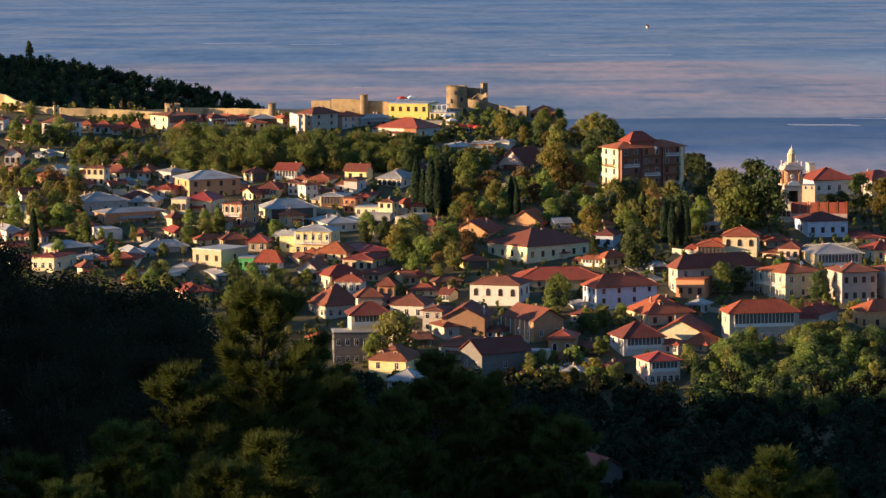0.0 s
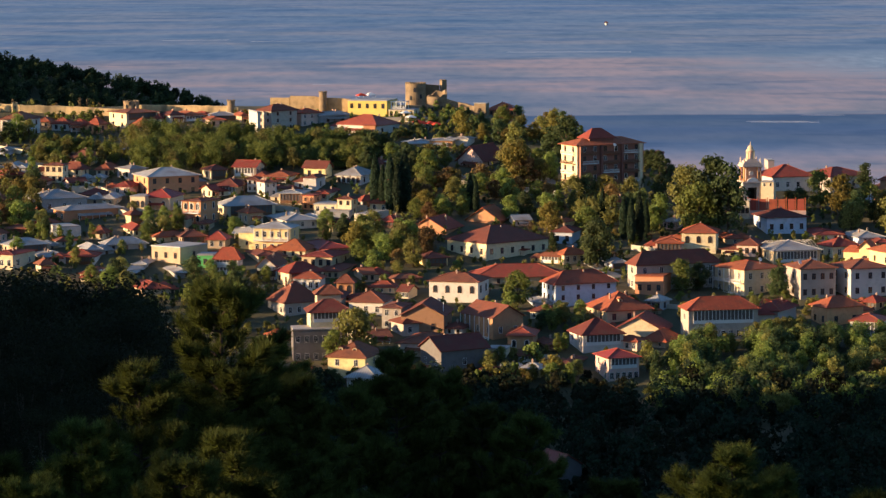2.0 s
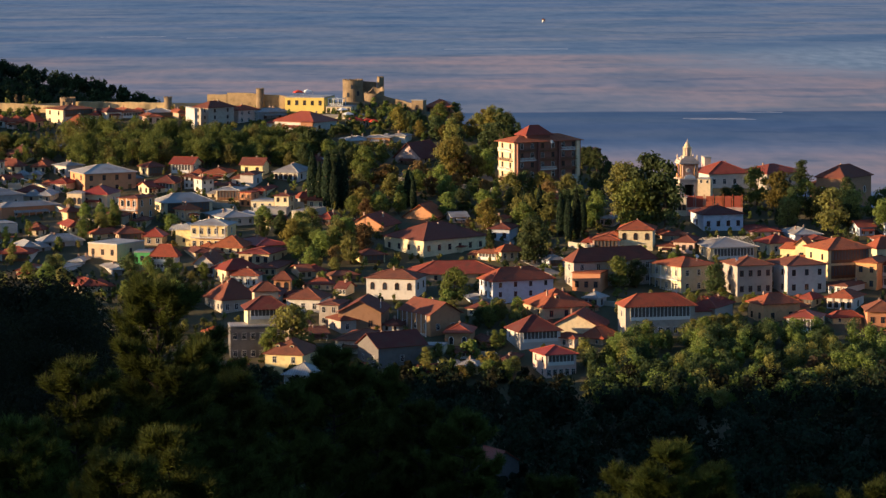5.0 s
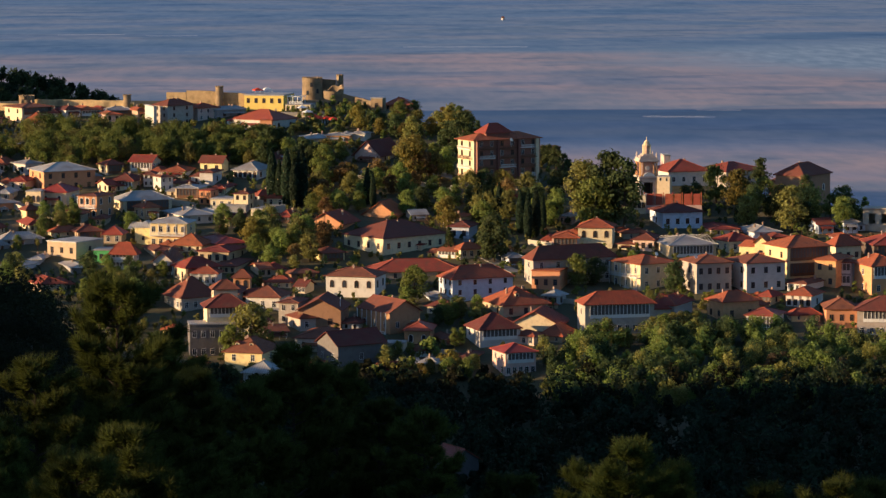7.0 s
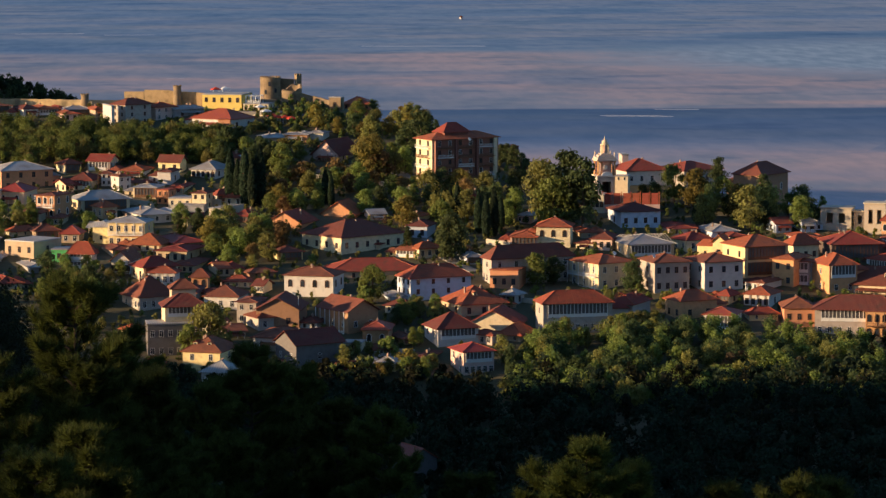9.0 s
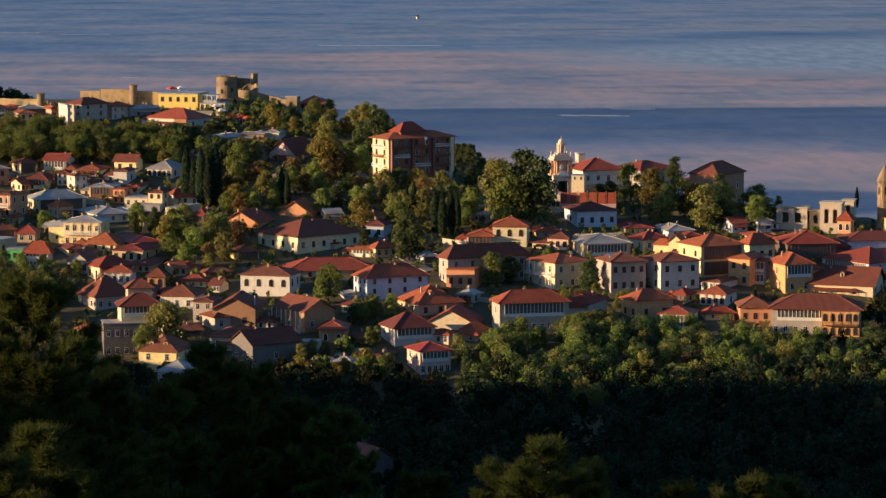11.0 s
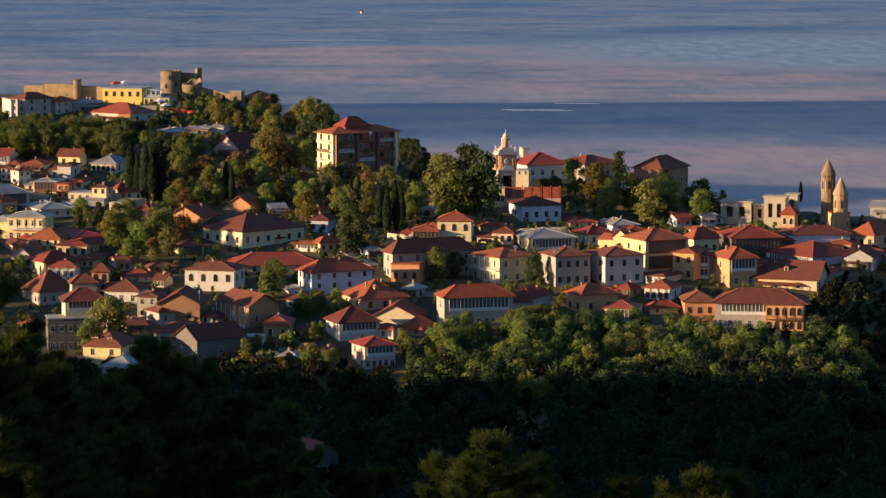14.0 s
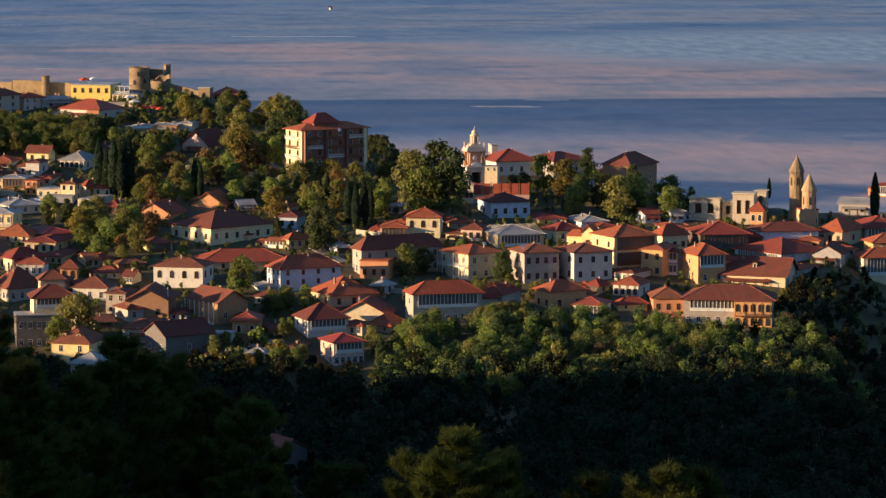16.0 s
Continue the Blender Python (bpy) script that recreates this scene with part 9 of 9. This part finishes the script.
tree(67.0, 1265.2, "tall", "deep", 0.64, 334)
tree(61.4, 1280.5, "tall", "deep", 0.88, 351)
tree(24.5, 1284.8, "bush", "olive", 0.86, 189)
tree(-2.7, 1275.0, "bush", "olive", 0.53, 35)
tree(1.6, 1277.0, "bush", "olive", 0.71, 255)
tree(13.1, 1271.9, "bush", "olive", 0.73, 72)
tree(15.4, 1277.9, "bush", "green", 0.60, 104)
tree(15.4, 1275.9, "bush", "olive", 0.57, 63)
tree(-116.3, 1312.9, "bush", "gold", 0.74, 354)
tree(-170.7, 1314.0, "bush", "olive", 0.80, 168)
tree(-137.2, 1316.9, "bush", "green", 0.90, 314)
tree(-143.9, 1315.1, "bush", "olive", 0.69, 277)
tree(-131.8, 1320.4, "bush", "gold", 0.65, 157)
tree(-60.7, 1315.6, "bush", "gold", 0.95, 191)
tree(-121.2, 1309.4, "bush", "green", 0.70, 91)
tree(-159.8, 1316.3, "bush", "gold", 0.72, 106)
tree(-143.2, 1312.2, "bush", "gold", 0.80, 248)
tree(-127.5, 1317.8, "bush", "olive", 0.89, 46)
tree(-123.3, 1314.2, "bush", "green", 1.05, 296)
tree(-129.2, 1309.6, "bush", "green", 0.97, 29)
tree(-107.3, 1318.6, "bush", "gold", 0.77, 227)
tree(-108.7, 1316.5, "bush", "green", 0.90, 70)
tree(-142.4, 1312.3, "bush", "olive", 0.87, 299)
tree(-131.8, 1313.4, "bush", "green", 0.83, 108)
tree(-149.5, 1309.5, "bush", "gold", 0.66, 330)
tree(-95.0, 1311.6, "bush", "olive", 0.63, 18)
tree(-134.9, 1318.1, "bush", "olive", 0.79, 315)
tree(-121.4, 1318.4, "bush", "green", 0.98, 74)
tree(-147.4, 1317.8, "bush", "green", 0.68, 306)
tree(-117.3, 1313.8, "bush", "gold", 0.61, 52)
tree(-144.8, 1313.0, "bush", "green", 0.72, 106)
tree(-174.3, 1317.5, "bush", "green", 0.71, 259)
tree(-100.0, 1317.2, "bush", "olive", 0.65, 122)
tree(-133.8, 1313.2, "bush", "gold", 0.89, 135)
tree(-179.8, 1478.0, "conifer", "deep", 1.0, 40, "lone dark conifer on the crest of the wooded hill")
tree(-162.2, 1337.2, "bush", "olive", 1.19, 158)
tree(-167.4, 1333.5, "round", "olive", 0.49, 87)
tree(-161.9, 1328.2, "bush", "olive", 1.10, 40)
tree(-169.5, 1331.2, "bush", "olive", 1.08, 156)
tree(-162.3, 1331.1, "bush", "olive", 1.11, 143)
tree(-171.1, 1330.0, "bush", "olive", 1.06, 296)
tree(131.7, 1151.5, "round", "olive", 0.85, 102)
tree(135.3, 1148.1, "round", "deep", 1.04, 7)
tree(149.6, 1146.3, "round", "gold", 1.65, 75)
tree(171.2, 1121.0, "round", "olive", 1.53, 127)
tree(162.0, 1126.4, "round", "gold", 1.44, 70)
tree(183.0, 1111.0, "round", "deep", 1.20, 52)

# ---- shrubs and weeds in the gardens between the houses ----
def free_plot(x, y):
    return all((x - a) ** 2 + (y - b) ** 2 > (r + 0.6) ** 2 for a, b, r in PLOTS) and y < lerp_rows(x, [(20, 1325), (60, 1270), (97, 1218), (168, 1145), (228, 1112)])


woodland("garden_shrubs", "shrubs and vines in the town gardens", scatter(2900, -165, 235, 945, 1320, 1.5, 3.6, free_plot), ("green", "olive", "olive", "deep"), wood_rng, 0.30, 5, 18)
woodland("terrace_wood", "dense green wood on the slope below the castle", scatter(120, -107, -46, 1218, 1268, 7.5, 10.5, free_plot) + scatter(95, -46, -8, 1218, 1262, 6, 8.5, free_plot)
         + scatter(40, -135, -107, 1220, 1262, 5, 7, free_plot), ("green", "green", "olive", "green"), wood_rng, 0.25, 15, 62)
woodland("castle_scrub", "low shrubs and small trees on the slope under the castle", scatter(150, -2, 64, 1268, 1326, 1.5, 4.2, free_plot) + scatter(60, -60, 0, 1262, 1288, 2.0, 4.5, free_plot), ("green", "olive", "deep"), wood_rng, 0.25, 7, 40)
